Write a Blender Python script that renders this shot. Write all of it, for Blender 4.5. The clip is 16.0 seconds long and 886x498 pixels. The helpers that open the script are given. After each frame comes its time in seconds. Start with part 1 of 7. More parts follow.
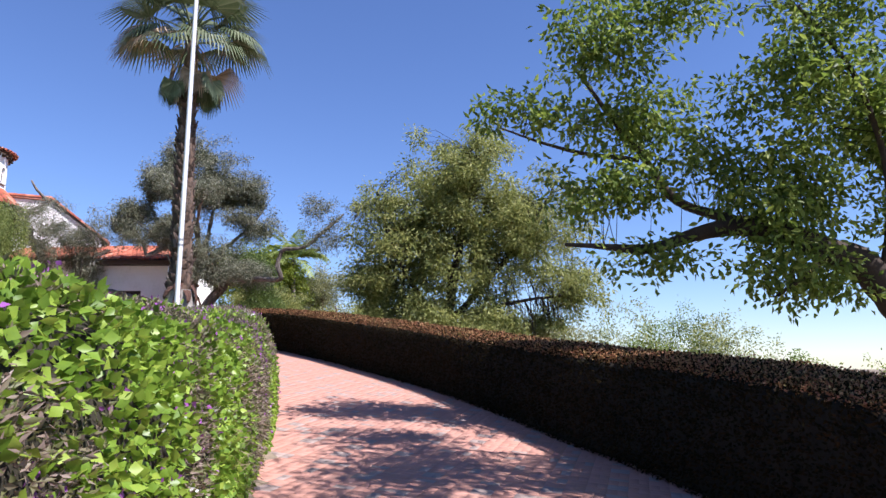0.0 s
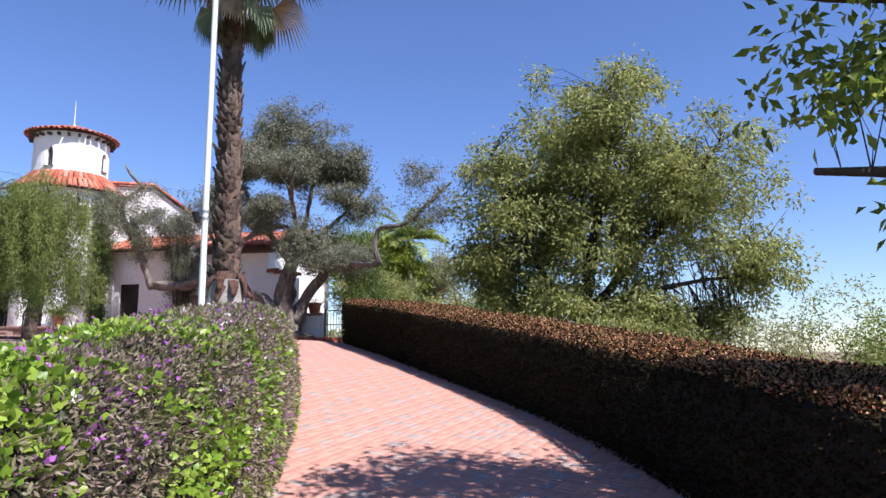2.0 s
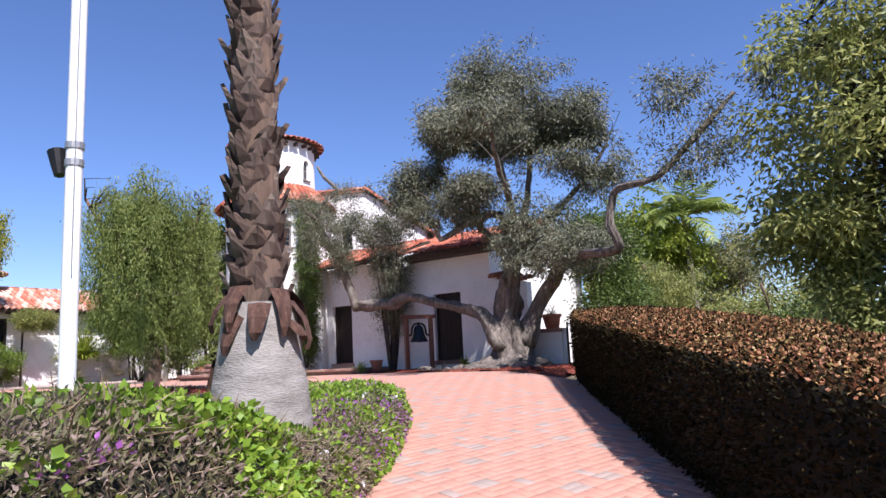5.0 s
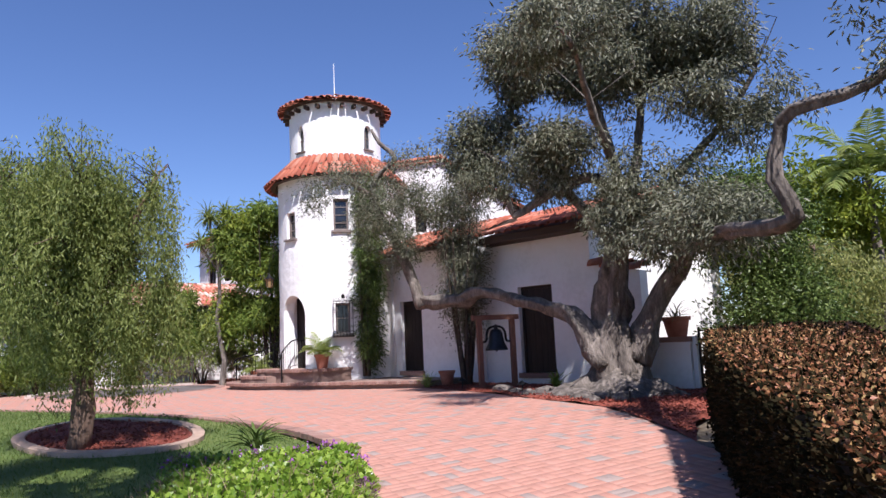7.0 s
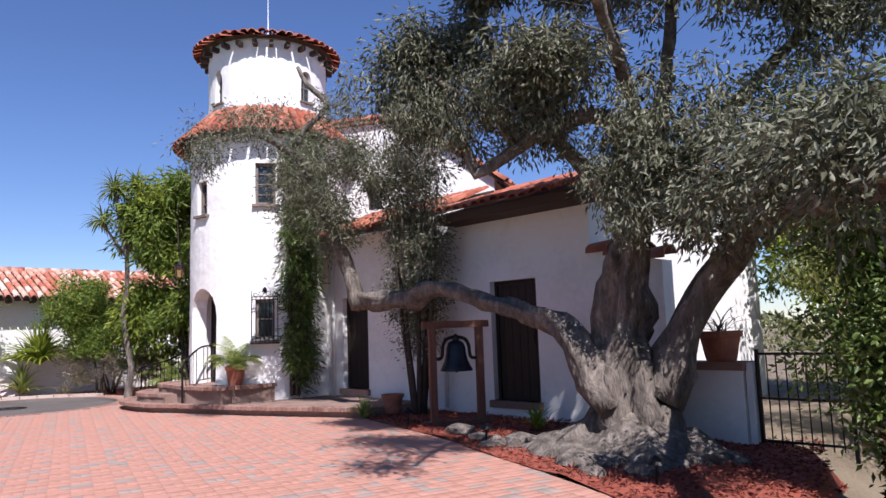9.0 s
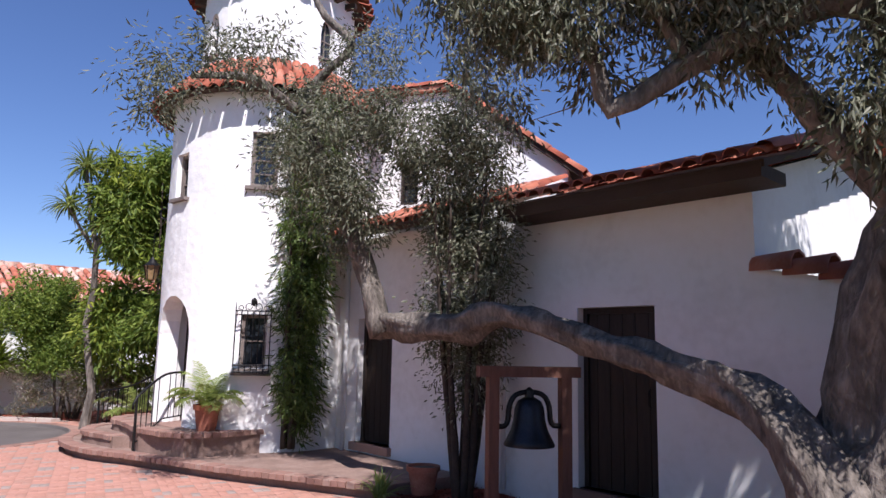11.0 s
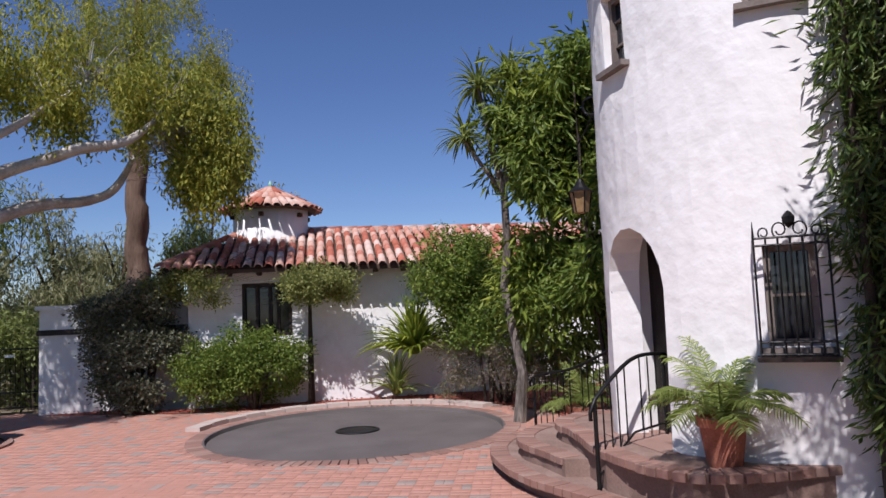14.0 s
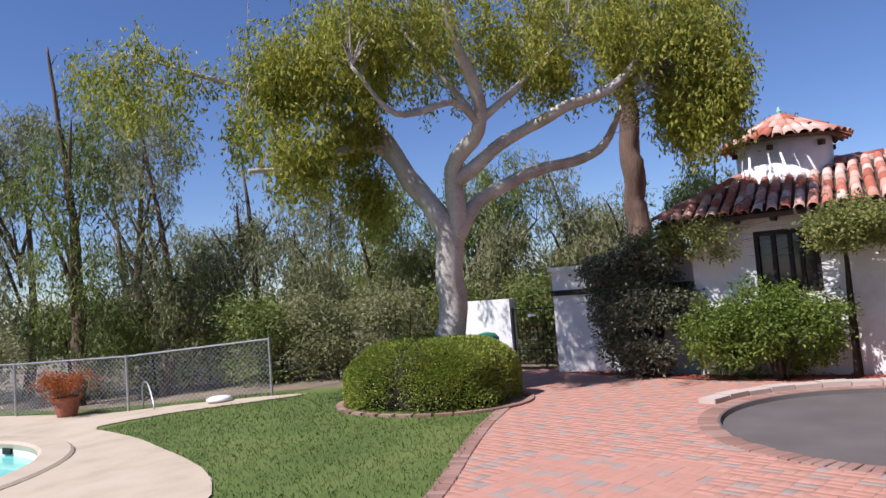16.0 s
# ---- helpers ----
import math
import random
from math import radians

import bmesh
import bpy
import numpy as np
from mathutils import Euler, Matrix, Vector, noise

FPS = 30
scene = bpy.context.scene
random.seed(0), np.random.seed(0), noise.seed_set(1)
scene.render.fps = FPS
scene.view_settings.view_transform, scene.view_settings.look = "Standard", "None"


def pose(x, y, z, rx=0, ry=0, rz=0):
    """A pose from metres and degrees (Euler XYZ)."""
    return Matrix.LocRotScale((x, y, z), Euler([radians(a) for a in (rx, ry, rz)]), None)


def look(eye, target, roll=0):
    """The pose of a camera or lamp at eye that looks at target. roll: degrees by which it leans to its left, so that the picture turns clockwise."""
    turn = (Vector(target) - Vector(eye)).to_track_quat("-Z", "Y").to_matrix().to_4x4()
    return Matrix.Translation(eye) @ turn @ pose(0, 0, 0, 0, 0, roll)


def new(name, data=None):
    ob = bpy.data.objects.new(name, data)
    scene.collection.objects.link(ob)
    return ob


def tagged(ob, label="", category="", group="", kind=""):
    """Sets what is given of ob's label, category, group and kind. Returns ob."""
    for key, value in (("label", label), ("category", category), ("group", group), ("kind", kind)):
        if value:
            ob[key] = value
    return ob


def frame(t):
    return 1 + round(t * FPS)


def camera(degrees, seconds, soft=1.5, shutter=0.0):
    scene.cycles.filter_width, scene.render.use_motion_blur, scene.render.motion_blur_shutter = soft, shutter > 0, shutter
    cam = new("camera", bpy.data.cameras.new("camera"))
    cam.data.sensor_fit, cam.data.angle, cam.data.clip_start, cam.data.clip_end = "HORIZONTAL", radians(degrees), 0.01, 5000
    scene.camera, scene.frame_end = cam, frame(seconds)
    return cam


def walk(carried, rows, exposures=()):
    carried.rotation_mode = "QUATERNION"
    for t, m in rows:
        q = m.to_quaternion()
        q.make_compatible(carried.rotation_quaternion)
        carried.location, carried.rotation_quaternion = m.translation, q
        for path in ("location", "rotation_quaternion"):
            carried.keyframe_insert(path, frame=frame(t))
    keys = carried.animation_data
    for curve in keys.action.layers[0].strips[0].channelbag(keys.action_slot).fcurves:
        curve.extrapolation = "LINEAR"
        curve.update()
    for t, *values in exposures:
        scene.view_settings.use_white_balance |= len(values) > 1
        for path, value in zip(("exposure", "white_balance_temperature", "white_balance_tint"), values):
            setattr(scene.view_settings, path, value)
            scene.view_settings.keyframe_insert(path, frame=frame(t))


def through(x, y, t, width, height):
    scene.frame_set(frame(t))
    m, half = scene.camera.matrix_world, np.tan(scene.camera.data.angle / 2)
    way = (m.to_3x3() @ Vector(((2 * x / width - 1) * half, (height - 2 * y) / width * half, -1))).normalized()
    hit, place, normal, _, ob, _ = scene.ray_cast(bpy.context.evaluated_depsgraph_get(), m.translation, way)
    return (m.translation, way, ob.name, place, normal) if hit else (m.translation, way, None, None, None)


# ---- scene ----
cam = camera(65.5, 16.0)
METRES, EYE, TILT, LEAN, TURN = 33.0, -0.77, 0.0, 0.0, 0.0
ROWS = [
    (0.0, 0.0, 0.0, 0.0, -0.01, 9.47, -0.05),
    (0.5, 0.003, 0.0343, 0.0044, 2.34, 9.63, -0.44),
    (1.0, 0.0047, 0.0677, 0.0082, 4.47, 9.63, -0.68),
    (1.5, 0.0052, 0.1053, 0.0116, 8.85, 8.97, -0.82),
    (2.0, 0.0047, 0.1443, 0.0151, 11.6, 8.12, 0.1),
    (2.5, 0.0017, 0.185, 0.0185, 17.05, 7.64, 0.7),
    (3.0, -0.0033, 0.2251, 0.0216, 23.3, 7.2, 1.14),
    (3.5, -0.0097, 0.2616, 0.025, 26.18, 7.06, 1.83),
    (4.0, -0.0171, 0.2956, 0.0284, 29.59, 8.03, 2.16),
    (4.5, -0.027, 0.3306, 0.0316, 32.73, 8.81, 2.55),
    (5.0, -0.0394, 0.3673, 0.0353, 35.53, 8.88, 2.83),
    (7.5, -0.1183, 0.5346, 0.0604, 46.76, 7.4, 2.4),
    (8.0, -0.1372, 0.5652, 0.0627, 46.78, 7.25, 2.33),
    (8.5, -0.1576, 0.5943, 0.0656, 45.7, 6.93, 2.39),
    (11.0, -0.2762, 0.694, 0.0778, 47.22, 8.44, -1.2),
    (11.5, -0.3011, 0.7061, 0.0794, 49.56, 11.05, -1.6),
    (12.0, -0.3268, 0.7166, 0.0809, 56.56, 11.31, -1.95),
    (12.5, -0.3519, 0.7241, 0.0811, 62.01, 10.11, -1.83),
    (13.0, -0.3776, 0.7306, 0.0815, 67.78, 7.87, -0.38),
    (13.5, -0.404, 0.7356, 0.0813, 72.73, 6.64, 1.32),
    (14.0, -0.4294, 0.7382, 0.0811, 79.98, 4.87, 2.39),
    (14.5, -0.45, 0.7387, 0.081, 89.96, 4.49, 3.01),
    (15.0, -0.4639, 0.738, 0.0811, 100.62, 4.41, 3.5),
    (15.5, -0.4735, 0.7363, 0.0811, 109.42, 4.41, 3.89),
    (16.0, -0.4794, 0.7346, 0.0809, 120.96, 3.72, 4.3),
]
walk(cam, [(t, pose(0, 0, EYE, TILT, LEAN, TURN) @ pose(METRES * x, METRES * y, METRES * z, 90 + pitch, roll, yaw)) for t, x, y, z, yaw, pitch, roll in ROWS],
     [(0.0, 0.95, 6000, 20), (5.0, 0.88, 6000, 20), (8.0, 0.55, 6000, 20), (11.0, 0.5, 6000, 20), (12.5, 0.42, 6000, 20), (13.3, 0.33, 6000, 20), (14.0, 0.03, 6000, 20), (14.5, 0.14, 6000, 20), (16.0, 0.38, 6000, 20)])

# ---- daylight: clear sky and a high sun from the south-east ----
SUN_AZ, SUN_EL = -27.0, 53.0
sun_dir = Vector((math.cos(radians(SUN_EL)) * math.cos(radians(SUN_AZ)), math.cos(radians(SUN_EL)) * math.sin(radians(SUN_AZ)), math.sin(radians(SUN_EL))))
world = bpy.data.worlds.new("clear_sky")
scene.world = world
world.use_nodes = True
wn = world.node_tree
sky = wn.nodes.new("ShaderNodeTexSky")
sky.sky_type = "NISHITA"
sky.sun_disc = False
sky.sun_elevation, sky.sun_rotation = radians(SUN_EL), radians(90 - SUN_AZ)
sky.air_density, sky.dust_density, sky.ozone_density = 1.0, 0.0, 6.0
deep = wn.nodes.new("ShaderNodeHueSaturation")
deep.inputs["Hue"].default_value, deep.inputs["Saturation"].default_value, deep.inputs["Value"].default_value = 0.507, 1.04, 1.18
wn.links.new(sky.outputs[0], deep.inputs["Color"])
wn.links.new(deep.outputs[0], wn.nodes["Background"].inputs[0])
wn.nodes["Background"].inputs[1].default_value = 0.072
sun = bpy.data.lights.new("sun", "SUN")
sun.energy, sun.angle, sun.color = 5.0, radians(0.5), (1.0, 0.95, 0.87)
new("sun", sun).matrix_world = look(sun_dir * 60, (0, 0, 0))

# ---- materials ----
def mat(name, cols, scale=4.0, rough=0.8, bump=0.3, bscale=60.0, vary="", spec=0.4, metal=0.0, leafy=0.0, depth=0.02, fine=0.35, stretch=None):
    """Procedural surface: colour ramp over two noises, optional random per piece, bump, optional light through leaves."""
    m = bpy.data.materials.new(name)
    m.use_nodes = True
    nt = m.node_tree
    N, Lk = nt.nodes.new, nt.links.new
    bsdf = nt.nodes["Principled BSDF"]
    tc = N("ShaderNodeTexCoord")
    src = tc.outputs["Object"]
    if stretch:
        mp = N("ShaderNodeMapping")
        mp.inputs["Scale"].default_value = stretch
        Lk(src, mp.inputs[0])
        src = mp.outputs[0]
    n1, n2 = N("ShaderNodeTexNoise"), N("ShaderNodeTexNoise")
    n1.inputs["Scale"].default_value, n1.inputs["Detail"].default_value = scale, 4
    n2.inputs["Scale"].default_value, n2.inputs["Detail"].default_value = bscale, 3
    Lk(src, n1.inputs["Vector"]), Lk(src, n2.inputs["Vector"])
    mix = N("ShaderNodeMix")
    mix.inputs[0].default_value = fine
    Lk(n1.outputs[0], mix.inputs[2]), Lk(n2.outputs[0], mix.inputs[3])
    fac = mix.outputs[0]
    con = N("ShaderNodeMapRange")
    con.inputs["From Min"].default_value, con.inputs["From Max"].default_value = 0.3, 0.7
    Lk(fac, con.inputs[0])
    fac = con.outputs[0]
    if vary:
        rnd = N("ShaderNodeObjectInfo").outputs["Random"] if vary == "object" else N("ShaderNodeNewGeometry").outputs["Random Per Island"]
        mr = N("ShaderNodeMix")
        mr.inputs[0].default_value = 0.7
        Lk(fac, mr.inputs[2]), Lk(rnd, mr.inputs[3])
        fac = mr.outputs[0]
    ramp = N("ShaderNodeValToRGB")
    els = ramp.color_ramp.elements
    while len(els) < len(cols):
        els.new(0.5)
    for i, c in enumerate(cols):
        els[i].position = i / max(1, len(cols) - 1)
        els[i].color = (*c, 1)
    Lk(fac, ramp.inputs[0])
    Lk(ramp.outputs[0], bsdf.inputs["Base Color"])
    bsdf.inputs["Roughness"].default_value = rough
    bsdf.inputs["Metallic"].default_value = metal
    bsdf.inputs["Specular IOR Level"].default_value = spec
    if bump:
        b = N("ShaderNodeBump")
        b.inputs["Strength"].default_value, b.inputs["Distance"].default_value = bump, depth
        Lk(mix.outputs[0], b.inputs["Height"])
        Lk(b.outputs[0], bsdf.inputs["Normal"])
    if leafy:
        tr = N("ShaderNodeBsdfTranslucent")
        Lk(ramp.outputs[0], tr.inputs[0])
        ms = N("ShaderNodeMixShader")
        ms.inputs[0].default_value = leafy
        Lk(bsdf.outputs[0], ms.inputs[1]), Lk(tr.outputs[0], ms.inputs[2])
        Lk(ms.outputs[0], nt.nodes["Material Output"].inputs[0])
    return m


PLASTER = mat("white_stucco", [(0.70, 0.685, 0.65), (0.80, 0.79, 0.765), (0.83, 0.825, 0.81)], 1.3, 0.9, 0.35, 9.0, depth=0.03)
PLASTER_ROUGH = mat("lumpy_stucco", [(0.72, 0.705, 0.675), (0.80, 0.79, 0.765), (0.83, 0.825, 0.81)], 1.6, 0.9, 0.4, 6.0, depth=0.07, fine=0.55)
TILE = mat("terracotta_tile", [(0.15, 0.045, 0.03), (0.33, 0.085, 0.045), (0.42, 0.14, 0.08), (0.50, 0.27, 0.19)], 6.0, 0.85, 0.4, 50.0, "object")
TILE_PALE = mat("sun_bleached_tile", [(0.28, 0.09, 0.05), (0.42, 0.13, 0.08), (0.55, 0.33, 0.25), (0.66, 0.57, 0.5)], 6.0, 0.85, 0.4, 50.0, "object")
RIDGE = mat("ridge_mortar", [(0.55, 0.36, 0.28), (0.70, 0.55, 0.46)], 5.0, 0.9, 0.5, 40.0)
BRICK = mat("red_paver", [(0.40, 0.235, 0.18), (0.44, 0.225, 0.165), (0.46, 0.235, 0.175), (0.47, 0.255, 0.195)], 3.0, 0.85, 0.3, 80.0, "island")
PAVER_GREY = mat("grey_paver", [(0.30, 0.235, 0.20), (0.36, 0.275, 0.235)], 3.0, 0.85, 0.3, 80.0, "island")
BRICK_OB = mat("step_brick", [(0.19, 0.115, 0.09), (0.28, 0.155, 0.12), (0.33, 0.225, 0.18)], 3.0, 0.88, 0.4, 70.0, "object")
JOINT = mat("sand_joint", [(0.36, 0.205, 0.155), (0.42, 0.235, 0.18)], 9.0, 0.95, 0.3, 90.0)
ASPHALT = mat("worn_asphalt", [(0.085, 0.072, 0.067), (0.118, 0.102, 0.095), (0.155, 0.138, 0.128)], 1.2, 0.85, 0.4, 160.0, fine=0.5)
CONCRETE = mat("cream_concrete", [(0.37, 0.30, 0.215), (0.46, 0.38, 0.28), (0.50, 0.425, 0.325)], 1.5, 0.9, 0.2, 70.0)
TERRACE = mat("worn_terrace_brick", [(0.17, 0.115, 0.09), (0.25, 0.165, 0.13), (0.32, 0.23, 0.19)], 4.0, 0.92, 0.5, 50.0)
RING_KERB = mat("tan_concrete_kerb", [(0.36, 0.25, 0.185), (0.46, 0.335, 0.255)], 3.0, 0.92, 0.4, 40.0)
KERB = mat("pale_kerb", [(0.42, 0.33, 0.28), (0.60, 0.53, 0.47)], 3.0, 0.9, 0.4, 40.0, "island")
SOIL = mat("dry_earth", [(0.10, 0.075, 0.05), (0.19, 0.15, 0.10), (0.25, 0.20, 0.14)], 1.5, 0.95, 0.6, 30.0)
MULCH = mat("red_bark_mulch", [(0.08, 0.026, 0.018), (0.20, 0.05, 0.032), (0.36, 0.095, 0.058)], 5.0, 0.95, 0.9, 70.0, "island", fine=0.6)
GRASS = mat("mown_grass", [(0.05, 0.085, 0.015), (0.095, 0.14, 0.027), (0.16, 0.18, 0.05)], 0.9, 0.8, 0.5, 90.0, fine=0.5)
BLADE = mat("grass_blade", [(0.05, 0.09, 0.015), (0.10, 0.155, 0.03), (0.19, 0.20, 0.06)], 0.8, 0.6, 0, 60.0, "island", leafy=0.35)
WOOD_DARK = mat("dark_stained_wood", [(0.014, 0.009, 0.007), (0.035, 0.022, 0.016)], 3.0, 0.6, 0.4, 40.0, stretch=(6, 6, 1))
WOOD_BEAM = mat("weathered_beam", [(0.04, 0.024, 0.016), (0.09, 0.055, 0.035)], 3.0, 0.75, 0.5, 40.0, "object")
WOOD_RED = mat("redwood_post", [(0.10, 0.045, 0.03), (0.19, 0.085, 0.055)], 3.0, 0.8, 0.5, 40.0, stretch=(8, 8, 1))
WOOD_GREY = mat("grey_window_wood", [(0.12, 0.095, 0.08), (0.23, 0.19, 0.165)], 4.0, 0.75, 0.4, 40.0)
IRON = mat("black_iron", [(0.012, 0.012, 0.013), (0.03, 0.028, 0.027)], 9.0, 0.45, 0.2, 60.0, metal=0.6)
BRONZE = mat("dark_bell_metal", [(0.014, 0.016, 0.02), (0.035, 0.036, 0.04)], 5.0, 0.4, 0.15, 50.0, metal=0.7)
STEEL = mat("galvanised_steel", [(0.35, 0.35, 0.34), (0.5, 0.5, 0.49)], 9.0, 0.45, 0.1, 60.0, metal=0.7)
WHITE_PAINT = mat("white_paint", [(0.72, 0.72, 0.71), (0.82, 0.82, 0.81)], 3.0, 0.45, 0.05, 60.0)
VERDIGRIS = mat("verdigris_copper", [(0.22, 0.42, 0.33), (0.38, 0.60, 0.48)], 9.0, 0.7, 0.2, 60.0)
CLAY = mat("terracotta_pot", [(0.22, 0.075, 0.045), (0.36, 0.13, 0.08), (0.44, 0.20, 0.13)], 5.0, 0.85, 0.3, 50.0)
PLASTIC = mat("green_plastic", [(0.01, 0.12, 0.075), (0.02, 0.17, 0.11)], 3.0, 0.45, 0.05, 60.0)
BARK_OLIVE = mat("olive_bark", [(0.045, 0.038, 0.031), (0.14, 0.118, 0.098), (0.29, 0.25, 0.21)], 8.0, 0.95, 1.0, 30.0, depth=0.07, stretch=(1, 1, 0.35))
PALM_FIBRE = mat("palm_fibre", [(0.03, 0.015, 0.01), (0.075, 0.036, 0.025), (0.15, 0.085, 0.06)], 8.0, 0.95, 0.9, 60.0, stretch=(3, 3, 1))
BARK_DARK = mat("dark_bark", [(0.03, 0.022, 0.017), (0.075, 0.056, 0.042)], 6.0, 0.95, 0.8, 40.0, depth=0.03)
BARK_PALE = mat("pale_smooth_bark", [(0.27, 0.235, 0.20), (0.44, 0.40, 0.35), (0.58, 0.54, 0.48)], 2.5, 0.9, 0.6, 26.0, depth=0.03)
BARK_BROWN = mat("fissured_bark", [(0.08, 0.05, 0.034), (0.18, 0.12, 0.085)], 5.0, 0.95, 1.0, 24.0, depth=0.05, stretch=(1, 1, 0.2))
PALM_BOOT = mat("palm_boot_fibre", [(0.035, 0.022, 0.016), (0.085, 0.056, 0.042), (0.19, 0.145, 0.115)], 6.0, 0.95, 0.7, 50.0, "object", stretch=(1, 1, 0.4))
PALM_BASE = mat("grey_palm_base", [(0.16, 0.145, 0.13), (0.27, 0.25, 0.225), (0.36, 0.335, 0.305)], 3.0, 0.95, 0.8, 30.0, depth=0.03, stretch=(1, 1, 3.0))


def leafmat(name, cols, through=0.35, rough=0.5, scale=0.7):
    return mat(name, [tuple(min(0.9, 1.3 * v) for v in c) for c in cols], scale, rough, 0, 30.0, "island", 0.35, leafy=through)


LEAF_OLIVE = leafmat("olive_leaf", [(0.042, 0.046, 0.024), (0.088, 0.095, 0.053), (0.155, 0.158, 0.104), (0.28, 0.28, 0.21)], 0.25)
LEAF_BROAD = leafmat("broad_leaf", [(0.045, 0.075, 0.014), (0.13, 0.19, 0.032), (0.30, 0.35, 0.07)], 0.5)
LEAF_PEPPER = leafmat("pepper_tree_leaf", [(0.06, 0.085, 0.02), (0.16, 0.195, 0.05), (0.29, 0.32, 0.10)], 0.45)
LEAF_TREE = leafmat("mid_green_leaf", [(0.085, 0.11, 0.032), (0.22, 0.24, 0.07), (0.40, 0.39, 0.14)], 0.5)
LEAF_YELLOW = leafmat("yellow_green_leaf", [(0.07, 0.11, 0.015), (0.19, 0.24, 0.03), (0.32, 0.34, 0.05)], 0.45)
LEAF_JAC = leafmat("feathery_leaf", [(0.10, 0.135, 0.02), (0.25, 0.27, 0.04), (0.44, 0.37, 0.06)], 0.5)
LEAF_DULL = leafmat("dusty_far_leaf", [(0.09, 0.10, 0.042), (0.22, 0.225, 0.105), (0.37, 0.365, 0.20)], 0.5)
# Shade on the hedge side is put into these near-black leaf colours.
LEAF_HEDGE_SHADE = mat("shaded_hedge_leaf", [(0.008, 0.008, 0.0035), (0.017, 0.016, 0.007), (0.03, 0.021, 0.009), (0.06, 0.038, 0.018)], 0.7, 0.85, 0, 30.0, "island", 0.06, leafy=0.03)
# Reddish tips, brightened in colour to stand for the sunlit hedge top.
LEAF_TIP_LIT = leafmat("sunlit_reddish_leaf_tip", [(0.15, 0.065, 0.03), (0.27, 0.105, 0.05), (0.32, 0.18, 0.075), (0.24, 0.22, 0.07)], 0.2)
LEAF_IVY = leafmat("ivy_leaf", [(0.06, 0.12, 0.012), (0.15, 0.24, 0.025), (0.30, 0.38, 0.06)], 0.35, 0.4)
LEAF_SAGE = leafmat("grey_green_sprig", [(0.06, 0.07, 0.025), (0.13, 0.135, 0.055), (0.20, 0.15, 0.12), (0.26, 0.20, 0.17)], 0.3)
LEAF_BOX = leafmat("clipped_box_leaf", [(0.07, 0.10, 0.016), (0.20, 0.245, 0.036), (0.38, 0.40, 0.075)], 0.3)
LEAF_SHRUB = leafmat("glossy_shrub_leaf", [(0.025, 0.045, 0.01), (0.075, 0.115, 0.025), (0.17, 0.215, 0.06)], 0.3, 0.35)
LEAF_RED = leafmat("red_leaf", [(0.20, 0.06, 0.02), (0.38, 0.12, 0.03)], 0.3)
LEAF_PALM = leafmat("palm_frond_leaf", [(0.045, 0.065, 0.03), (0.09, 0.115, 0.055), (0.17, 0.185, 0.11)], 0.2)
LEAF_DEAD = leafmat("dry_frond", [(0.12, 0.085, 0.05), (0.24, 0.175, 0.11), (0.36, 0.29, 0.20)], 0.2, 0.8)
LEAF_FERN = leafmat("light_fern_leaf", [(0.10, 0.15, 0.03), (0.22, 0.27, 0.07), (0.34, 0.37, 0.13)], 0.4)
FLOWER_PURPLE = leafmat("purple_petal", [(0.20, 0.05, 0.22), (0.36, 0.13, 0.40)], 0.3)
FLOWER_WHITE = leafmat("white_petal", [(0.6, 0.58, 0.52), (0.75, 0.74, 0.7)], 0.3)
FLOWER_RED = leafmat("red_petal", [(0.45, 0.01, 0.03), (0.6, 0.03, 0.06)], 0.3)
# Solid fill under the leaves; shade within dense foliage is its near-black colour.
CORE_SHADE = mat("inner_shade", [(0.012, 0.011, 0.006), (0.03, 0.026, 0.014)], 6.0, 0.95, 0.6, 40.0)


def glassmat():
    m = bpy.data.materials.new("window_glass")
    m.use_nodes = True
    b = m.node_tree.nodes["Principled BSDF"]
    b.inputs["Base Color"].default_value = (0.02, 0.024, 0.03, 1)
    b.inputs["Roughness"].default_value = 0.06
    b.inputs["Specular IOR Level"].default_value = 0.6
    return m


GLASS = glassmat()


def watermat():
    m = mat("pool_water", [(0.16, 0.60, 0.52), (0.25, 0.70, 0.62)], 1.0, 0.06, 0.1, 6.0)
    return m


WATER = watermat()

# ---- building tools ----
from mathutils import geometry

rng = np.random.default_rng(7)


def mesh_from(name, verts, faces, material=None, smooth=False):
    me = bpy.data.meshes.new(name)
    verts = np.asarray(verts, dtype=np.float32)
    if isinstance(faces, np.ndarray):
        m, k = faces.shape
        me.vertices.add(len(verts))
        me.vertices.foreach_set("co", verts.ravel())
        me.loops.add(m * k)
        me.loops.foreach_set("vertex_index", faces.astype(np.int32).ravel())
        me.polygons.add(m)
        me.polygons.foreach_set("loop_start", np.arange(0, m * k, k, dtype=np.int32))
        me.update(calc_edges=True)
    else:
        me.from_pydata(verts.tolist(), [], faces)
        me.update()
    if material:
        me.materials.append(material)
    if smooth:
        me.polygons.foreach_set("use_smooth", [True] * len(me.polygons))
    return me


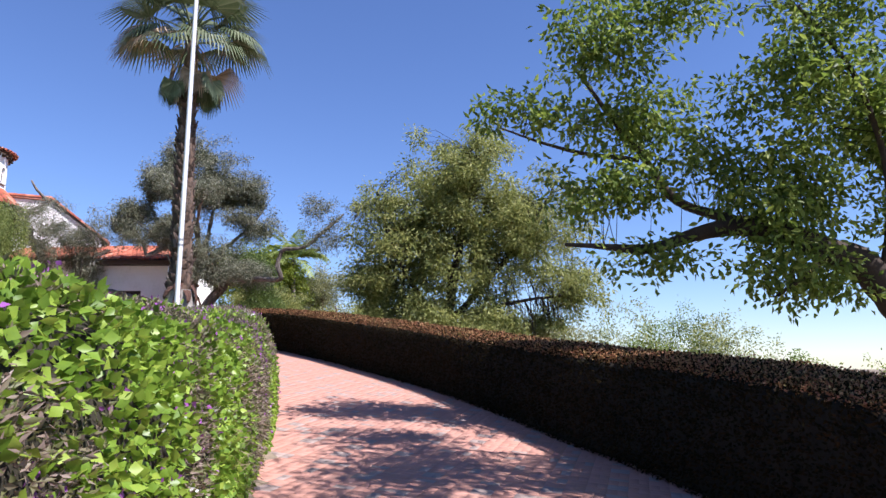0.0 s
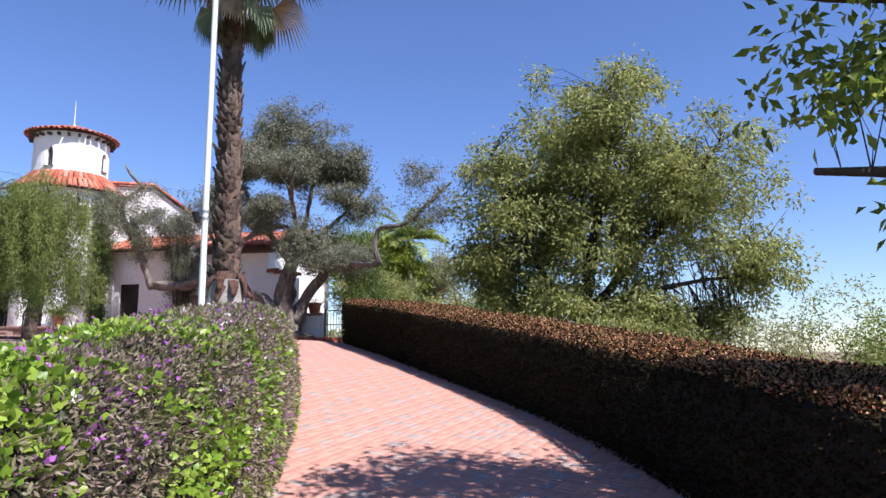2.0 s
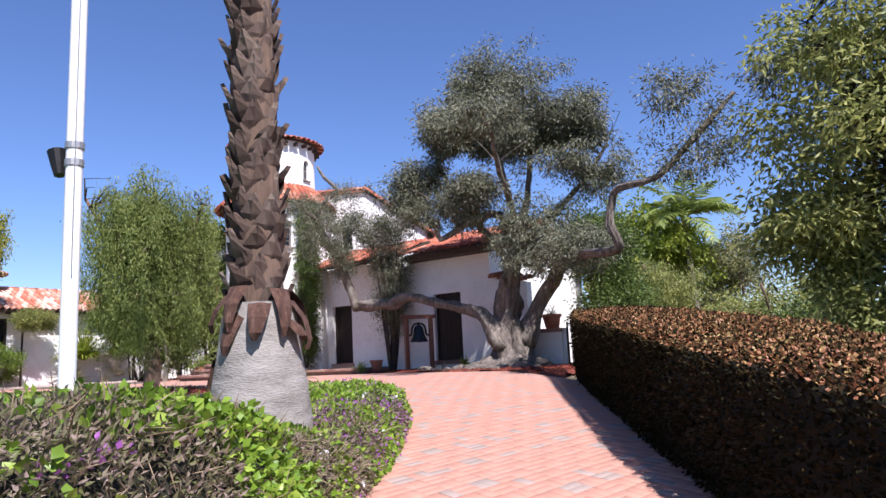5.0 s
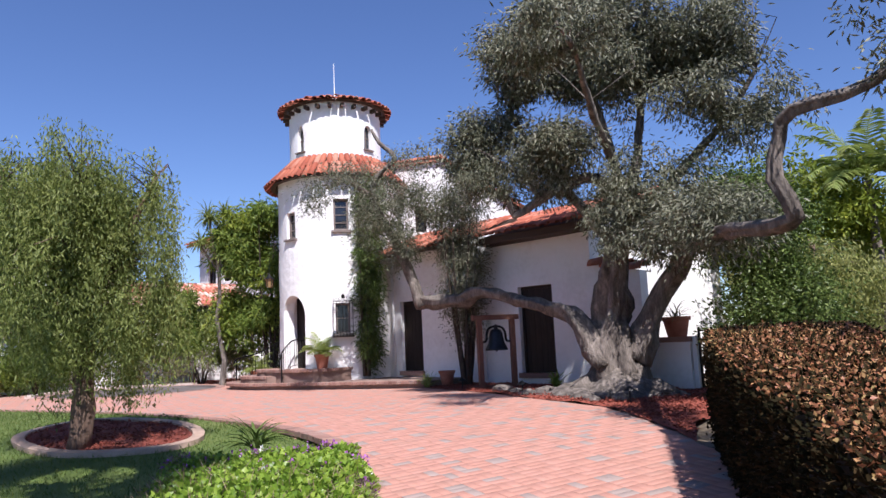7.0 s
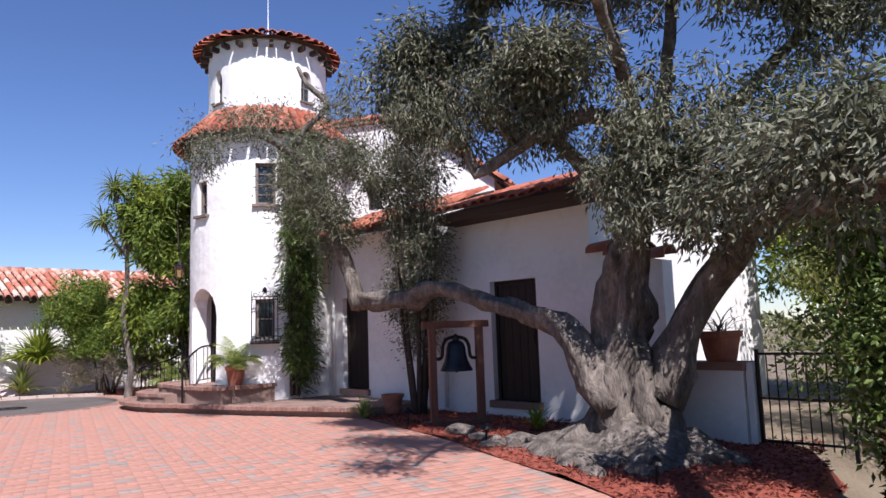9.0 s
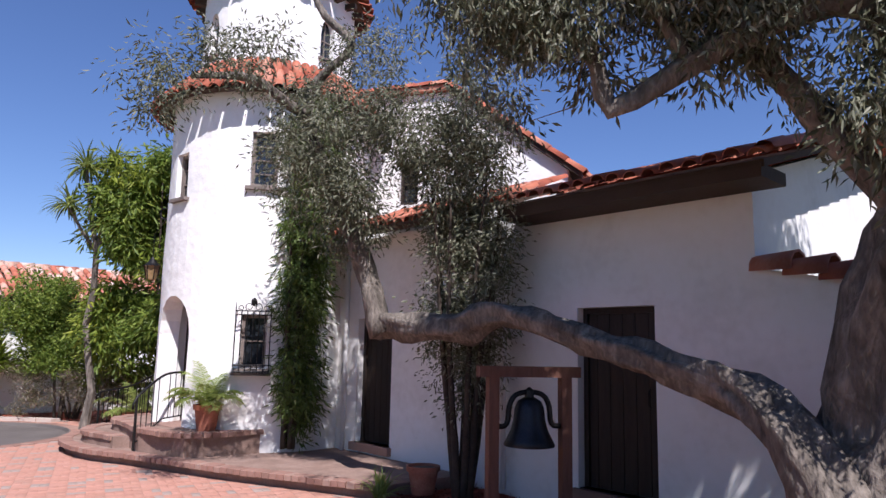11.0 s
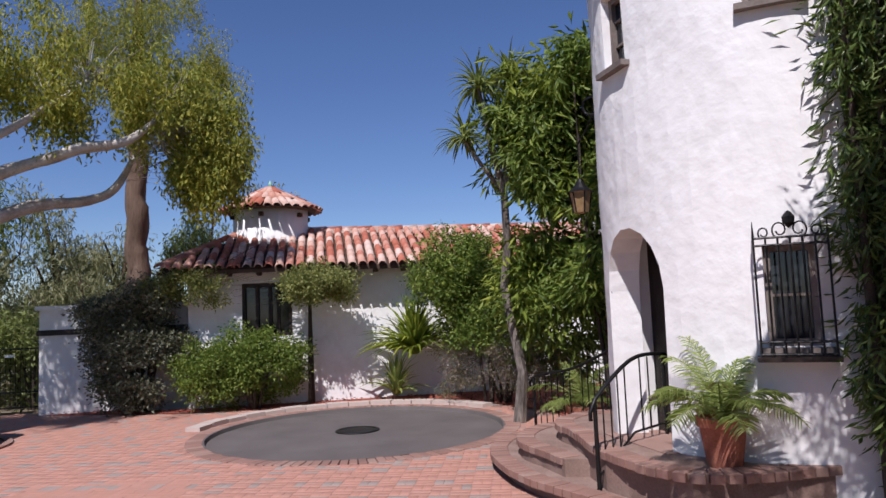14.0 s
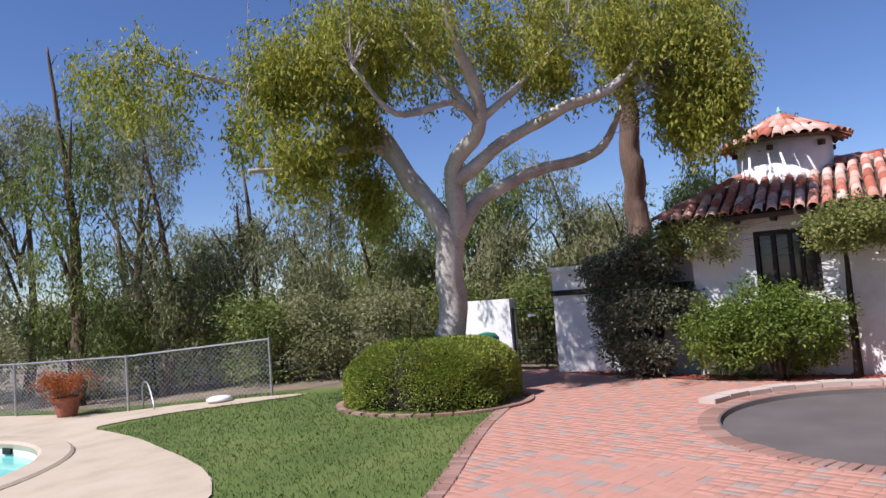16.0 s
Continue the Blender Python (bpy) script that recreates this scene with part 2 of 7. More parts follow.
class Buf:
    """Vertices and faces gathered for one mesh."""
    def __init__(self):
        self.v, self.f = [], []

    def add(self, verts, faces):
        o = len(self.v)
        self.v.extend([tuple(p) for p in verts])
        self.f.extend([tuple(i + o for i in f) for f in faces])
        return self

    def box(self, lo, hi, m=None):
        pts = [Vector((x, y, z)) for z in (lo[2], hi[2]) for y in (lo[1], hi[1]) for x in (lo[0], hi[0])]
        if m:
            pts = [m @ p for p in pts]
        return self.add(pts, [(0, 2, 3, 1), (4, 5, 7, 6), (0, 1, 5, 4), (2, 6, 7, 3), (0, 4, 6, 2), (1, 3, 7, 5)])

    def tube(self, pts, radii, n=8, cap=True, wob=0.0):
        pts = [Vector(p) for p in pts]
        rings, prev = [], None
        for i, p in enumerate(pts):
            d = (pts[min(i + 1, len(pts) - 1)] - pts[max(i - 1, 0)]).normalized()
            if prev is None:
                prev = d.orthogonal().normalized()
            a = (prev - d * prev.dot(d)).normalized()
            b = d.cross(a)
            prev = a
            r = radii[i] if hasattr(radii, "__len__") else radii
            ring = []
            for k in range(n):
                th = 2 * math.pi * k / n
                rr = r * (1 + (wob * noise.noise(Vector((math.cos(th) * 1.7, math.sin(th) * 1.7, i * 0.35)) + p * 0.7) if wob else 0) + (0.3 * wob * math.sin(th * 7 + 2.5 * noise.noise(p * 1.4)) * noise.noise(Vector((math.cos(th) * 3, math.sin(th) * 3, i * 0.2)) + p) if wob > 0.5 else 0))
                ring.append(p + (a * math.cos(th) + b * math.sin(th)) * rr)
            rings.append(ring)
        verts = [q for ring in rings for q in ring]
        faces = [(i * n + k, i * n + (k + 1) % n, (i + 1) * n + (k + 1) % n, (i + 1) * n + k) for i in range(len(pts) - 1) for k in range(n)]
        if cap:
            faces += [tuple(range(n - 1, -1, -1)), tuple((len(pts) - 1) * n + k for k in range(n))]
        return self.add(verts, faces)

    def lathe(self, prof, n=20, c=(0, 0, 0)):
        verts = [(c[0] + r * math.cos(2 * math.pi * k / n), c[1] + r * math.sin(2 * math.pi * k / n), c[2] + z) for r, z in prof for k in range(n)]
        faces = [(i * n + k, i * n + (k + 1) % n, (i + 1) * n + (k + 1) % n, (i + 1) * n + k) for i in range(len(prof) - 1) for k in range(n)]
        return self.add(verts, faces)


def thing(name, label="", category="", group="", kind="", at=(0, 0, 0)):
    ob = new(name)
    ob.location = at
    return tagged(ob, label, category, group, kind)


def part(name, buf, material, parent=None, label="", smooth=False, kind=""):
    """Links gathered geometry as one mesh object, under a thing or part when given."""
    me = mesh_from(name, buf.v, buf.f, material, smooth) if isinstance(buf, Buf) else buf
    ob = new(name, me)
    if parent:
        ob.parent = parent
        if not parent.parent:
            ob.matrix_parent_inverse = Matrix.Translation(-Vector(parent.location))
    return tagged(ob, label, kind=kind)


def smoothline(pts, step=0.3):
    """Catmull-Rom through points of any width (x, y, z, r ...)."""
    P = np.array(pts, dtype=float)
    P = np.vstack([2 * P[0] - P[1], P, 2 * P[-1] - P[-2]])
    out = []
    for i in range(1, len(P) - 2):
        n = max(2, int(np.linalg.norm((P[i + 1] - P[i])[:3]) / step))
        for t in np.linspace(0, 1, n, endpoint=False):
            out.append(0.5 * ((2 * P[i]) + (-P[i - 1] + P[i + 1]) * t + (2 * P[i - 1] - 5 * P[i] + 4 * P[i + 1] - P[i + 2]) * t ** 2 + (-P[i - 1] + 3 * P[i] - 3 * P[i + 1] + P[i + 2]) * t ** 3))
    out.append(P[-2])
    return np.array(out)


def inside(poly, x, y):
    """Even-odd test for arrays of points."""
    poly = np.asarray(poly)
    x, y = np.asarray(x), np.asarray(y)
    hit = np.zeros(x.shape, bool)
    j = len(poly) - 1
    for i in range(len(poly)):
        xi, yi, xj, yj = *poly[i], *poly[j]
        c = ((yi > y) != (yj > y)) & (x < (xj - xi) * (y - yi) / (yj - yi + 1e-12) + xi)
        hit ^= c
        j = i
    return hit


def edge_distance(line, x, y):
    """Distance from points to a polyline."""
    best = np.full(np.shape(x), 1e9)
    for (ax, ay), (bx, by) in zip(line[:-1], line[1:]):
        dx, dy = bx - ax, by - ay
        t = np.clip(((x - ax) * dx + (y - ay) * dy) / (dx * dx + dy * dy + 1e-12), 0, 1)
        best = np.minimum(best, np.hypot(x - ax - t * dx, y - ay - t * dy))
    return best


def cdt(outline, holes=(), grid=None):
    """Triangles inside an outline without its holes; grid: spacing of extra points within."""
    pts, edges = [], []
    for ring in (outline, *holes):
        o = len(pts)
        pts += [Vector((p[0], p[1])) for p in ring]
        edges += [(o + i, o + (i + 1) % len(ring)) for i in range(len(ring))]
    if grid:
        lo, hi = np.min(np.array(outline), 0), np.max(np.array(outline), 0)
        gx, gy = np.meshgrid(np.arange(lo[0] + grid / 2, hi[0], grid), np.arange(lo[1] + grid / 2, hi[1], grid))
        gx, gy = gx.ravel(), gy.ravel()
        ok = inside(outline, gx, gy)
        for h in holes:
            ok &= ~inside(h, gx, gy)
        pts += [Vector((a, b)) for a, b in zip(gx[ok], gy[ok])]
    v, _, f, *_ = geometry.delaunay_2d_cdt(pts, edges, [], 1, 1e-5)
    v = [(p[0], p[1]) for p in v]
    out = []
    for t in f:
        c = np.mean([v[i] for i in t], 0)
        if holes and any(bool(inside(h, c[0], c[1])) for h in holes):
            continue
        out.append(tuple(t))
    return v, out


def panel(outline, holes, thick, fmap, grid=None):
    """A wall of some thickness with openings; fmap(u, v, depth) gives the place. Depth 0 is the outer face."""
    b = Buf()
    v, f = cdt(outline, holes, grid)
    n = len(v)
    b.add([fmap(u, w, 0) for u, w in v] + [fmap(u, w, thick) for u, w in v], f + [tuple(i + n for i in reversed(t)) for t in f])
    count = {}
    for t in f:
        for i in range(len(t)):
            e = (t[i], t[(i + 1) % len(t)])
            count[e] = 1
    rim = [(n + a, n + c, c, a) for a, c in count if (c, a) not in count]
    b.f += [tuple(q) for q in rim]
    return b


def rect(x0, x1, y0, y1):
    return [(x0, y0), (x1, y0), (x1, y1), (x0, y1)]


def leaves(P, D, length, width, seed=1, fold=0.25):
    """Folded pointed leaves at P along D; returns vertices and triangles."""
    r = np.random.default_rng(seed)
    n = len(P)
    D = D / (np.linalg.norm(D, axis=1, keepdims=True) + 1e-9)
    up = r.normal(size=(n, 3))
    S = np.cross(D, up)
    S /= np.linalg.norm(S, axis=1, keepdims=True) + 1e-9
    Nn = np.cross(S, D)
    L = length * r.uniform(0.6, 1.25, (n, 1))
    W = width * r.uniform(0.7, 1.2, (n, 1))
    mid = P + D * L * 0.45
    V = np.stack([P, mid + S * W * 0.5 + Nn * W * fold, P + D * L - Nn * L * 0.08, mid - S * W * 0.5 + Nn * W * fold], 1).reshape(-1, 3)
    k = np.arange(n)[:, None] * 4
    F = np.concatenate([k + np.array([[0, 1, 2]]), k + np.array([[0, 2, 3]])], 0)
    return V, F


def leaf_part(name, P, D, length, width, material, parent=None, seed=1, fold=0.25, label="", kind=""):
    V, F = leaves(np.asarray(P), np.asarray(D), length, width, seed, fold)
    return part(name, mesh_from(name, V, F, material), None, parent, label, kind=kind)


def clusters(blobs, seed, gap=-0.15, gscale=0.8, power=0.45):
    """Points through ellipsoids (x, y, z, rx, ry, rz, count), denser outward, with gaps."""
    r = np.random.default_rng(seed)
    out = []
    for x, y, z, rx, ry, rz, n in blobs:
        made = 0
        while made < n:
            d = r.normal(size=3)
            d /= np.linalg.norm(d)
            q = d * r.uniform(0.05, 1) ** power
            p = np.array((x, y, z)) + q * (rx, ry, rz) * (1 + 0.42 * noise.noise(Vector(d * 1.9) + Vector((x, y, seed))) + 0.2 * noise.noise(Vector(d * 4.7) + Vector((y, seed, x))))
            made += 1
            if noise.noise(Vector(p * gscale) + Vector((seed, 0, 0))) < gap:
                continue
            out.append(p)
    return np.array(out)


def spray(C, per, radius, seed, droop=0.3, weep=0.0):
    """Leaf bases and directions about the cluster points."""
    r = np.random.default_rng(seed)
    n = len(C) * per
    base = np.repeat(C, per, 0)
    if weep:
        drop = r.uniform(0, 1, (n, 1)) * np.repeat(r.uniform(0.5, 1, (len(C), 1)) * weep, per, 0)
        P = base + r.normal(size=(n, 3)) * radius * np.array([[0.45, 0.45, 0.3]]) - drop * np.array([[0, 0, 1.0]])
        D = r.normal(size=(n, 3)) * 0.55 + np.array([[0, 0, -1.0]])
    else:
        off = r.normal(size=(n, 3)) * radius * np.array([[0.6, 0.6, 0.45]])
        P = base + off
        D = off / (radius + 1e-6) + r.normal(size=(n, 3)) * 0.6 + np.array([[0, 0, -droop]])
    return P, D


def limbs_part(name, lines, material, parent, n=9, wob=0.35, label=""):
    """One part for each limb line of (x, y, z, radius)."""
    nodes = []
    for i, ln in enumerate(lines):
        s = smoothline(ln, 0.18)
        k = np.arange(len(s))
        for a in range(3):
            s[1:-1, a] += 0.13 * s[1:-1, 3] * np.sin(k[1:-1] * (0.55 + 0.2 * a) + i * 2 + a)
        b = Buf().tube(s[:, :3], np.maximum(s[:, 3], 0.006), (26 if wob > 0.5 and s[0, 3] > 0.2 else n) if s[0, 3] > 0.06 else 6, True, wob)
        part(name if i == 0 else "limb", b, material, parent, smooth=True)
        nodes.append(s)
    return np.vstack(nodes)


def twigs_part(C, nodes, material, parent, every=1, r0=0.018, seed=3):
    r = np.random.default_rng(seed)
    V, F = [], []
    for c in C[::every]:
        d = np.linalg.norm(nodes[:, :3] - c, axis=1) + 0.4 * np.maximum(nodes[:, 2] - c[2], 0)
        a = nodes[np.argmin(d), :3]
        m = (a + c) / 2 + r.normal(size=3) * 0.12 * np.linalg.norm(c - a) + (0, 0, 0.08 * np.linalg.norm(c - a))
        rr = r0 * r.uniform(0.6, 1.3)
        o = len(V)
        for p, q in ((a, rr), (m, rr * 0.7), (c, rr * 0.25)):
            V += [p + q * np.array((math.cos(t), math.sin(t), 0.3 * math.sin(t * 2))) for t in (0, 2.1, 4.2)]
        F += [(o + j * 3 + k, o + j * 3 + (k + 1) % 3, o + j * 3 + 3 + (k + 1) % 3, o + j * 3 + 3 + k) for j in (0, 1) for k in range(3)]
    return part("branchwork", mesh_from("branchwork", np.array(V), np.array(F), material), None, parent, kind="stuff")


def tree(name, label, lines, blobs, bark, leaf, llen, lwid, per, radius, seed, weep=0.0, droop=0.3, gap=-0.15, every=1, category="tree", power=0.45, gscale=0.8, wob=0.35, twig=0.018):
    x, y, z, _ = lines[0][0]
    t = thing(name, label, category, at=(x, y, z))
    nodes = limbs_part("trunk", lines, bark, t, wob=wob)
    C = clusters(blobs, seed, gap, gscale, power)
    twigs_part(C, nodes, bark, t, every, twig, seed)
    P, D = spray(C, per, radius, seed + 1, droop, weep)
    leaf_part("crown", P, D, llen, lwid, leaf, t, seed + 2)
    return t

# ---- lie of the land ----
RISE_U = [-40, -6, 0, 3.8, 7.26, 10.66, 16.65, 19.04, 23.97, 26.5, 80]
RISE_Z = [-5.5, -3.4, -2.67, -2.17, -1.85, -1.45, -0.68, -0.45, -0.1, 0, 0]
LEFT = smoothline([(-1.0, -8), (-1.1, 0), (-1.3, 3.5), (-1.78, 6.43), (-2.4, 9.9), (-3.6, 13.35), (-4.7, 15.4), (-5.3, 16.5), (-6.66, 18.75), (-8.1, 20.3), (-9.6, 21.25)], 0.5)
LAWN_EDGE = smoothline([(-9.6, 21.25), (-11.4, 21.8), (-13.2, 22.0), (-15.8, 21.9), (-18, 21.5), (-20.9, 20.8), (-22.3, 20.3), (-24.7, 19.5), (-26.6, 19.0), (-28.4, 18.1), (-30.6, 17.25)], 0.5)
HEDGE = smoothline([(3.7, -8), (3.6, 0), (3.3, 4), (2.5, 7.6), (1.3, 10.9), (0.3, 13.2), (-0.6, 14.7), (-1.7, 16.2), (-3.1, 18), (-4.6, 20.3), (-6.0, 22.6), (-6.75, 23.9)], 0.5)
POOL_C, POOL_R = (-19.2, 11.8), 3.4


def rise(x, y):
    return np.interp(0.82 * np.asarray(y) - 0.57 * np.asarray(x), RISE_U, RISE_Z)


LEFT_ALL = np.vstack([LEFT, LAWN_EDGE[1:]])
LEFT_SIDE = [(-60, -8), *map(tuple, LEFT_ALL), (-60, 17.2)]
RIGHT_SIDE = [*map(tuple, HEDGE), (-9.0, 30), (-12, 60), (80, 60), (80, -8)]


def height(x, y):
    x, y = np.asarray(x, float), np.asarray(y, float)
    z = rise(x, y)
    dl = edge_distance(LEFT_ALL, x, y)
    k = np.clip(dl / 1.7, 0, 1)
    lawn = z + (k * k * (3 - 2 * k)) * (np.maximum(z, -0.22) - z)
    z = np.where(inside(LEFT_SIDE, x, y), lawn, z)
    dr = edge_distance(HEDGE, x, y)
    z = np.where(inside(RIGHT_SIDE, x, y), z - np.clip(0.16 * (dr - 3.0), 0, 16), z)
    return z


def h1(x, y):
    return float(height(x, y))


def sheet(name, outline, dz, material, holes=(), grid=0.8, label="", category="", kind="structure", bumps=0.0):
    v, f = cdt(outline, holes, grid)
    a = np.array(v)
    z = height(a[:, 0], a[:, 1]) + dz
    if bumps:
        z = z + np.array([bumps * noise.noise(Vector((p[0] * 2.2, p[1] * 2.2, 3))) for p in v])
    ob = part(name, mesh_from(name, np.column_stack([a, z]), f, material), None, smooth=True)
    return tagged(ob, label, category, kind=kind)


def polar_ground():
    radii = [0.0] + list(np.concatenate([np.arange(1.0, 46, 1.0), np.geomspace(48, 3500, 26)]))
    n = 120
    V, F = [], []
    for r in radii:
        for k in range(n):
            V.append((-12 + r * math.cos(2 * math.pi * k / n), 14 + r * math.sin(2 * math.pi * k / n)))
    V = np.array(V)
    z = height(V[:, 0], V[:, 1]) - 0.12
    far = np.hypot(V[:, 0] + 12, V[:, 1] - 14)
    z = z - np.clip((far - 45) * 0.05, 0, 22)
    in_pool = np.hypot(V[:, 0] - POOL_C[0], V[:, 1] - POOL_C[1]) < POOL_R + 1
    z = np.where(in_pool, z - 1.2, z)
    for i in range(len(radii) - 1):
        for k in range(n):
            F.append((i * n + k, i * n + (k + 1) % n, (i + 1) * n + (k + 1) % n, (i + 1) * n + k))
    ob = part("ground", mesh_from("ground", np.column_stack([V, z]), np.array(F), SOIL, True), None)
    tagged(ob, "dry brown earth reaching away to the horizon", "ground", kind="structure")


polar_ground()
CIRCLE_C, CIRCLE_R = (-25.7, 24.9), 2.35
ring = [(CIRCLE_C[0] + (CIRCLE_R + 0.3) * math.cos(a), CIRCLE_C[1] + (CIRCLE_R + 0.3) * math.sin(a)) for a in np.linspace(0, 2 * math.pi, 49)[:-1]]
TERRACE_FRONT = smoothline([(-23.6, 27.9), (-23.35, 27.0), (-22.5, 26.45), (-21.2, 26.4), (-20, 26.82), (-18.3, 27.35), (-16.9, 27.92), (-15.95, 28.3)], 0.25)
MULCH_EDGE = smoothline([(-15.95, 28.3), (-15.1, 28.0), (-13.3, 27.45), (-11.33, 26.67), (-9.45, 25.9), (-7.9, 24.8), (-7.0, 24.0)], 0.4)
ANNEX_EDGE = [(-30.6, 18.4), (-30.15, 18.4), (-29.5, 20.0), (-29.0, 21.4), (-28.85, 22.6), (-28.75, 23.6), (-28.6, 26.3), (-27.6, 27.6), (-26.0, 28.3), (-24.5, 28.4)]
hedge_back = [tuple(p) for p in HEDGE[::-1] if p[1] < 23.8]
PAVED = [*map(tuple, LEFT), *map(tuple, LAWN_EDGE[1:]), *ANNEX_EDGE, *map(tuple, TERRACE_FRONT), *map(tuple, MULCH_EDGE[1:]), *[(x + 0.25, y) for x, y in hedge_back]]
drive = sheet("driveway", PAVED, -0.003, JOINT, [ring], 0.35, "red and grey brick pavers on a curved driveway", "driveway")

# ---- lawn, planting beds, patio ----
BED_IN = np.array([(x - 2.0 * 0.83 - 0.35 * math.sin(y * 0.8), y + 0.3) for x, y in LEFT if y < 18.4])
PATIO = [tuple(p) for p in smoothline([(-24.4, 6.0), (-25.4, 10.0), (-26.6, 13.0), (-26.9, 14.1), (-26.2, 13.6), (-25.0, 12.2), (-23.9, 11.4), (-23.45, 12.4), (-22.9, 14.1), (-22.4, 15.3), (-21.9, 16.5), (-21.2, 17.8), (-20.2, 18.7), (-18.6, 19.0), (-16.2, 17.4), (-14.6, 12), (-15, 6)], 0.5)]
LAWN = [*[tuple(p) for p in BED_IN], (-8.2, 20.0), (-9.5, 21.0), *[tuple(p) for p in LAWN_EDGE[1:]], (-30.6, 14.6), (-28.0, 14.2), (-26.6, 11), (-25.5, 8), (-25, 2), (-14, -7), (-6, -7)]
lawn = sheet("lawn", LAWN, -0.005, GRASS, [PATIO], 0.7, "short mown green lawn with paler worn patches", "lawn")
pool_rim = [(POOL_C[0] + POOL_R * math.cos(a), POOL_C[1] + POOL_R * math.sin(a)) for a in np.linspace(0, 2 * math.pi, 49)[:-1]]
sheet("patio", PATIO, 0.015, CONCRETE, [pool_rim], 0.8, "cream concrete pool patio with curved joints", "patio")
bed_out = [tuple(p) for p in LEFT]
BED = [*bed_out, (-8.2, 20.0), *[tuple(p) for p in BED_IN[::-1]]]
sheet("bed_soil", BED, 0.0, SOIL, (), 0.5, "planted earth bank beside the driveway", "bed")
MULCH_AREA = [*map(tuple, MULCH_EDGE), (-7.6, 25.2), (-8.6, 29.6), (-15.9, 29.7)]
sheet("mulch_bed", MULCH_AREA, 0.02, MULCH, (), 0.35, "red bark mulch bed under the olive tree", "bed", bumps=0.05)
ANNEX_BED = [*ANNEX_EDGE[1:], (-24.5, 31), (-29.6, 31), (-29.6, 21), (-30.3, 20.6)]
sheet("annex_bed", ANNEX_BED, 0.01, MULCH, (), 0.4, "red mulch planting strip along the low house", "bed", bumps=0.04)
RING_BED = [(-14.4 + 1.9 * math.cos(a) * (1 + 0.06 * math.sin(3 * a)), 20.3 + 0.98 * math.sin(a)) for a in np.linspace(0, 2 * math.pi, 40)[:-1]]
sheet("tree_ring", RING_BED, 0.03, MULCH, (), 0.3, "red mulch ring round the weeping tree", "bed", bumps=0.04)

# asphalt circle, sunk a little within its brick ring
v = Buf()
n = 64
v.lathe([(0.02, -0.03), (1.2, -0.035), (CIRCLE_R, -0.05), (CIRCLE_R + 0.02, 0.01), (CIRCLE_R + 0.06, 0.012)], n, (*CIRCLE_C, 0))
tagged(part("asphalt_circle", v, ASPHALT, None, smooth=False), "dark worn asphalt circle within the paved court", "pavement", kind="structure")
cover = thing("manhole_cover", "round dark iron cover set in the asphalt", "cover", at=(-25.7, 24.9, -0.03))
part("lid", Buf().lathe([(0.01, 0.0), (0.28, 0.0), (0.30, -0.008), (0.315, 0.004), (0.35, 0.004), (0.365, -0.01)], 28, (-25.7, 24.9, -0.018)), IRON, cover)

# ---- the white stucco house ----
WALL_Y = 29.65


def flat_x(y0, sgn=1):
    """Wall along x at y0 whose outer face looks to -y."""
    return lambda u, w, d: (u, y0 + d * sgn, w)


def flat_y(x0, sgn=-1):
    """Wall along y at x0 whose outer face looks to +x."""
    return lambda u, w, d: (x0 + d * sgn, u, w)


def structure(name, buf, material, label, category="wall", smooth=False):
    return tagged(part(name, buf, material, None, smooth=smooth), label, category, kind="structure")


def tile_mesh(length=0.42, r=0.085, name="roof_tile", up=True, mat_=None):
    """One tapered barrel tile running down along +y, crown up."""
    b = Buf()
    k = 5
    for y, rr in ((0, r * 0.86), (length, r * 1.06)):
        for t in np.linspace(0, math.pi, k + 1):
            b.v.append((rr * math.cos(t), y, rr * math.sin(t) * 0.85))
    for y, rr in ((0, r * 0.86 - 0.014), (length, r * 1.06 - 0.014)):
        for t in np.linspace(0, math.pi, k + 1):
            b.v.append((rr * math.cos(t), y, rr * math.sin(t) * 0.85))
    m = k + 1
    for i in range(k):
        b.f.append((i, i + 1, m + i + 1, m + i))
        b.f.append((m + i, m + i + 1, 3 * m + i + 1, 3 * m + i))
    return mesh_from(name, b.v, b.f, mat_, True)


TILE_ME = tile_mesh(mat_=TILE)
TILE_PALE_ME = tile_mesh(mat_=TILE_PALE)


def tiled_slope(parent, a, b, up, rows, pitch_len, me, spacing=0.19, jitter=0.012, pan=True):
    """Barrel tiles over a slope: eave from a to b, up: the vector from eave to ridge."""
    a, b, up = Vector(a), Vector(b), Vector(up)
    along = (b - a)
    n = max(1, int(along.length / spacing))
    ex = along.normalized()
    down = -up.normalized()
    nz = ex.cross(down)
    if nz.z < 0:
        nz = -nz
    step = up.length / rows
    for i in range(n):
        for j in range(rows):
            o = a + along * ((i + 0.5) / n) + up * ((j + 1) / rows)
            o += nz * (0.012 + random.uniform(0, jitter)) + ex * random.uniform(-0.008, 0.008)
            m = Matrix((ex, down, nz)).transposed().to_4x4() @ pose(0, 0, 0, random.uniform(-1.5, 1.5) - 3, 0, random.uniform(-1.5, 1.5))
            tl = new("roof_tile", me)
            tl.parent = parent
            tl.matrix_parent_inverse = Matrix.Translation(-Vector(parent.location))
            tl.matrix_basis = Matrix.Translation(o) @ m @ Matrix.Diagonal((1, step / 0.42 * 1.18, 1, 1))
    return parent


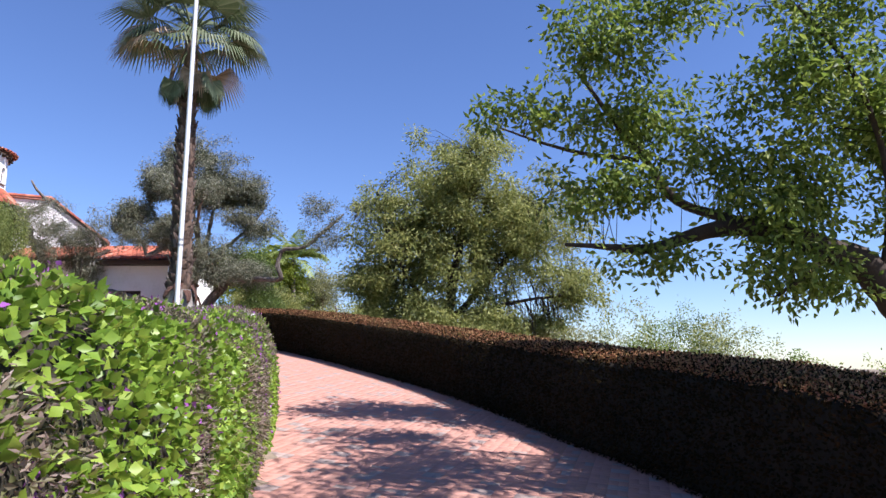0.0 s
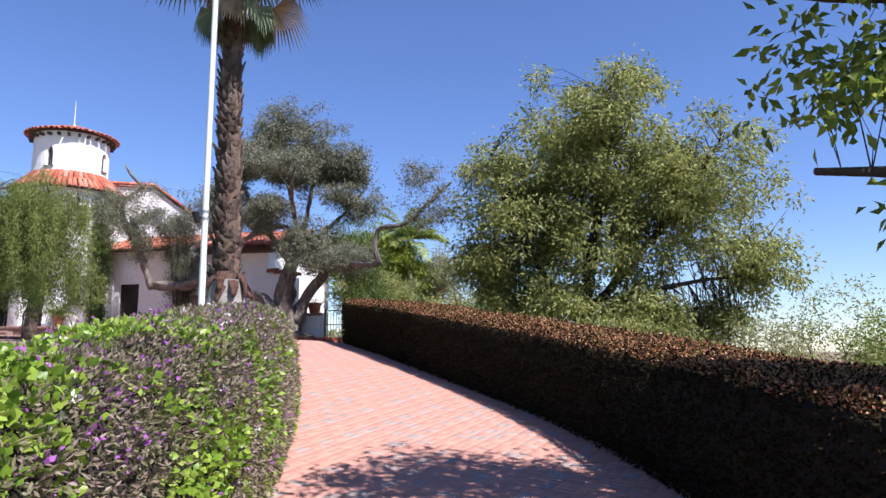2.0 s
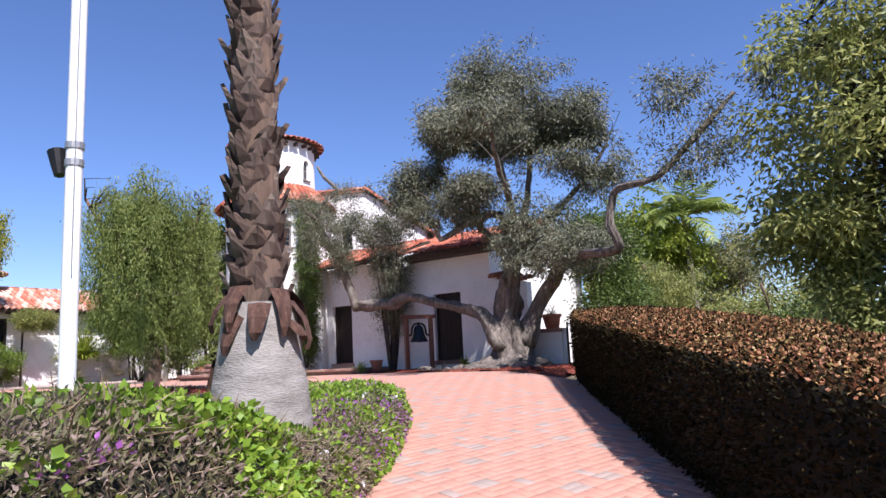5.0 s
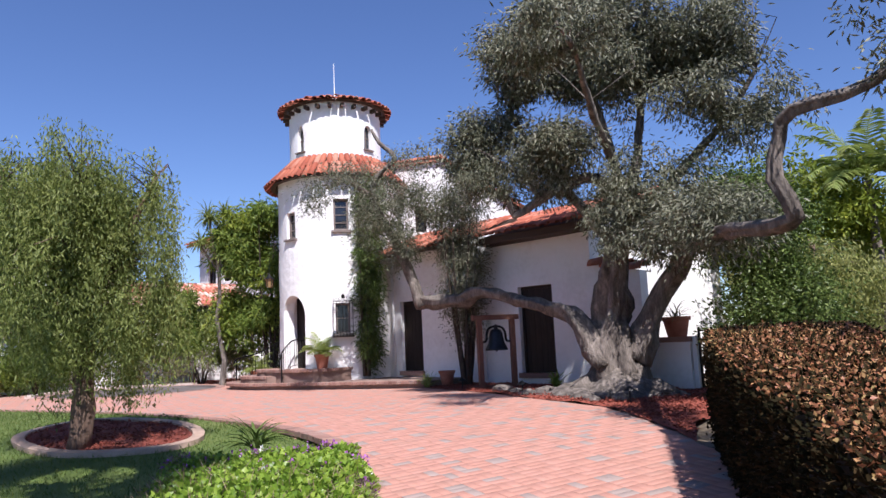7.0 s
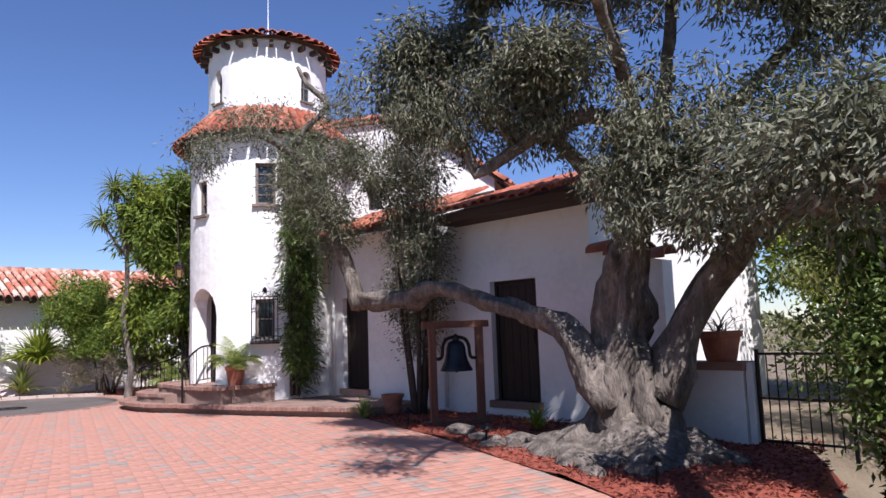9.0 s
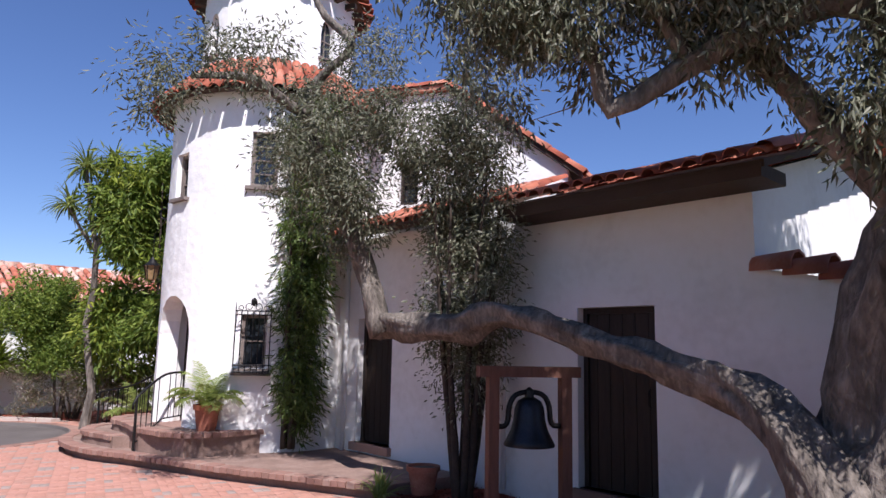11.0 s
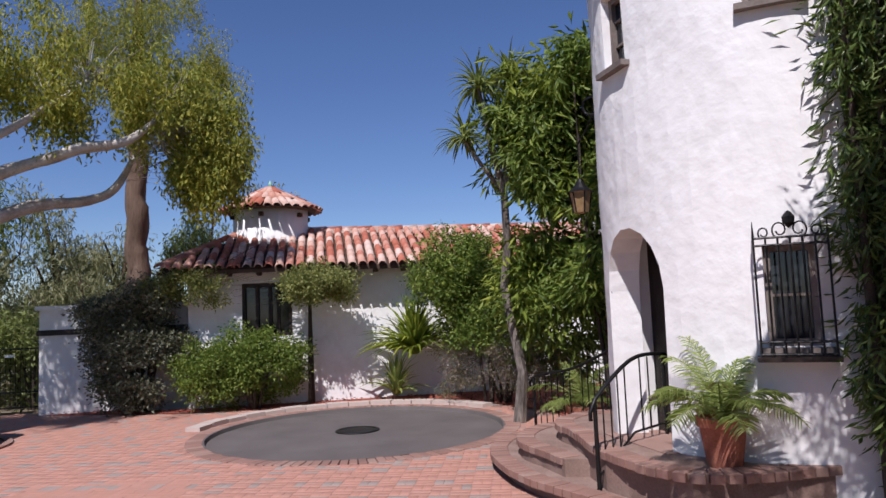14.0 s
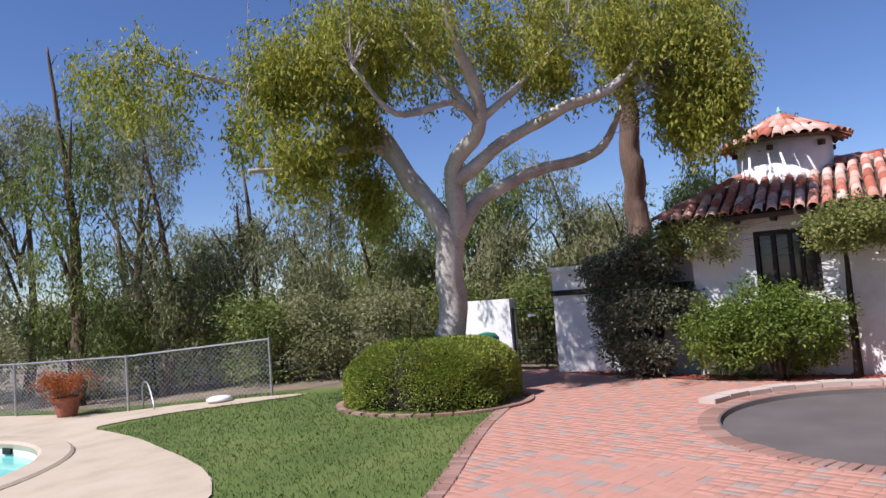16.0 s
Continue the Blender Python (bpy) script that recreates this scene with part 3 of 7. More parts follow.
def slab(parent, pts, thick, material, name="roof_deck", label=""):
    """A sloping slab under four or more roof corners."""
    b = Buf()
    n = len(pts)
    b.add([tuple(p) for p in pts] + [(p[0], p[1], p[2] - thick) for p in pts], [tuple(range(n)), tuple(range(2 * n - 1, n - 1, -1))] + [(i, n + i, n + (i + 1) % n, (i + 1) % n) for i in range(n)])
    return part(name, b, material, parent, label)


def cap_run(parent, pts, me, sx=1.3, step=0.38):
    """Ridge and rake tiles laid end to end along a line."""
    for a, b in zip(pts[:-1], pts[1:]):
        a, b = Vector(a), Vector(b)
        d = (b - a)
        n = max(1, round(d.length / step))
        ey = d.normalized()
        ex = ey.cross(Vector((0, 0, 1))).normalized()
        ez = ex.cross(ey)
        for i in range(n):
            o = a + d * (i / n)
            tl = new("ridge_tile", me)
            tl.parent = parent
            tl.matrix_parent_inverse = Matrix.Translation(-Vector(parent.location))
            tl.matrix_basis = Matrix.Translation(o) @ Matrix((ex, ey, ez)).transposed().to_4x4() @ Matrix.Diagonal((sx, d.length / n / 0.42 * 1.1, sx, 1))


# low wing with the two dark doors
D1, D2 = rect(-18.47, -17.57, 0.33, 2.30), rect(-14.07, -13.05, 0.28, 2.34)
structure("wall_wing", panel(rect(-19.2, -11.95, -0.6, 3.62), [D1, D2], 0.3, flat_x(WALL_Y), 0.6), PLASTER, "white stucco wall of the low wing with two doors")
structure("wall_wing_end", panel([(29.95, -1.5), (35.7, -1.5), (35.7, 3.62), (33.0, 4.62), (29.95, 3.70)], [], 0.3, flat_y(-11.95), 0.8), PLASTER, "sunlit white stucco end wall of the wing")
structure("wall_garden", panel([(-11.95, -0.8), (-10.75, -0.8), (-10.75, 2.42), (-11.95, 2.66)], [], 0.3, flat_x(WALL_Y), 0.5), PLASTER, "white stucco garden wall stub beside the wing")
structure("wall_wing_back", panel(rect(-21, -11.95, -0.6, 3.6), [], 0.25, flat_x(36.0), 1.5), PLASTER, "plain white back wall of the wing")

wing_roof = thing("wing_roof", "red barrel tile roof over the low wing", "roof", kind="structure", at=(-13.6, 29.2, 3.5))
slab(wing_roof, [(-14.8, 29.1, 3.58), (-11.6, 29.1, 3.58), (-11.6, 33.0, 4.75), (-14.8, 33.0, 4.75)], 0.07, WOOD_BEAM)
tiled_slope(wing_roof, (-14.85, 29.0, 3.62), (-11.5, 29.0, 3.62), (0, 4.0, 1.19), 9, 0.42, TILE_ME, 0.2, 0.03)
slab(wing_roof, [(-16.6, 31.2, 4.21), (-14.8, 31.2, 4.21), (-14.8, 33.0, 4.75), (-16.6, 33.0, 4.75)], 0.07, WOOD_BEAM, "upper_deck")
tiled_slope(wing_roof, (-16.6, 31.15, 4.24), (-14.85, 31.15, 4.24), (0, 1.85, 0.55), 4, 0.42, TILE_ME, 0.2, 0.02)
slab(wing_roof, [(-11.6, 36.2, 3.6), (-16.6, 36.2, 3.6), (-16.6, 33.0, 4.75), (-11.6, 33.0, 4.75)], 0.07, TILE, "back_slope")
cap_run(wing_roof, [(-16.4, 33.0, 4.78), (-11.5, 33.0, 4.78)], TILE_ME, 1.4)
cap_run(wing_roof, [(-11.56, 29.0, 3.64), (-11.56, 33.0, 4.8)], TILE_ME, 1.3)
part("eave_beam", Buf().box((-14.85, 29.08, 3.42), (-11.62, 29.64, 3.545)), WOOD_BEAM, wing_roof, "dark timber beam under the eave")

link_roof = thing("link_roof", "short red tile roof above the first dark door", "roof", kind="structure", at=(-17.2, 29.3, 3.6))
slab(link_roof, [(-19.3, 29.2, 3.62), (-15.3, 29.2, 3.62), (-15.3, 31.3, 4.42), (-19.3, 31.3, 4.42)], 0.07, WOOD_BEAM)
tiled_slope(link_roof, (-19.2, 29.15, 3.66), (-15.35, 29.15, 3.66), (0, 2.1, 0.8), 6, 0.4, TILE_ME)

coping = thing("wall_coping", "red barrel tile coping on the garden wall", "coping", kind="structure", at=(-11.3, 29.7, 2.6))
for i in range(4):
    x0 = -11.98 + i * 0.31
    m = Matrix.Translation((x0, 29.74, 2.66 - i * 0.062)) @ pose(0, 0, 0, 0, 11, -90) @ Matrix.Diagonal((2.5, 0.95, 2.2, 1))
    tl = new("coping_tile", TILE_ME)
    tl.parent = coping
    tl.matrix_parent_inverse = Matrix.Translation(-Vector(coping.location))
    tl.matrix_basis = m

# main two-storey block: an oblique gable wall, level beside the tower and raking down to the wing
G0, GE, GN = Vector((-20.3, 30.44, 0)), Vector((0.874, 0.486, 0)), Vector((-0.486, 0.874, 0))
GPEAK, GLEN = 2.17, 4.45


def gable_at(u, w, d=0.0):
    """Place on the oblique gable wall: u along it, w up, d into it."""
    p = G0 + GE * u + GN * d
    return (p.x, p.y, w)


gable = [(0, 3.0), (GLEN, 3.0), (GLEN, 5.05), (GPEAK, 6.72), (0, 6.72)]
GWIN = rect(1.22, 1.6, 4.55, 5.4)
structure("wall_gable", panel(gable, [GWIN], 0.3, gable_at, 0.5), PLASTER, "white stucco upper gable wall beside the tower")
structure("wall_upper_back", panel(gable, [], 0.25, lambda u, w, d: gable_at(u, w, d + 3.0), 1.5), PLASTER, "plain white back wall of the upper storey")
structure("wall_upper_side", panel(rect(0.3, 3.0, 3.0, 5.0), [], 0.25, lambda u, w, d: gable_at(GLEN - d, w, u), 1.0), PLASTER, "white side wall of the upper storey")
main_roof = thing("main_roof", "red barrel tile roof of the two-storey block", "roof", kind="structure", at=(-18.4, 31.5, 6.7))
slab(main_roof, [gable_at(GLEN + 0.25, 4.95, -0.12), gable_at(GLEN + 0.25, 4.95, 3.2), gable_at(GPEAK, 6.84, 3.2), gable_at(GPEAK, 6.84, -0.12)], 0.09, WOOD_BEAM)
tiled_slope(main_roof, gable_at(GLEN + 0.3, 4.98, 3.2), gable_at(GLEN + 0.3, 4.98, 0.12), Vector(gable_at(GPEAK, 6.9)) - Vector(gable_at(GLEN + 0.3, 4.98)), 7, 0.42, TILE_ME, 0.22)
slab(main_roof, [gable_at(GPEAK, 6.84, -0.12), gable_at(GPEAK, 6.84, 3.2), gable_at(-1.0, 6.84, 3.2), gable_at(-1.0, 6.84, -0.12)], 0.09, TILE, "roof_top")


cap_run(main_roof, [gable_at(-0.3, 6.82, -0.04), gable_at(GPEAK, 6.86, -0.04), gable_at(GLEN + 0.25, 4.96, -0.04)], TILE_ME, 1.5)
cap_run(main_roof, [gable_at(-0.3, 6.86, 0.2), gable_at(GPEAK, 6.9, 0.2), gable_at(GLEN + 0.25, 5.0, 0.2)], TILE_ME, 1.3)

# far wing of two storeys behind the tall shrubs
FW = [rect(-34.6, -33.8, 4.3, 5.6), rect(-33.0, -32.4, 4.3, 5.4), rect(-27.4, -26.6, 1.0, 2.4), rect(-25.0, -24.3, 4.2, 5.3)]
structure("wall_far_wing", panel(rect(-35.5, -21.2, -0.5, 6.3), FW, 0.3, flat_x(31.5), 1.0), PLASTER, "white stucco wall of the rear two-storey wing")
structure("wall_far_end", panel(rect(31.8, 38, -0.5, 6.3), [], 0.3, flat_y(-35.5, 1), 1.5), PLASTER, "plain white end wall of the rear wing")
far_roof = thing("far_wing_roof", "dark red tile roof of the rear wing", "roof", kind="structure", at=(-28.5, 31.2, 6.3))
slab(far_roof, [(-35.9, 31.0, 6.3), (-21.4, 31.0, 6.3), (-21.4, 34.5, 7.3), (-35.9, 34.5, 7.3)], 0.1, TILE)
slab(far_roof, [(-35.9, 38.0, 6.3), (-35.9, 34.5, 7.3), (-21.4, 34.5, 7.3), (-21.4, 38.0, 6.3)], 0.1, TILE, "back_slope")
tiled_slope(far_roof, (-35.9, 30.95, 6.34), (-29.5, 30.95, 6.34), (0, 1.6, 0.46), 4, 0.42, TILE_ME, 0.26)

porch = thing("porch_roof", "small red tile canopy over the rear wing porch", "roof", kind="structure", at=(-29.9, 30.8, 3.1))
slab(porch, [(-30.9, 30.6, 2.95), (-28.9, 30.6, 2.95), (-28.9, 31.5, 3.3), (-30.9, 31.5, 3.3)], 0.07, WOOD_BEAM)
tiled_slope(porch, (-30.9, 30.55, 2.98), (-28.9, 30.55, 2.98), (0, 0.95, 0.36), 3, 0.4, TILE_ME)
for x in (-30.75, -29.05):
    part("post", Buf().box((x - 0.06, 30.65, -0.1), (x + 0.06, 30.77, 2.9)), WOOD_DARK, porch)

# ---- round tower ----
TC, TR, DR = (-20.75, 29.15), 1.8, 1.42


def around(r, c=TC):
    """Wall wrapped round the tower: u is the angle in degrees."""
    return lambda u, w, d: (c[0] + (r - d + 0.02 * noise.noise(Vector((u * 0.06, w * 1.3, 2)))) * math.cos(radians(u)), c[1] + (r - d + 0.02 * noise.noise(Vector((u * 0.06, w * 1.3, 2)))) * math.sin(radians(u)), w)


def arch(c, hw, z0, spring, top, n=10, point=1.0):
    """An opening with an arched head, in the plane of the wall."""
    pts = [(c - hw, z0), (c + hw, z0)]
    pts += [(c + hw * math.cos(t) ** point if math.cos(t) >= 0 else c - hw * abs(math.cos(t)) ** point, spring + (top - spring) * math.sin(t)) for t in np.linspace(0, math.pi, n)]
    return pts


def wrapped(outline, holes, thick, r, gu=6.0, gw=0.45):
    """panel() with the angle scaled so that its grid is even."""
    k = gw / gu
    f = around(r)
    sc = lambda ring: [(u * k, w) for u, w in ring]
    return panel(sc(outline), [sc(h) for h in holes], thick, lambda u, w, d: f(u / k, w, d), gw)


ang = list(np.arange(-180, 180.1, 7.5))
body_out = [(a, -0.4) for a in ang] + [(a, 6.2) for a in reversed(ang)]
UPW, SIDEW, GRW = rect(-39.5, -25.5, 4.40, 5.33), rect(-90.5, -78.5, 4.27, 5.05), rect(-39.5, -26.5, 1.47, 2.32)
ARCH = arch(-84, 15.5, 0.52, 2.0, 2.62)
structure("wall_tower", wrapped(body_out, [UPW, SIDEW, GRW, ARCH], 0.32, TR), PLASTER_ROUGH, "round white lumpy stucco tower wall")
W1, W2 = arch(-83, 5.5, 6.95, 7.35, 7.75, 9, 0.7), arch(8, 6.5, 7.0, 7.4, 7.75, 9, 0.7)
W3 = arch(95, 5.5, 6.95, 7.35, 7.75, 9, 0.7)
drum_out = [(a, 6.0) for a in ang] + [(a, 8.45) for a in reversed(ang)]
structure("wall_drum", wrapped(drum_out, [W1, W2, W3], 0.2, DR), PLASTER, "white stucco drum on top of the tower")


def ring_tiles(parent, c, r_eave, z_eave, r_top, z_top, rows, me, spacing=0.2):
    """Barrel tiles on a round skirt or cone."""
    slope = Vector((r_eave - r_top, z_top - z_eave))
    for j in range(rows):
        f0, f1 = j / rows, (j + 1) / rows
        r0, r1 = r_eave + (r_top - r_eave) * f0, r_eave + (r_top - r_eave) * f1
        n = max(5, int(2 * math.pi * r0 / spacing))
        for k in range(n):
            a = 2 * math.pi * (k + 0.5 * (j % 2)) / n
            rad = Vector((math.cos(a), math.sin(a), 0))
            o = Vector((c[0], c[1], z_eave + (z_top - z_eave) * f1 + 0.02 + random.uniform(0, 0.012))) + rad * r1
            down = (rad * (r0 - r1) + Vector((0, 0, (z_eave - z_top) / rows))).normalized()
            ex = down.cross(Vector((0, 0, 1))).normalized()
            ez = ex.cross(down)
            if ez.z < 0:
                ex, ez = -ex, -ez
            ln = slope.length / rows
            tl = new("roof_tile", me)
            tl.parent = parent
            tl.matrix_parent_inverse = Matrix.Translation(-Vector(parent.location))
            tl.matrix_basis = Matrix.Translation(o) @ Matrix((ex, down, ez)).transposed().to_4x4() @ pose(0, 0, 0, random.uniform(-3, 1), 0, random.uniform(-3, 3)) @ Matrix.Diagonal((spacing / 0.19, ln / 0.42 * 1.25, 1, 1))


skirt = thing("tower_skirt_roof", "ring of red barrel tiles round the tower", "roof", kind="structure", at=(*TC, 6.1))
part("roof_deck", Buf().lathe([(2.02, 6.0), (1.4, 6.68), (1.4, 6.55), (1.9, 5.98), (2.02, 6.0)], 48, (*TC, 0)), WOOD_BEAM, skirt)
ring_tiles(skirt, TC, 2.1, 6.03, 1.42, 6.72, 2, TILE_ME)
drum_roof = thing("tower_roof", "low conical red tile roof on the tower drum", "roof", kind="structure", at=(*TC, 8.5))
part("roof_deck", Buf().lathe([(1.6, 8.40), (0.02, 8.9), (0.02, 8.8), (1.5, 8.36), (1.6, 8.40)], 40, (*TC, 0)), WOOD_BEAM, drum_roof)
ring_tiles(drum_roof, TC, 1.68, 8.40, 0.12, 8.92, 4, TILE_ME)
for k in range(26):
    a = 2 * math.pi * k / 26
    m = Matrix.Translation((*TC, 8.22)) @ pose(0, 0, 0, 0, 0, math.degrees(a))
    part("rafter_tail", Buf().box((1.35, -0.045, -0.05), (1.62, 0.045, 0.06), m), WOOD_BEAM, drum_roof)
finial = thing("tower_finial", "thin white metal spike on the tower roof", "finial", at=(*TC, 8.9))
part("spike", Buf().tube([(*TC, 8.85), (*TC, 9.15), (*TC, 10.15)], [0.03, 0.018, 0.008], 8), WHITE_PAINT, finial)
part("boss", Buf().lathe([(0.12, 8.85), (0.11, 8.95), (0.05, 9.02), (0.03, 9.1)], 14, (*TC, 0)), WHITE_PAINT, finial)

# ---- low house across the court ----
AX = -29.5
AW = rect(22.7, 23.75, 1.45, 2.6)
structure("wall_annex", panel(rect(21.6, 31.5, -0.3, 3.0), [AW, rect(27.85, 28.25, 1.5, 1.95)], 0.3, flat_y(AX), 0.8), PLASTER, "white stucco wall of the low house")
structure("wall_annex_end", panel(rect(-33.75, -29.8, -0.3, 3.0), [], 0.3, flat_x(21.62), 0.9), PLASTER, "white stucco end wall of the low house")
structure("wall_annex_back", panel(rect(21.6, 31.5, -0.3, 3.0), [], 0.25, flat_y(-33.75), 2.0), PLASTER, "plain white back wall of the low house")
annex_roof = thing("annex_roof", "red barrel tile hip roof with pale worn tiles", "roof", kind="structure", at=(-31.5, 26, 3.0))
slab(annex_roof, [(-29.0, 21.1, 2.88), (-29.0, 31.5, 2.88), (-31.6, 31.5, 3.92), (-31.6, 22.6, 3.92)], 0.08, WOOD_BEAM)
slab(annex_roof, [(-29.0, 21.1, 2.88), (-31.6, 22.6, 3.92), (-34.2, 21.1, 2.88)], 0.08, TILE, "hip_slope")
slab(annex_roof, [(-34.2, 21.1, 2.88), (-31.6, 22.6, 3.92), (-31.6, 31.5, 3.92), (-34.2, 31.5, 2.88)], 0.08, TILE, "back_slope")
tiled_slope(annex_roof, (-28.93, 22.55, 2.93), (-28.93, 31.0, 2.93), (-2.67, 0, 1.03), 7, 0.42, TILE_PALE_ME, 0.215, 0.02)
for k in range(7):
    y0 = 21.15 + k * 0.215
    rows_k = max(1, int(7 * (k + 0.6) / 7))
    tiled_slope(annex_roof, (-28.93, y0, 2.93), (-28.93, y0 + 0.2, 2.93), (-2.67 * rows_k / 7, 0, 1.03 * rows_k / 7), rows_k, 0.42, TILE_PALE_ME, 0.215, 0.02)
cap_run(annex_roof, [(-31.6, 22.6, 3.95), (-31.6, 31.4, 3.95)], TILE_PALE_ME, 1.5)
cap_run(annex_roof, [(-29.0, 21.1, 2.95), (-31.6, 22.6, 3.97)], TILE_ME, 1.4)
part("ridge_mortar", Buf().box((-31.72, 22.6, 3.86), (-31.48, 31.4, 3.98)), RIDGE, annex_roof)
for y in np.arange(21.8, 31, 0.62):
    part("rafter_tail", Buf().box((-29.52, y, 2.76), (-29.08, y + 0.09, 2.87)), WOOD_BEAM, annex_roof)
CC = (-31.6, 23.2)
structure("wall_cupola", Buf().lathe([(0.9, 3.3), (0.9, 4.5), (0.75, 4.5), (0.75, 3.3)], 36, (*CC, 0)), PLASTER, "round white stucco cupola on the low house", smooth=True)
cup_roof = thing("cupola_roof", "small conical red tile roof with a copper tip", "roof", kind="structure", at=(*CC, 4.5))
part("roof_deck", Buf().lathe([(1.1, 4.44), (0.02, 4.98), (0.02, 4.9), (1.0, 4.40), (1.1, 4.44)], 32, (*CC, 0)), WOOD_BEAM, cup_roof)
ring_tiles(cup_roof, CC, 1.16, 4.45, 0.08, 5.0, 3, TILE_PALE_ME, 0.21)
part("copper_tip", Buf().lathe([(0.14, 4.98), (0.12, 5.05), (0.04, 5.08), (0.05, 5.14), (0.01, 5.24)], 12, (*CC, 0)), VERDIGRIS, cup_roof, "green copper tip")
for k in range(6):
    m = Matrix.Translation((*CC, 4.28)) @ pose(0, 0, 0, 0, 0, k * 60 - 10)
    part("vent_stub", Buf().box((0.85, -0.05, -0.05), (0.99, 0.05, 0.05), m), WOOD_BEAM, cup_roof)

# low plain wall, gate pier and side gate
structure("wall_side_yard", panel(rect(18.45, 21.6, -0.3, 2.2), [], 0.3, flat_y(-30.2), 0.8), PLASTER, "white stucco side yard wall with a dark band")
structure("wall_band", Buf().box((-30.5, 18.42, 1.66), (-30.16, 21.6, 1.78)), WOOD_DARK, "dark timber band along the side yard wall", "trim")
structure("wall_cap", Buf().box((-30.56, 18.38, 2.2), (-30.14, 21.6, 2.29)), PLASTER, "plain cap on the side yard wall", "trim")
structure("wall_gate_pier", panel(rect(15.85, 17.15, -0.3, 1.66), [], 0.3, flat_y(-30.65), 0.6), PLASTER, "white stucco garden wall beside the gate")

# ---- hedges and banks ----
def hedge_surface(line, width, tall, side, n, seed, rough=0.05, prof=((0.03, 0.0), (0.0, 0.3), (0.0, 0.88), (0.10, 1.0), (0.5, 1.02), (0.9, 1.0), (1.0, 0.88), (1.0, 0.0))):
    """Core mesh of a clipped mass beside a line, and n points over it with outward directions."""
    line = np.array(line)
    d = np.gradient(line, axis=0)
    d /= np.linalg.norm(d, axis=1, keepdims=True)
    nrm = np.column_stack([d[:, 1], -d[:, 0]]) * side
    g = rise(line[:, 0], line[:, 1])
    H = np.broadcast_to(np.asarray(tall, float), (len(line),))
    prof = np.array(prof)
    k = len(prof)
    V = []
    for i in range(len(line)):
        for o, h in prof:
            p = line[i] + nrm[i] * (0.08 + o * (width - 0.16))
            V.append((p[0], p[1], g[i] + h * (H[i] - 0.07) + rough * noise.noise(Vector((p[0], p[1], h * 3)) * 1.6)))
    F = [(i * k + j, i * k + j + 1, (i + 1) * k + j + 1, (i + 1) * k + j) for i in range(len(line) - 1) for j in range(k - 1)]
    F += [tuple(range(k)), tuple((len(line) - 1) * k + j for j in reversed(range(k)))]
    r = np.random.default_rng(seed)
    seg = np.linalg.norm(np.diff(line, axis=0), axis=1)
    cs = np.concatenate([[0], np.cumsum(seg)])
    s = r.uniform(0, cs[-1], n)
    pos = np.column_stack([np.interp(s, cs, line[:, a]) for a in (0, 1)])
    nn = np.column_stack([np.interp(s, cs, nrm[:, a]) for a in (0, 1)])
    gg, hh = np.interp(s, cs, g), np.interp(s, cs, H)
    per = np.linalg.norm(np.diff(prof * (width, H.mean()), axis=0), axis=1)
    cp = np.concatenate([[0], np.cumsum(per)])
    w = r.uniform(0, cp[-1], n)
    o, h = np.interp(w, cp, prof[:, 0]), np.interp(w, cp, prof[:, 1])
    lump = np.array([noise.noise(Vector((a, b, c * 3)) * 1.6) for a, b, c in zip(pos[:, 0], pos[:, 1], h)]) * rough
    P = np.column_stack([pos + nn * (o * width)[:, None], gg + h * hh + lump]) + r.normal(size=(n, 3)) * 0.022
    out = np.column_stack([nn * ((o - 0.5) * 1.6)[:, None], (h - 0.45) * 1.3])
    e, q = len(line) - 1, r.uniform(0, 1, (max(4, int(n * width / cs[-1] * 0.35)), 2))
    PE = np.column_stack([line[e] + nrm[e] * (q[:, :1] * width), g[e] + q[:, 1] * H[e]]) + r.normal(size=(len(q), 3)) * 0.03
    P = np.vstack([P, PE])
    out = np.vstack([out, np.column_stack([np.repeat(d[-1:], len(q), 0), np.zeros(len(q))])])
    return V, F, P, out


def clipped_hedge():
    tall = np.interp(HEDGE[:, 1], [0, 8, 13, 16, 18, 20.5, 24], [1.34, 1.28, 1.21, 1.17, 1.13, 1.15, 1.2])
    prof = ((0.03, 0.0), (0.0, 0.3), (0.0, 0.93), (0.05, 1.0), (0.5, 1.02), (0.95, 1.0), (1.0, 0.93), (1.0, 0.0))
    V, F, P, out = hedge_surface(HEDGE, 1.5, tall, 1, 190000, 11, 0.05, prof)
    t = thing("clipped_hedge", "long clipped hedge with reddish brown leaf tips", "hedge", at=(*HEDGE[0], h1(*HEDGE[0])))
    part("core", mesh_from("core", V, F, CORE_SHADE, True), None, t)
    leaf_part("foliage", P, out + rng.normal(size=P.shape) * 0.6, 0.05, 0.027, LEAF_HEDGE_SHADE, t, 12)
    # Top leaves only: red of their own, sunlight added in the colour.
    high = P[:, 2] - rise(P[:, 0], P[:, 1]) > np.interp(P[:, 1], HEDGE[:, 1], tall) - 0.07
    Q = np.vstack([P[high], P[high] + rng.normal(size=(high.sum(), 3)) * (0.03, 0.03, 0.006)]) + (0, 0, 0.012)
    leaf_part("tip_foliage", Q, rng.normal(size=Q.shape) * (1, 1, 0.5) + (0.3, -0.2, 0.2), 0.036, 0.022, LEAF_TIP_LIT, t, 14, 0.1, "reddish young leaf tips, coloured as sunlit", "stuff")


clipped_hedge()


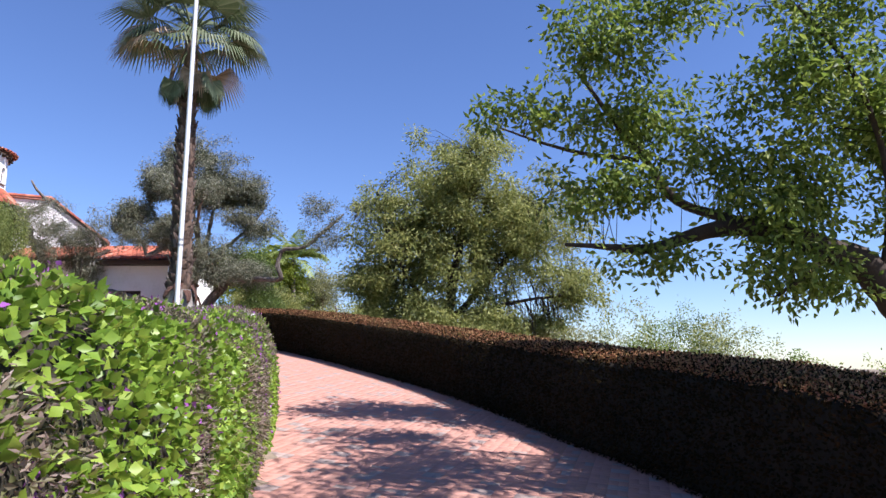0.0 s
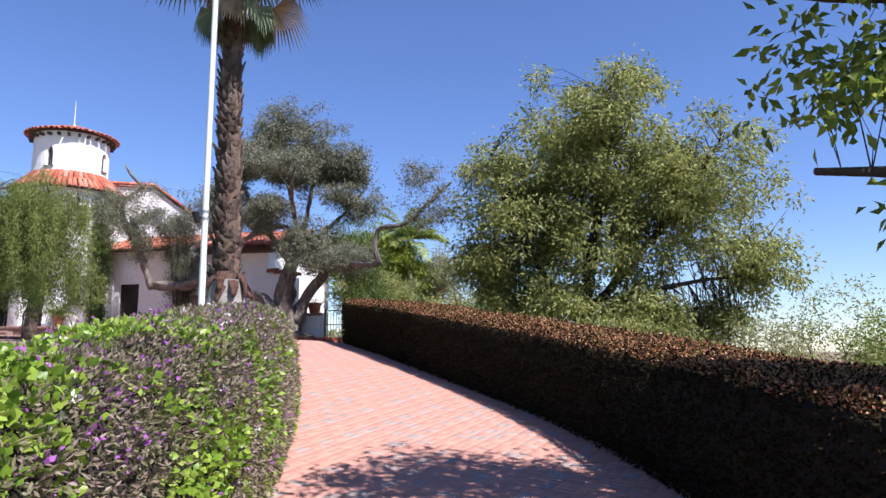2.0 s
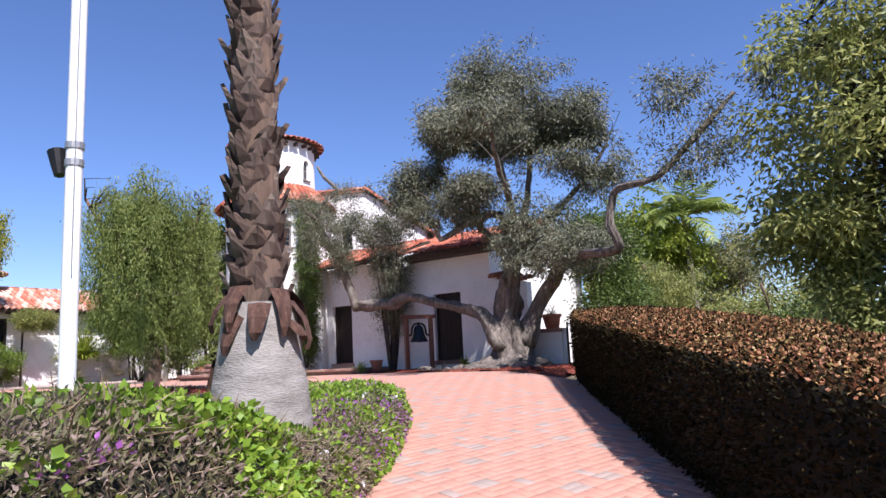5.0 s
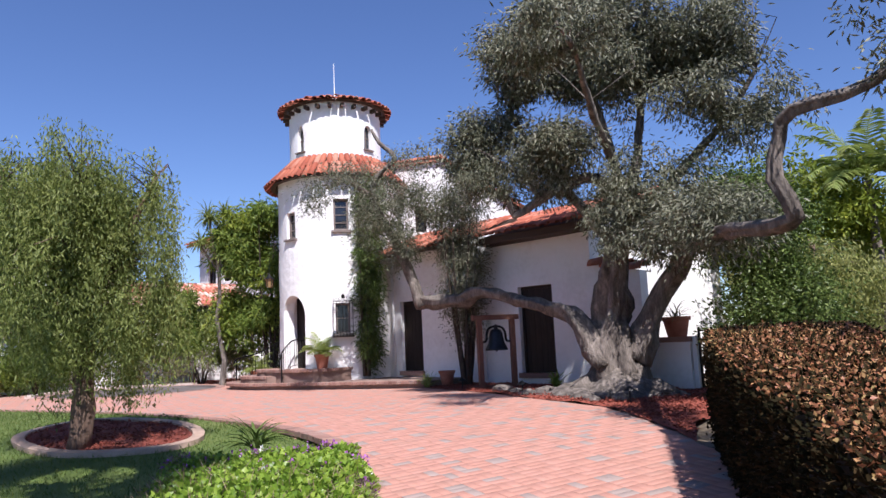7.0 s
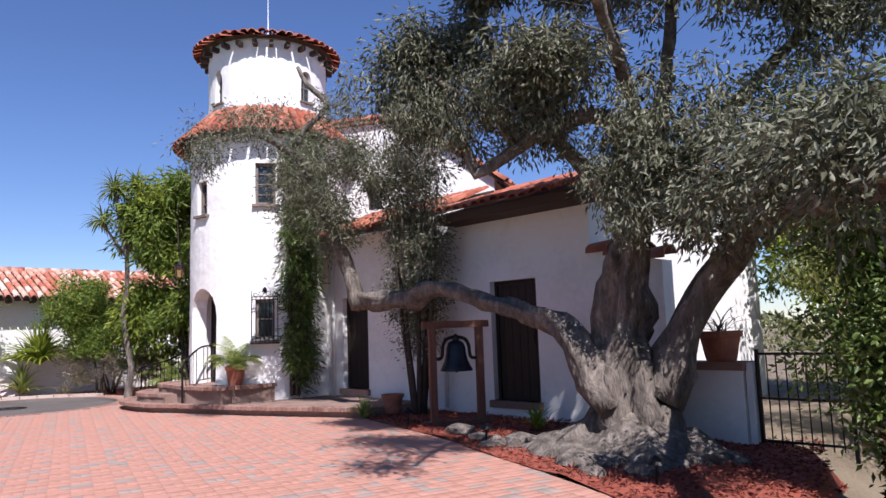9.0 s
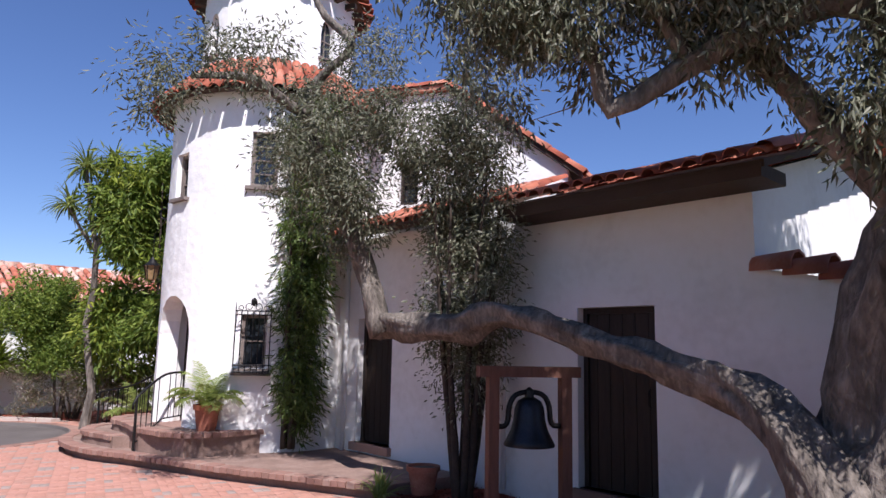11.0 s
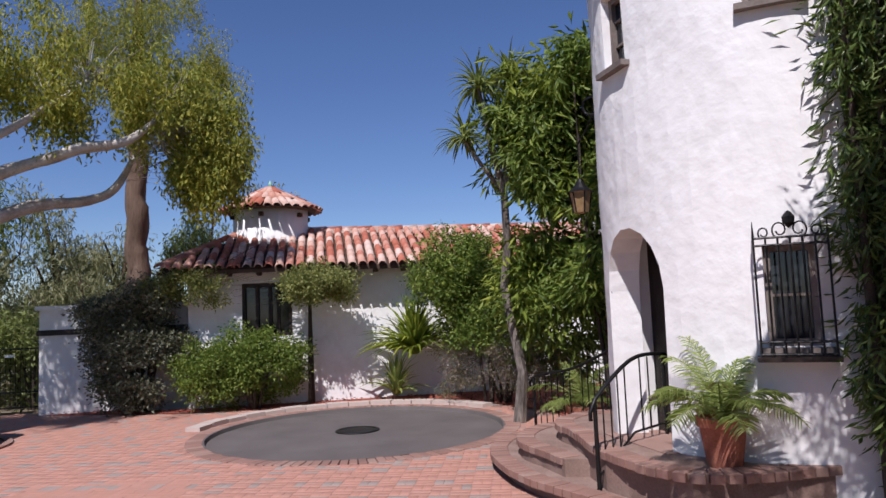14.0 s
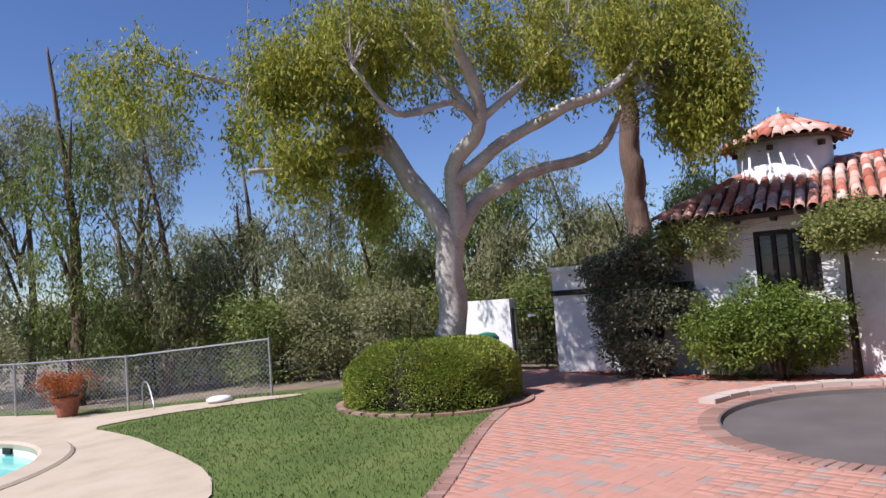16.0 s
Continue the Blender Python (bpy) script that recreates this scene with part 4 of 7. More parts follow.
def flower_bank():
    """Tall bank of ivy and flowering sprigs on the inner side of the driveway."""
    line = np.array([p for p in LEFT if p[1] > 0.3])
    top = np.interp(line[:, 1], [0, 6, 8.5, 11, 12.6, 14.4, 15.4, 16.4, 18, 20, 22], [-0.5, -0.46, -0.34, -0.05, 0.16, 0.22, -0.05, -0.2, -0.14, -0.02, 0.02])
    tall = top - rise(line[:, 0], line[:, 1])
    prof = ((0.02, 0.0), (0.0, 0.25), (0.03, 0.7), (0.12, 0.93), (0.3, 1.02), (0.62, 0.98), (0.92, 0.8), (1.0, 0.35))
    V, F, P, out = hedge_surface(line, 1.9, tall, -1, 330000, 21, 0.14, prof)
    t = thing("flower_bank", "ivy bank with purple and white flowers beside the driveway", "flower bed", at=(*line[0], h1(*line[0])))
    part("core", mesh_from("core", V, F, CORE_SHADE, True), None, t)
    patch = np.array([noise.noise(Vector(p) * 0.85) + 0.5 * noise.noise(Vector(p) * 2.6) for p in P])
    low = np.array([noise.noise(Vector(p) * 0.45 + Vector((9, 4, 1))) for p in P])
    r = rng.uniform(0, 1, len(P))
    near = np.clip((9 - P[:, 1]) / 8, 0, 1) * 0.25 + 0.3 * np.exp(-((P[:, 1] - 14.6) / 1.3) ** 2) * (P[:, 0] < -5.0) + 0.35 * (P[:, 0] < -6.6) * (P[:, 1] > 13) - 0.4 * np.exp(-((P[:, 1] - 11.2) / 1.6) ** 2)
    rel = (P[:, 2] - rise(P[:, 0], P[:, 1])) / np.interp(P[:, 1], line[:, 1], tall)
    near += 0.3 * (rel > 0.9) * (P[:, 1] > 8.5) * (low > -0.1)
    ivy = (patch + near > 0.02 + 0.25 * rng.uniform(-1, 1, len(P))) & (r < 0.34)
    sprig = (patch + near < 0.22) & (r < 0.66)
    dry = (low > 0.02) & (r > 0.66) & (r < 0.71)
    leaf_part("ivy", P[ivy] + out[ivy] * 0.04, out[ivy] * 1.2 + rng.normal(size=(ivy.sum(), 3)) * 0.75 + (0, 0, -0.25), 0.058, 0.052, LEAF_IVY, t, 22, 0.12, "broad bright green ivy leaves", "stuff")
    leaf_part("fine_foliage", P[sprig] + out[sprig] * 0.03, out[sprig] + rng.normal(size=(sprig.sum(), 3)) * 0.7, 0.05, 0.018, LEAF_SAGE, t, 23, 0.2, "fine grey-green sprigs", "stuff")
    leaf_part("dry_growth", P[dry] + out[dry] * 0.02, out[dry] * 0.5 + rng.normal(size=(dry.sum(), 3)), 0.16, 0.006, LEAF_DEAD, t, 24, 0.0, "dry tan stems", "stuff")
    spots = P[(r > 0.9) & (low < 0.22)]
    pick = rng.permutation(len(spots))
    for name, m, n, rad, per, size in (("purple_bloom", FLOWER_PURPLE, 800, 0.06, 12, 0.034), ("white_bloom", FLOWER_WHITE, 200, 0.035, 9, 0.034)):
        C = spots[pick[:n]] + (0, 0, 0.03)
        pick = pick[n:]
        if m is FLOWER_PURPLE:
            extra = P[(np.hypot(P[:, 0] + 6.3, P[:, 1] - 17.4) < 1.2) & (r > 0.98)]
            C = np.vstack([C, extra])
        Q, D = spray(C, per, rad, 25, -0.6)
        leaf_part(name, Q, D, size, size * 0.8, m, t, 26, 0.1, "", "stuff")


flower_bank()


# ---- fan palm ----
def fan_palm():
    x, y = -6.2, 16.2
    z0 = h1(x, y) - 0.05
    t = thing("fan_palm", "tall fan palm with a swollen grey base and old leaf stubs", "palm tree", at=(x, y, z0))
    base = [(0.44, -0.1), (0.455, 0.1), (0.45, 0.35), (0.41, 0.7), (0.36, 1.0), (0.33, 1.25), (0.3, 1.4)]
    part("base", Buf().lathe(base, 30, (x, y, z0)), PALM_BASE, t, "swollen grey base", smooth=True)
    part("trunk", Buf().tube([(x, y, z0 + 1.1), (x, y, z0 + 3), (x - 0.06, y, z0 + 5.5), (x - 0.12, y, 7.6)], [0.22, 0.165, 0.15, 0.16], 18), BARK_BROWN, t)
    b = Buf()
    w, ln = 0.12, 0.27
    for s, (yy, hw, bulge) in enumerate(((0, w, 0.0), (ln * 0.35, w * 0.95, 0.05), (ln * 0.75, w * 0.45, 0.085), (ln, 0.015, 0.10))):
        b.v += [(-hw, bulge - 0.028, yy), (0, bulge + 0.012, yy), (hw, bulge - 0.028, yy), (0, bulge - 0.03, yy)]
    for s in range(3):
        for k in range(4):
            b.f.append((s * 4 + k, s * 4 + (k + 1) % 4, s * 4 + 4 + (k + 1) % 4, s * 4 + 4 + k))
    b.f.append((12, 13, 14, 15))
    boot = mesh_from("leaf_stub", b.v, b.f, PALM_BOOT, False)
    k = 0
    z = z0 + 1.12
    while z < 6.2:
        a = k * 2.399
        f = (z - z0) / 6.5
        r = 0.19 - 0.045 * f
        sc = 1.15 - 0.35 * f
        ob = new("leaf_stub", boot)
        ob.parent = t
        ob.matrix_parent_inverse = Matrix.Translation(-Vector(t.location))
        ob.matrix_basis = Matrix.Translation((x - 0.12 * f + r * math.cos(a), y + r * math.sin(a), z - 0.1)) @ pose(0, 0, 0, random.uniform(-12, 8), random.uniform(-16, 16), math.degrees(a) - 90 + random.uniform(-12, 12)) @ Matrix.Diagonal((sc, sc * random.uniform(0.7, 1.15), sc * random.uniform(0.85, 1.2), 1))
        z += 0.0205
        k += 1
    # old broad leaf bases hanging at the top of the grey base
    for a in [-150 + 25 * i + 11 * (i % 3) for i in range(14)]:
        c, s_ = math.cos(radians(a)), math.sin(radians(a))
        zz = z0 + random.uniform(1.0, 1.65)
        q = Buf()
        L = random.uniform(0.18, 0.62)
        out_, lean = random.uniform(0.62, 1.0), random.uniform(-0.14, 0.14)
        for f, hw, o in ((0, 0.10, 0.28), (0.4, 0.08, 0.42), (0.8, 0.05, 0.47), (1.0, 0.02, 0.44)):
            o = 0.26 + (o - 0.26) * out_
            p = Vector((x + c * o - s_ * lean * f, y + s_ * o + c * lean * f, zz - f * L))
            e = Vector((-s_, c, 0)) * hw
            q.v += [tuple(p - e), tuple(p + Vector((c, s_, 0)) * 0.03), tuple(p + e), tuple(p - Vector((c, s_, 0)) * 0.012)]
        for i in range(3):
            for j in range(4):
                q.f.append((i * 4 + j, i * 4 + (j + 1) % 4, i * 4 + 4 + (j + 1) % 4, i * 4 + 4 + j))
        part("old_leaf_base", q, PALM_FIBRE, t, "reddish brown fibrous leaf base")
    hub = Vector((x - 0.12, y, 7.35))
    r = random.Random(5)

    def frond(az, el, pl, fl, hang, m, name):
        q = Buf()
        d = Vector((math.cos(az) * math.cos(el), math.sin(az) * math.cos(el), math.sin(el)))
        p0, p2 = hub + Vector((0, 0, r.uniform(-0.3, 0.25))), hub + d * pl + Vector((0, 0, -hang * 0.25))
        mid = (p0 + p2) / 2 + Vector((0, 0, 0.08))
        q.tube([p0, mid, p2], [0.025, 0.018, 0.014], 5)
        fd = (d + Vector((0, 0, -hang * 0.5))).normalized()
        side = fd.cross(Vector((0, 0, 1))).normalized()
        up = side.cross(fd)
        for s in np.linspace(-1.9, 1.9, 30):
            dd = (fd * math.cos(s) + side * math.sin(s) + up * 0.18 * abs(math.sin(s))).normalized()
            w = dd.cross(up).normalized() * 0.030
            a, bb = p2, p2 + dd * fl * 0.55
            c = bb + (dd * 0.6 + Vector((0, 0, -0.25 - 0.8 * hang))).normalized() * fl * r.uniform(0.35, 0.6)
            q.add([a - w * 0.2, a + w * 0.2, bb + w, bb - w, c + w * 0.1, c - w * 0.1], [(0, 1, 2, 3), (3, 2, 4, 5)])
        part(name, q, m, t)

    for i in range(22):
        frond(i * 2.399, radians(r.uniform(15, 80)), r.uniform(1.0, 1.4), r.uniform(0.95, 1.2), 0.35, LEAF_PALM, "frond")
    for i in range(14):
        frond(i * 2.399 + 0.5, radians(r.uniform(-22, 14)), r.uniform(1.0, 1.35), r.uniform(0.85, 1.1), 0.75, LEAF_PALM if i % 3 else LEAF_DEAD, "frond")
    for i in range(9):
        frond(i * 2.399 + 1.1, radians(r.uniform(-66, -45)), r.uniform(0.7, 1.3), 0.6, 1.6, LEAF_DEAD if i % 2 else LEAF_PALM, "dry_frond")


fan_palm()

# ---- large trees ----
# olive beside the drive with its long low limb
olive_lines = [
    [(-10.4, 28.0, -0.1, 0.6), (-10.4, 28.0, 0.5, 0.42), (-10.42, 28.02, 1.1, 0.35), (-10.42, 28.05, 2.0, 0.28), (-10.2, 28.15, 3.0, 0.17), (-9.9, 28.3, 4.2, 0.10), (-9.7, 28.4, 5.6, 0.05)],
    [(-10.5, 27.75, 0.55, 0.27), (-10.75, 27.72, 1.05, 0.215), (-11.1, 27.78, 1.42, 0.17), (-11.5, 27.9, 1.62, 0.155), (-12.0, 28.04, 1.71, 0.138), (-12.75, 28.18, 1.89, 0.125), (-13.5, 28.29, 2.08, 0.122), (-14.1, 28.35, 2.2, 0.13), (-14.45, 28.36, 2.16, 0.16), (-14.75, 28.38, 2.06, 0.175), (-15.3, 28.38, 2.08, 0.165), (-16.1, 28.28, 2.1, 0.15)],
    [(-16.0, 28.28, 2.0, 0.17), (-16.28, 28.19, 2.66, 0.15), (-16.5, 28.04, 3.4, 0.135), (-16.86, 27.8, 4.2, 0.12), (-17.1, 27.66, 5.0, 0.09), (-16.95, 27.7, 5.45, 0.07), (-16.45, 27.9, 5.85, 0.06), (-16.75, 27.65, 6.3, 0.045), (-17.0, 27.6, 6.7, 0.03)],
    [(-10.1, 28.1, 0.6, 0.27), (-9.8, 28.3, 1.4, 0.21), (-9.3, 28.3, 2.1, 0.16), (-8.6, 27.6, 2.5, 0.12), (-7.4, 25.6, 2.35, 0.1), (-6.3, 24.0, 2.15, 0.075), (-5.55, 23.45, 2.1, 0.07), (-5.68, 23.4, 2.5, 0.068), (-5.6, 23.42, 2.9, 0.064), (-5.45, 23.4, 3.12, 0.06), (-4.8, 23.45, 3.2, 0.05), (-4.2, 23.6, 3.75, 0.05), (-3.5, 23.8, 4.45, 0.03)],
    [(-10.2, 28.1, 2.6, 0.15), (-10.8, 27.7, 3.6, 0.09), (-11.4, 27.3, 4.6, 0.06), (-11.8, 27.0, 5.6, 0.05)],
    [(-10.1, 28.2, 3.0, 0.13), (-9.2, 28.6, 4.0, 0.08), (-8.3, 29.0, 5.0, 0.05), (-7.8, 29.2, 5.8, 0.04)],
    [(-10.1, 28.1, 4.0, 0.09), (-9.7, 26.7, 4.9, 0.065), (-9.0, 25.2, 5.4, 0.045), (-8.4, 24.0, 5.2, 0.02)],
    [(-10.0, 28.2, 3.4, 0.11), (-10.3, 28.0, 5.0, 0.07), (-10.6, 27.8, 6.6, 0.04), (-10.5, 27.9, 7.6, 0.03)],
    [(-10.1, 28.1, 3.1, 0.13), (-10.3, 27.6, 4.0, 0.1), (-10.8, 27.25, 3.95, 0.09), (-11.19, 27.03, 3.72, 0.08), (-11.66, 26.76, 3.45, 0.065), (-11.72, 26.7, 3.75, 0.05), (-12.1, 26.5, 4.4, 0.03)],
    [(-11.19, 27.03, 3.72, 0.05), (-11.5, 26.6, 4.3, 0.04), (-12.2, 26.0, 4.9, 0.02)],
    [(-17.05, 27.65, 4.9, 0.07), (-16.9, 26.7, 5.15, 0.05), (-16.5, 25.8, 4.8, 0.03)],
]
olive_blobs = [(-9.9, 28.0, 7.5, 1.5, 1.3, 0.95, 260), (-11.3, 27.8, 7.0, 0.9, 0.9, 0.8, 160), (-8.4, 28.2, 6.3, 1.1, 1.0, 0.8, 160), (-10.0, 28.1, 6.2, 1.8, 1.2, 0.7, 220), (-7.9, 28.3, 5.3, 0.9, 0.9, 0.6, 130), (-10.5, 27.9, 7.6, 1.2, 1.2, 1.2, 300), (-9.0, 28.5, 6.9, 1.1, 1.1, 1.0, 220), (-8.9, 28.5, 5.5, 1.5, 1.2, 0.8, 220), (-12.2, 26.4, 4.9, 0.9, 0.7, 0.6, 90), (-11.3, 26.8, 4.9, 0.8, 0.7, 0.5, 70), (-10.5, 27.1, 4.7, 0.7, 0.6, 0.5, 45), (-13.0, 26.4, 5.0, 0.7, 0.6, 0.45, 26), (-12.4, 27.6, 4.15, 0.9, 0.5, 0.4, 110), (-11.5, 27.4, 4.0, 0.7, 0.6, 0.4, 90), (-13.3, 27.5, 4.7, 0.7, 0.5, 0.4, 60), (-9.1, 24.8, 5.75, 1.3, 0.9, 0.5, 120), (-8.4, 23.8, 5.35, 0.7, 0.6, 0.35, 44), (-10.1, 27.9, 6.0, 1.3, 1.0, 0.7, 110), (-11.5, 27.2, 5.8, 1.1, 1.1, 0.8, 170), (-8.0, 28.9, 5.2, 1.1, 1.0, 0.9, 170), (-9.5, 27.8, 3.6, 1.2, 0.8, 0.9, 130), (-8.9, 28.0, 2.9, 1.1, 0.8, 0.8, 110), (-12.0, 26.8, 5.5, 0.9, 0.8, 0.6, 90), (-11.0, 26.8, 6.6, 1.1, 1.0, 0.8, 150), (-11.2, 26.9, 4.7, 0.9, 0.8, 0.4, 90)]
olive = tree("olive_tree", "old olive with gnarled pale trunk and a long low limb", olive_lines, olive_blobs, BARK_OLIVE, LEAF_OLIVE, 0.115, 0.032, 70, 0.22, 31, droop=0.9, gap=0.0, gscale=1.0, power=0.6, wob=0.75, weep=0.0, every=2, twig=0.012)
C = clusters([(-4.2, 23.6, 4.3, 0.75, 0.6, 0.7, 60), (-3.1, 23.85, 4.5, 0.8, 0.6, 0.5, 40), (-3.9, 23.6, 3.4, 0.9, 0.5, 0.4, 34), (-7.7, 26.2, 2.7, 0.9, 0.7, 0.5, 90), (-6.8, 24.8, 2.4, 0.7, 0.6, 0.45, 60)], 33, -0.2)
P, D = spray(C, 70, 0.2, 34, 0.7)
leaf_part("limb_foliage", P, D, 0.09, 0.026, LEAF_OLIVE, olive, 35, label="sprays at the end of the bent limb")
C = clusters([(-15.9, 28.2, 4.6, 0.9, 0.5, 0.6, 60), (-14.6, 28.6, 4.9, 0.7, 0.5, 0.5, 40), (-16.4, 25.6, 4.5, 0.5, 0.5, 0.6, 30), (-16.2, 26.2, 5.1, 0.6, 0.6, 0.5, 28), (-16.8, 27.5, 4.4, 0.9, 0.6, 0.9, 90), (-16.3, 27.9, 3.6, 0.7, 0.5, 0.7, 60), (-16.3, 28.1, 5.5, 0.9, 0.5, 0.8, 40), (-15.3, 28.8, 4.2, 1.0, 0.6, 0.7, 90)], 36, -0.15)
P, D = spray(C, 70, 0.2, 37, 0.7)
leaf_part("low_limb_foliage", P, D, 0.09, 0.022, LEAF_OLIVE, olive, 38, label="grey-green sprays above the low limb")
C = clusters([(-12.3, 26.2, 4.3, 0.55, 0.45, 0.45, 60), (-11.75, 26.6, 4.35, 0.55, 0.45, 0.5, 70), (-11.2, 26.9, 4.4, 0.5, 0.45, 0.5, 60), (-10.7, 27.1, 4.2, 0.5, 0.4, 0.5, 60), (-10.15, 27.25, 3.7, 0.5, 0.4, 0.6, 50), (-9.9, 27.3, 2.9, 0.35, 0.3, 0.4, 22)], 131, -0.3)
P, D = spray(C, 60, 0.2, 132, 0.9, 0.25)
leaf_part("hanging_spray", P, D, 0.085, 0.02, LEAF_OLIVE, olive, 133, label="hanging grey-green sprays under the crown", kind="stuff")
r_ = random.Random(8)
for a in range(0, 360, 24):
    c, s = math.cos(radians(a)), math.sin(radians(a))
    L = r_.uniform(0.7, 1.5)
    pts = [(-10.4 + c * f * L, 28.0 + s * f * L * 0.8, (0.4 * (1 - f) ** 2 + 0.1 + r_.uniform(-0.05, 0.06)) + h1(-10.4, 27.5)) for f in (0.25, 0.5, 0.75, 1.0)]
    part("root", Buf().tube(pts, [0.17, 0.11, 0.08, 0.02], 10, True, 0.9), BARK_OLIVE, olive, smooth=True)

def root_mound():
    """Knotted mound of roots and burls at the olive's foot."""
    V, F = [], []
    n, m = 56, 14
    zg = h1(-10.5, 27.6)
    for i in range(m):
        f = i / (m - 1)
        for k in range(n):
            a = 2 * math.pi * k / n
            R = (0.3 + 1.3 * f) * (1 + 0.22 * noise.noise(Vector((math.cos(a) * 2, math.sin(a) * 2, 5))))
            p = Vector((-10.45 + R * math.cos(a) * 1.05, 27.85 + R * math.sin(a) * 0.72, 0))
            z = 0.42 * (1 - f) ** 1.3 - 0.04 + (0.16 * noise.noise(p * 2.6) + 0.10 * abs(noise.noise(p * 6.5)) + 0.05 * noise.noise(p * 14)) * (1 - 0.5 * f)
            V.append((p.x, p.y, zg + z - (0.1 if i == m - 1 else 0)))
    F = [(i * n + k, i * n + (k + 1) % n, (i + 1) * n + (k + 1) % n, (i + 1) * n + k) for i in range(m - 1) for k in range(n)]
    part("root_mound", mesh_from("root_mound", V, F, BARK_OLIVE, True), None, olive, "knotted grey root mound")


root_mound()

# dark bushy growth climbing beside the first door
def bush(name, label, x, y, z, blobs, leaf, llen, lwid, per, radius, seed, stems=6, bark=BARK_DARK, category="shrub", weep=0.0, droop=0.2, spread=0.35, gap=-0.2, power=0.45):
    t = thing(name, label, category, at=(x, y, z))
    C = clusters(blobs, seed, gap, 0.9, power)
    top = max(b[2] for b in blobs)
    r = random.Random(seed)
    lines = []
    for i in range(stems):
        a = i * 2.4
        lines.append(smoothline([(x + 0.08 * math.cos(a), y + 0.08 * math.sin(a), z - 0.05, 0.045), (x + spread * 0.6 * math.cos(a), y + spread * 0.6 * math.sin(a), z + (top - z) * 0.45, 0.032), (x + spread * math.cos(a + 0.3), y + spread * math.sin(a + 0.3), z + (top - z) * r.uniform(0.8, 1.05), 0.012)], 0.2))
    for i, s in enumerate(lines):
        part("stem", Buf().tube(s[:, :3], s[:, 3], 6, True, 0.3), bark, t, smooth=True)
    nodes = np.vstack(lines) if lines else C
    twigs_part(C, nodes, bark, t, 3, 0.010, seed)
    P, D = spray(C, per, radius, seed + 1, droop, weep)
    leaf_part("foliage", P, D, llen, lwid, leaf, t, seed + 2)
    return t


bush("climbing_shrub", "dark leafy shrub with several thin trunks by the wall", -15.25, 28.95, 0.1, [(-15.45, 29.0, 3.1, 0.85, 0.45, 0.9, 210), (-15.35, 29.0, 1.9, 0.55, 0.4, 0.8, 120), (-15.4, 29.0, 4.2, 0.85, 0.45, 0.6, 110)], LEAF_OLIVE, 0.08, 0.024, 66, 0.2, 41, 8, spread=0.5, droop=0.6)
bush("tower_vine", "climbing bamboo-like vine up the tower wall", -18.85, 28.65, 0.3, [(-18.8, 28.75, 1.2, 0.3, 0.35, 0.9, 90), (-18.8, 28.75, 2.6, 0.36, 0.42, 1.0, 130), (-18.8, 28.8, 4.0, 0.42, 0.42, 0.9, 110), (-18.75, 28.85, 5.2, 0.5, 0.42, 0.8, 90)], LEAF_SHRUB, 0.15, 0.028, 34, 0.15, 44, 5, category="vine", droop=0.9, spread=0.2, gap=-0.4)

# weeping pepper tree on the lawn
pz = h1(-13.5, 19.65)
tree("pepper_tree", "weeping pepper tree with hanging fine foliage on the lawn", [
    [(-13.5, 19.65, pz, 0.16), (-13.45, 19.7, 1.0, 0.12), (-13.55, 19.6, 2.2, 0.10), (-13.5, 19.6, 3.4, 0.05)],
    [(-13.5, 19.65, 1.5, 0.08), (-13.1, 20.1, 2.8, 0.05), (-12.9, 20.4, 3.6, 0.03)],
    [(-13.5, 19.65, 1.6, 0.08), (-13.9, 19.1, 2.8, 0.05), (-14.2, 18.7, 3.7, 0.03)],
    [(-13.3, 19.9, 1.2, 0.07), (-13.9, 20.3, 2.6, 0.05), (-14.1, 20.4, 3.6, 0.02)]],
    [(-13.5, 19.65, 3.6, 1.15, 1.25, 0.7, 420), (-13.45, 19.65, 2.6, 1.3, 1.35, 0.8, 420), (-13.4, 19.9, 1.8, 1.2, 1.25, 0.5, 150)], BARK_BROWN, LEAF_PEPPER, 0.075, 0.02, 120, 0.16, 51, weep=1.3, gap=-0.12, gscale=1.3, every=2)

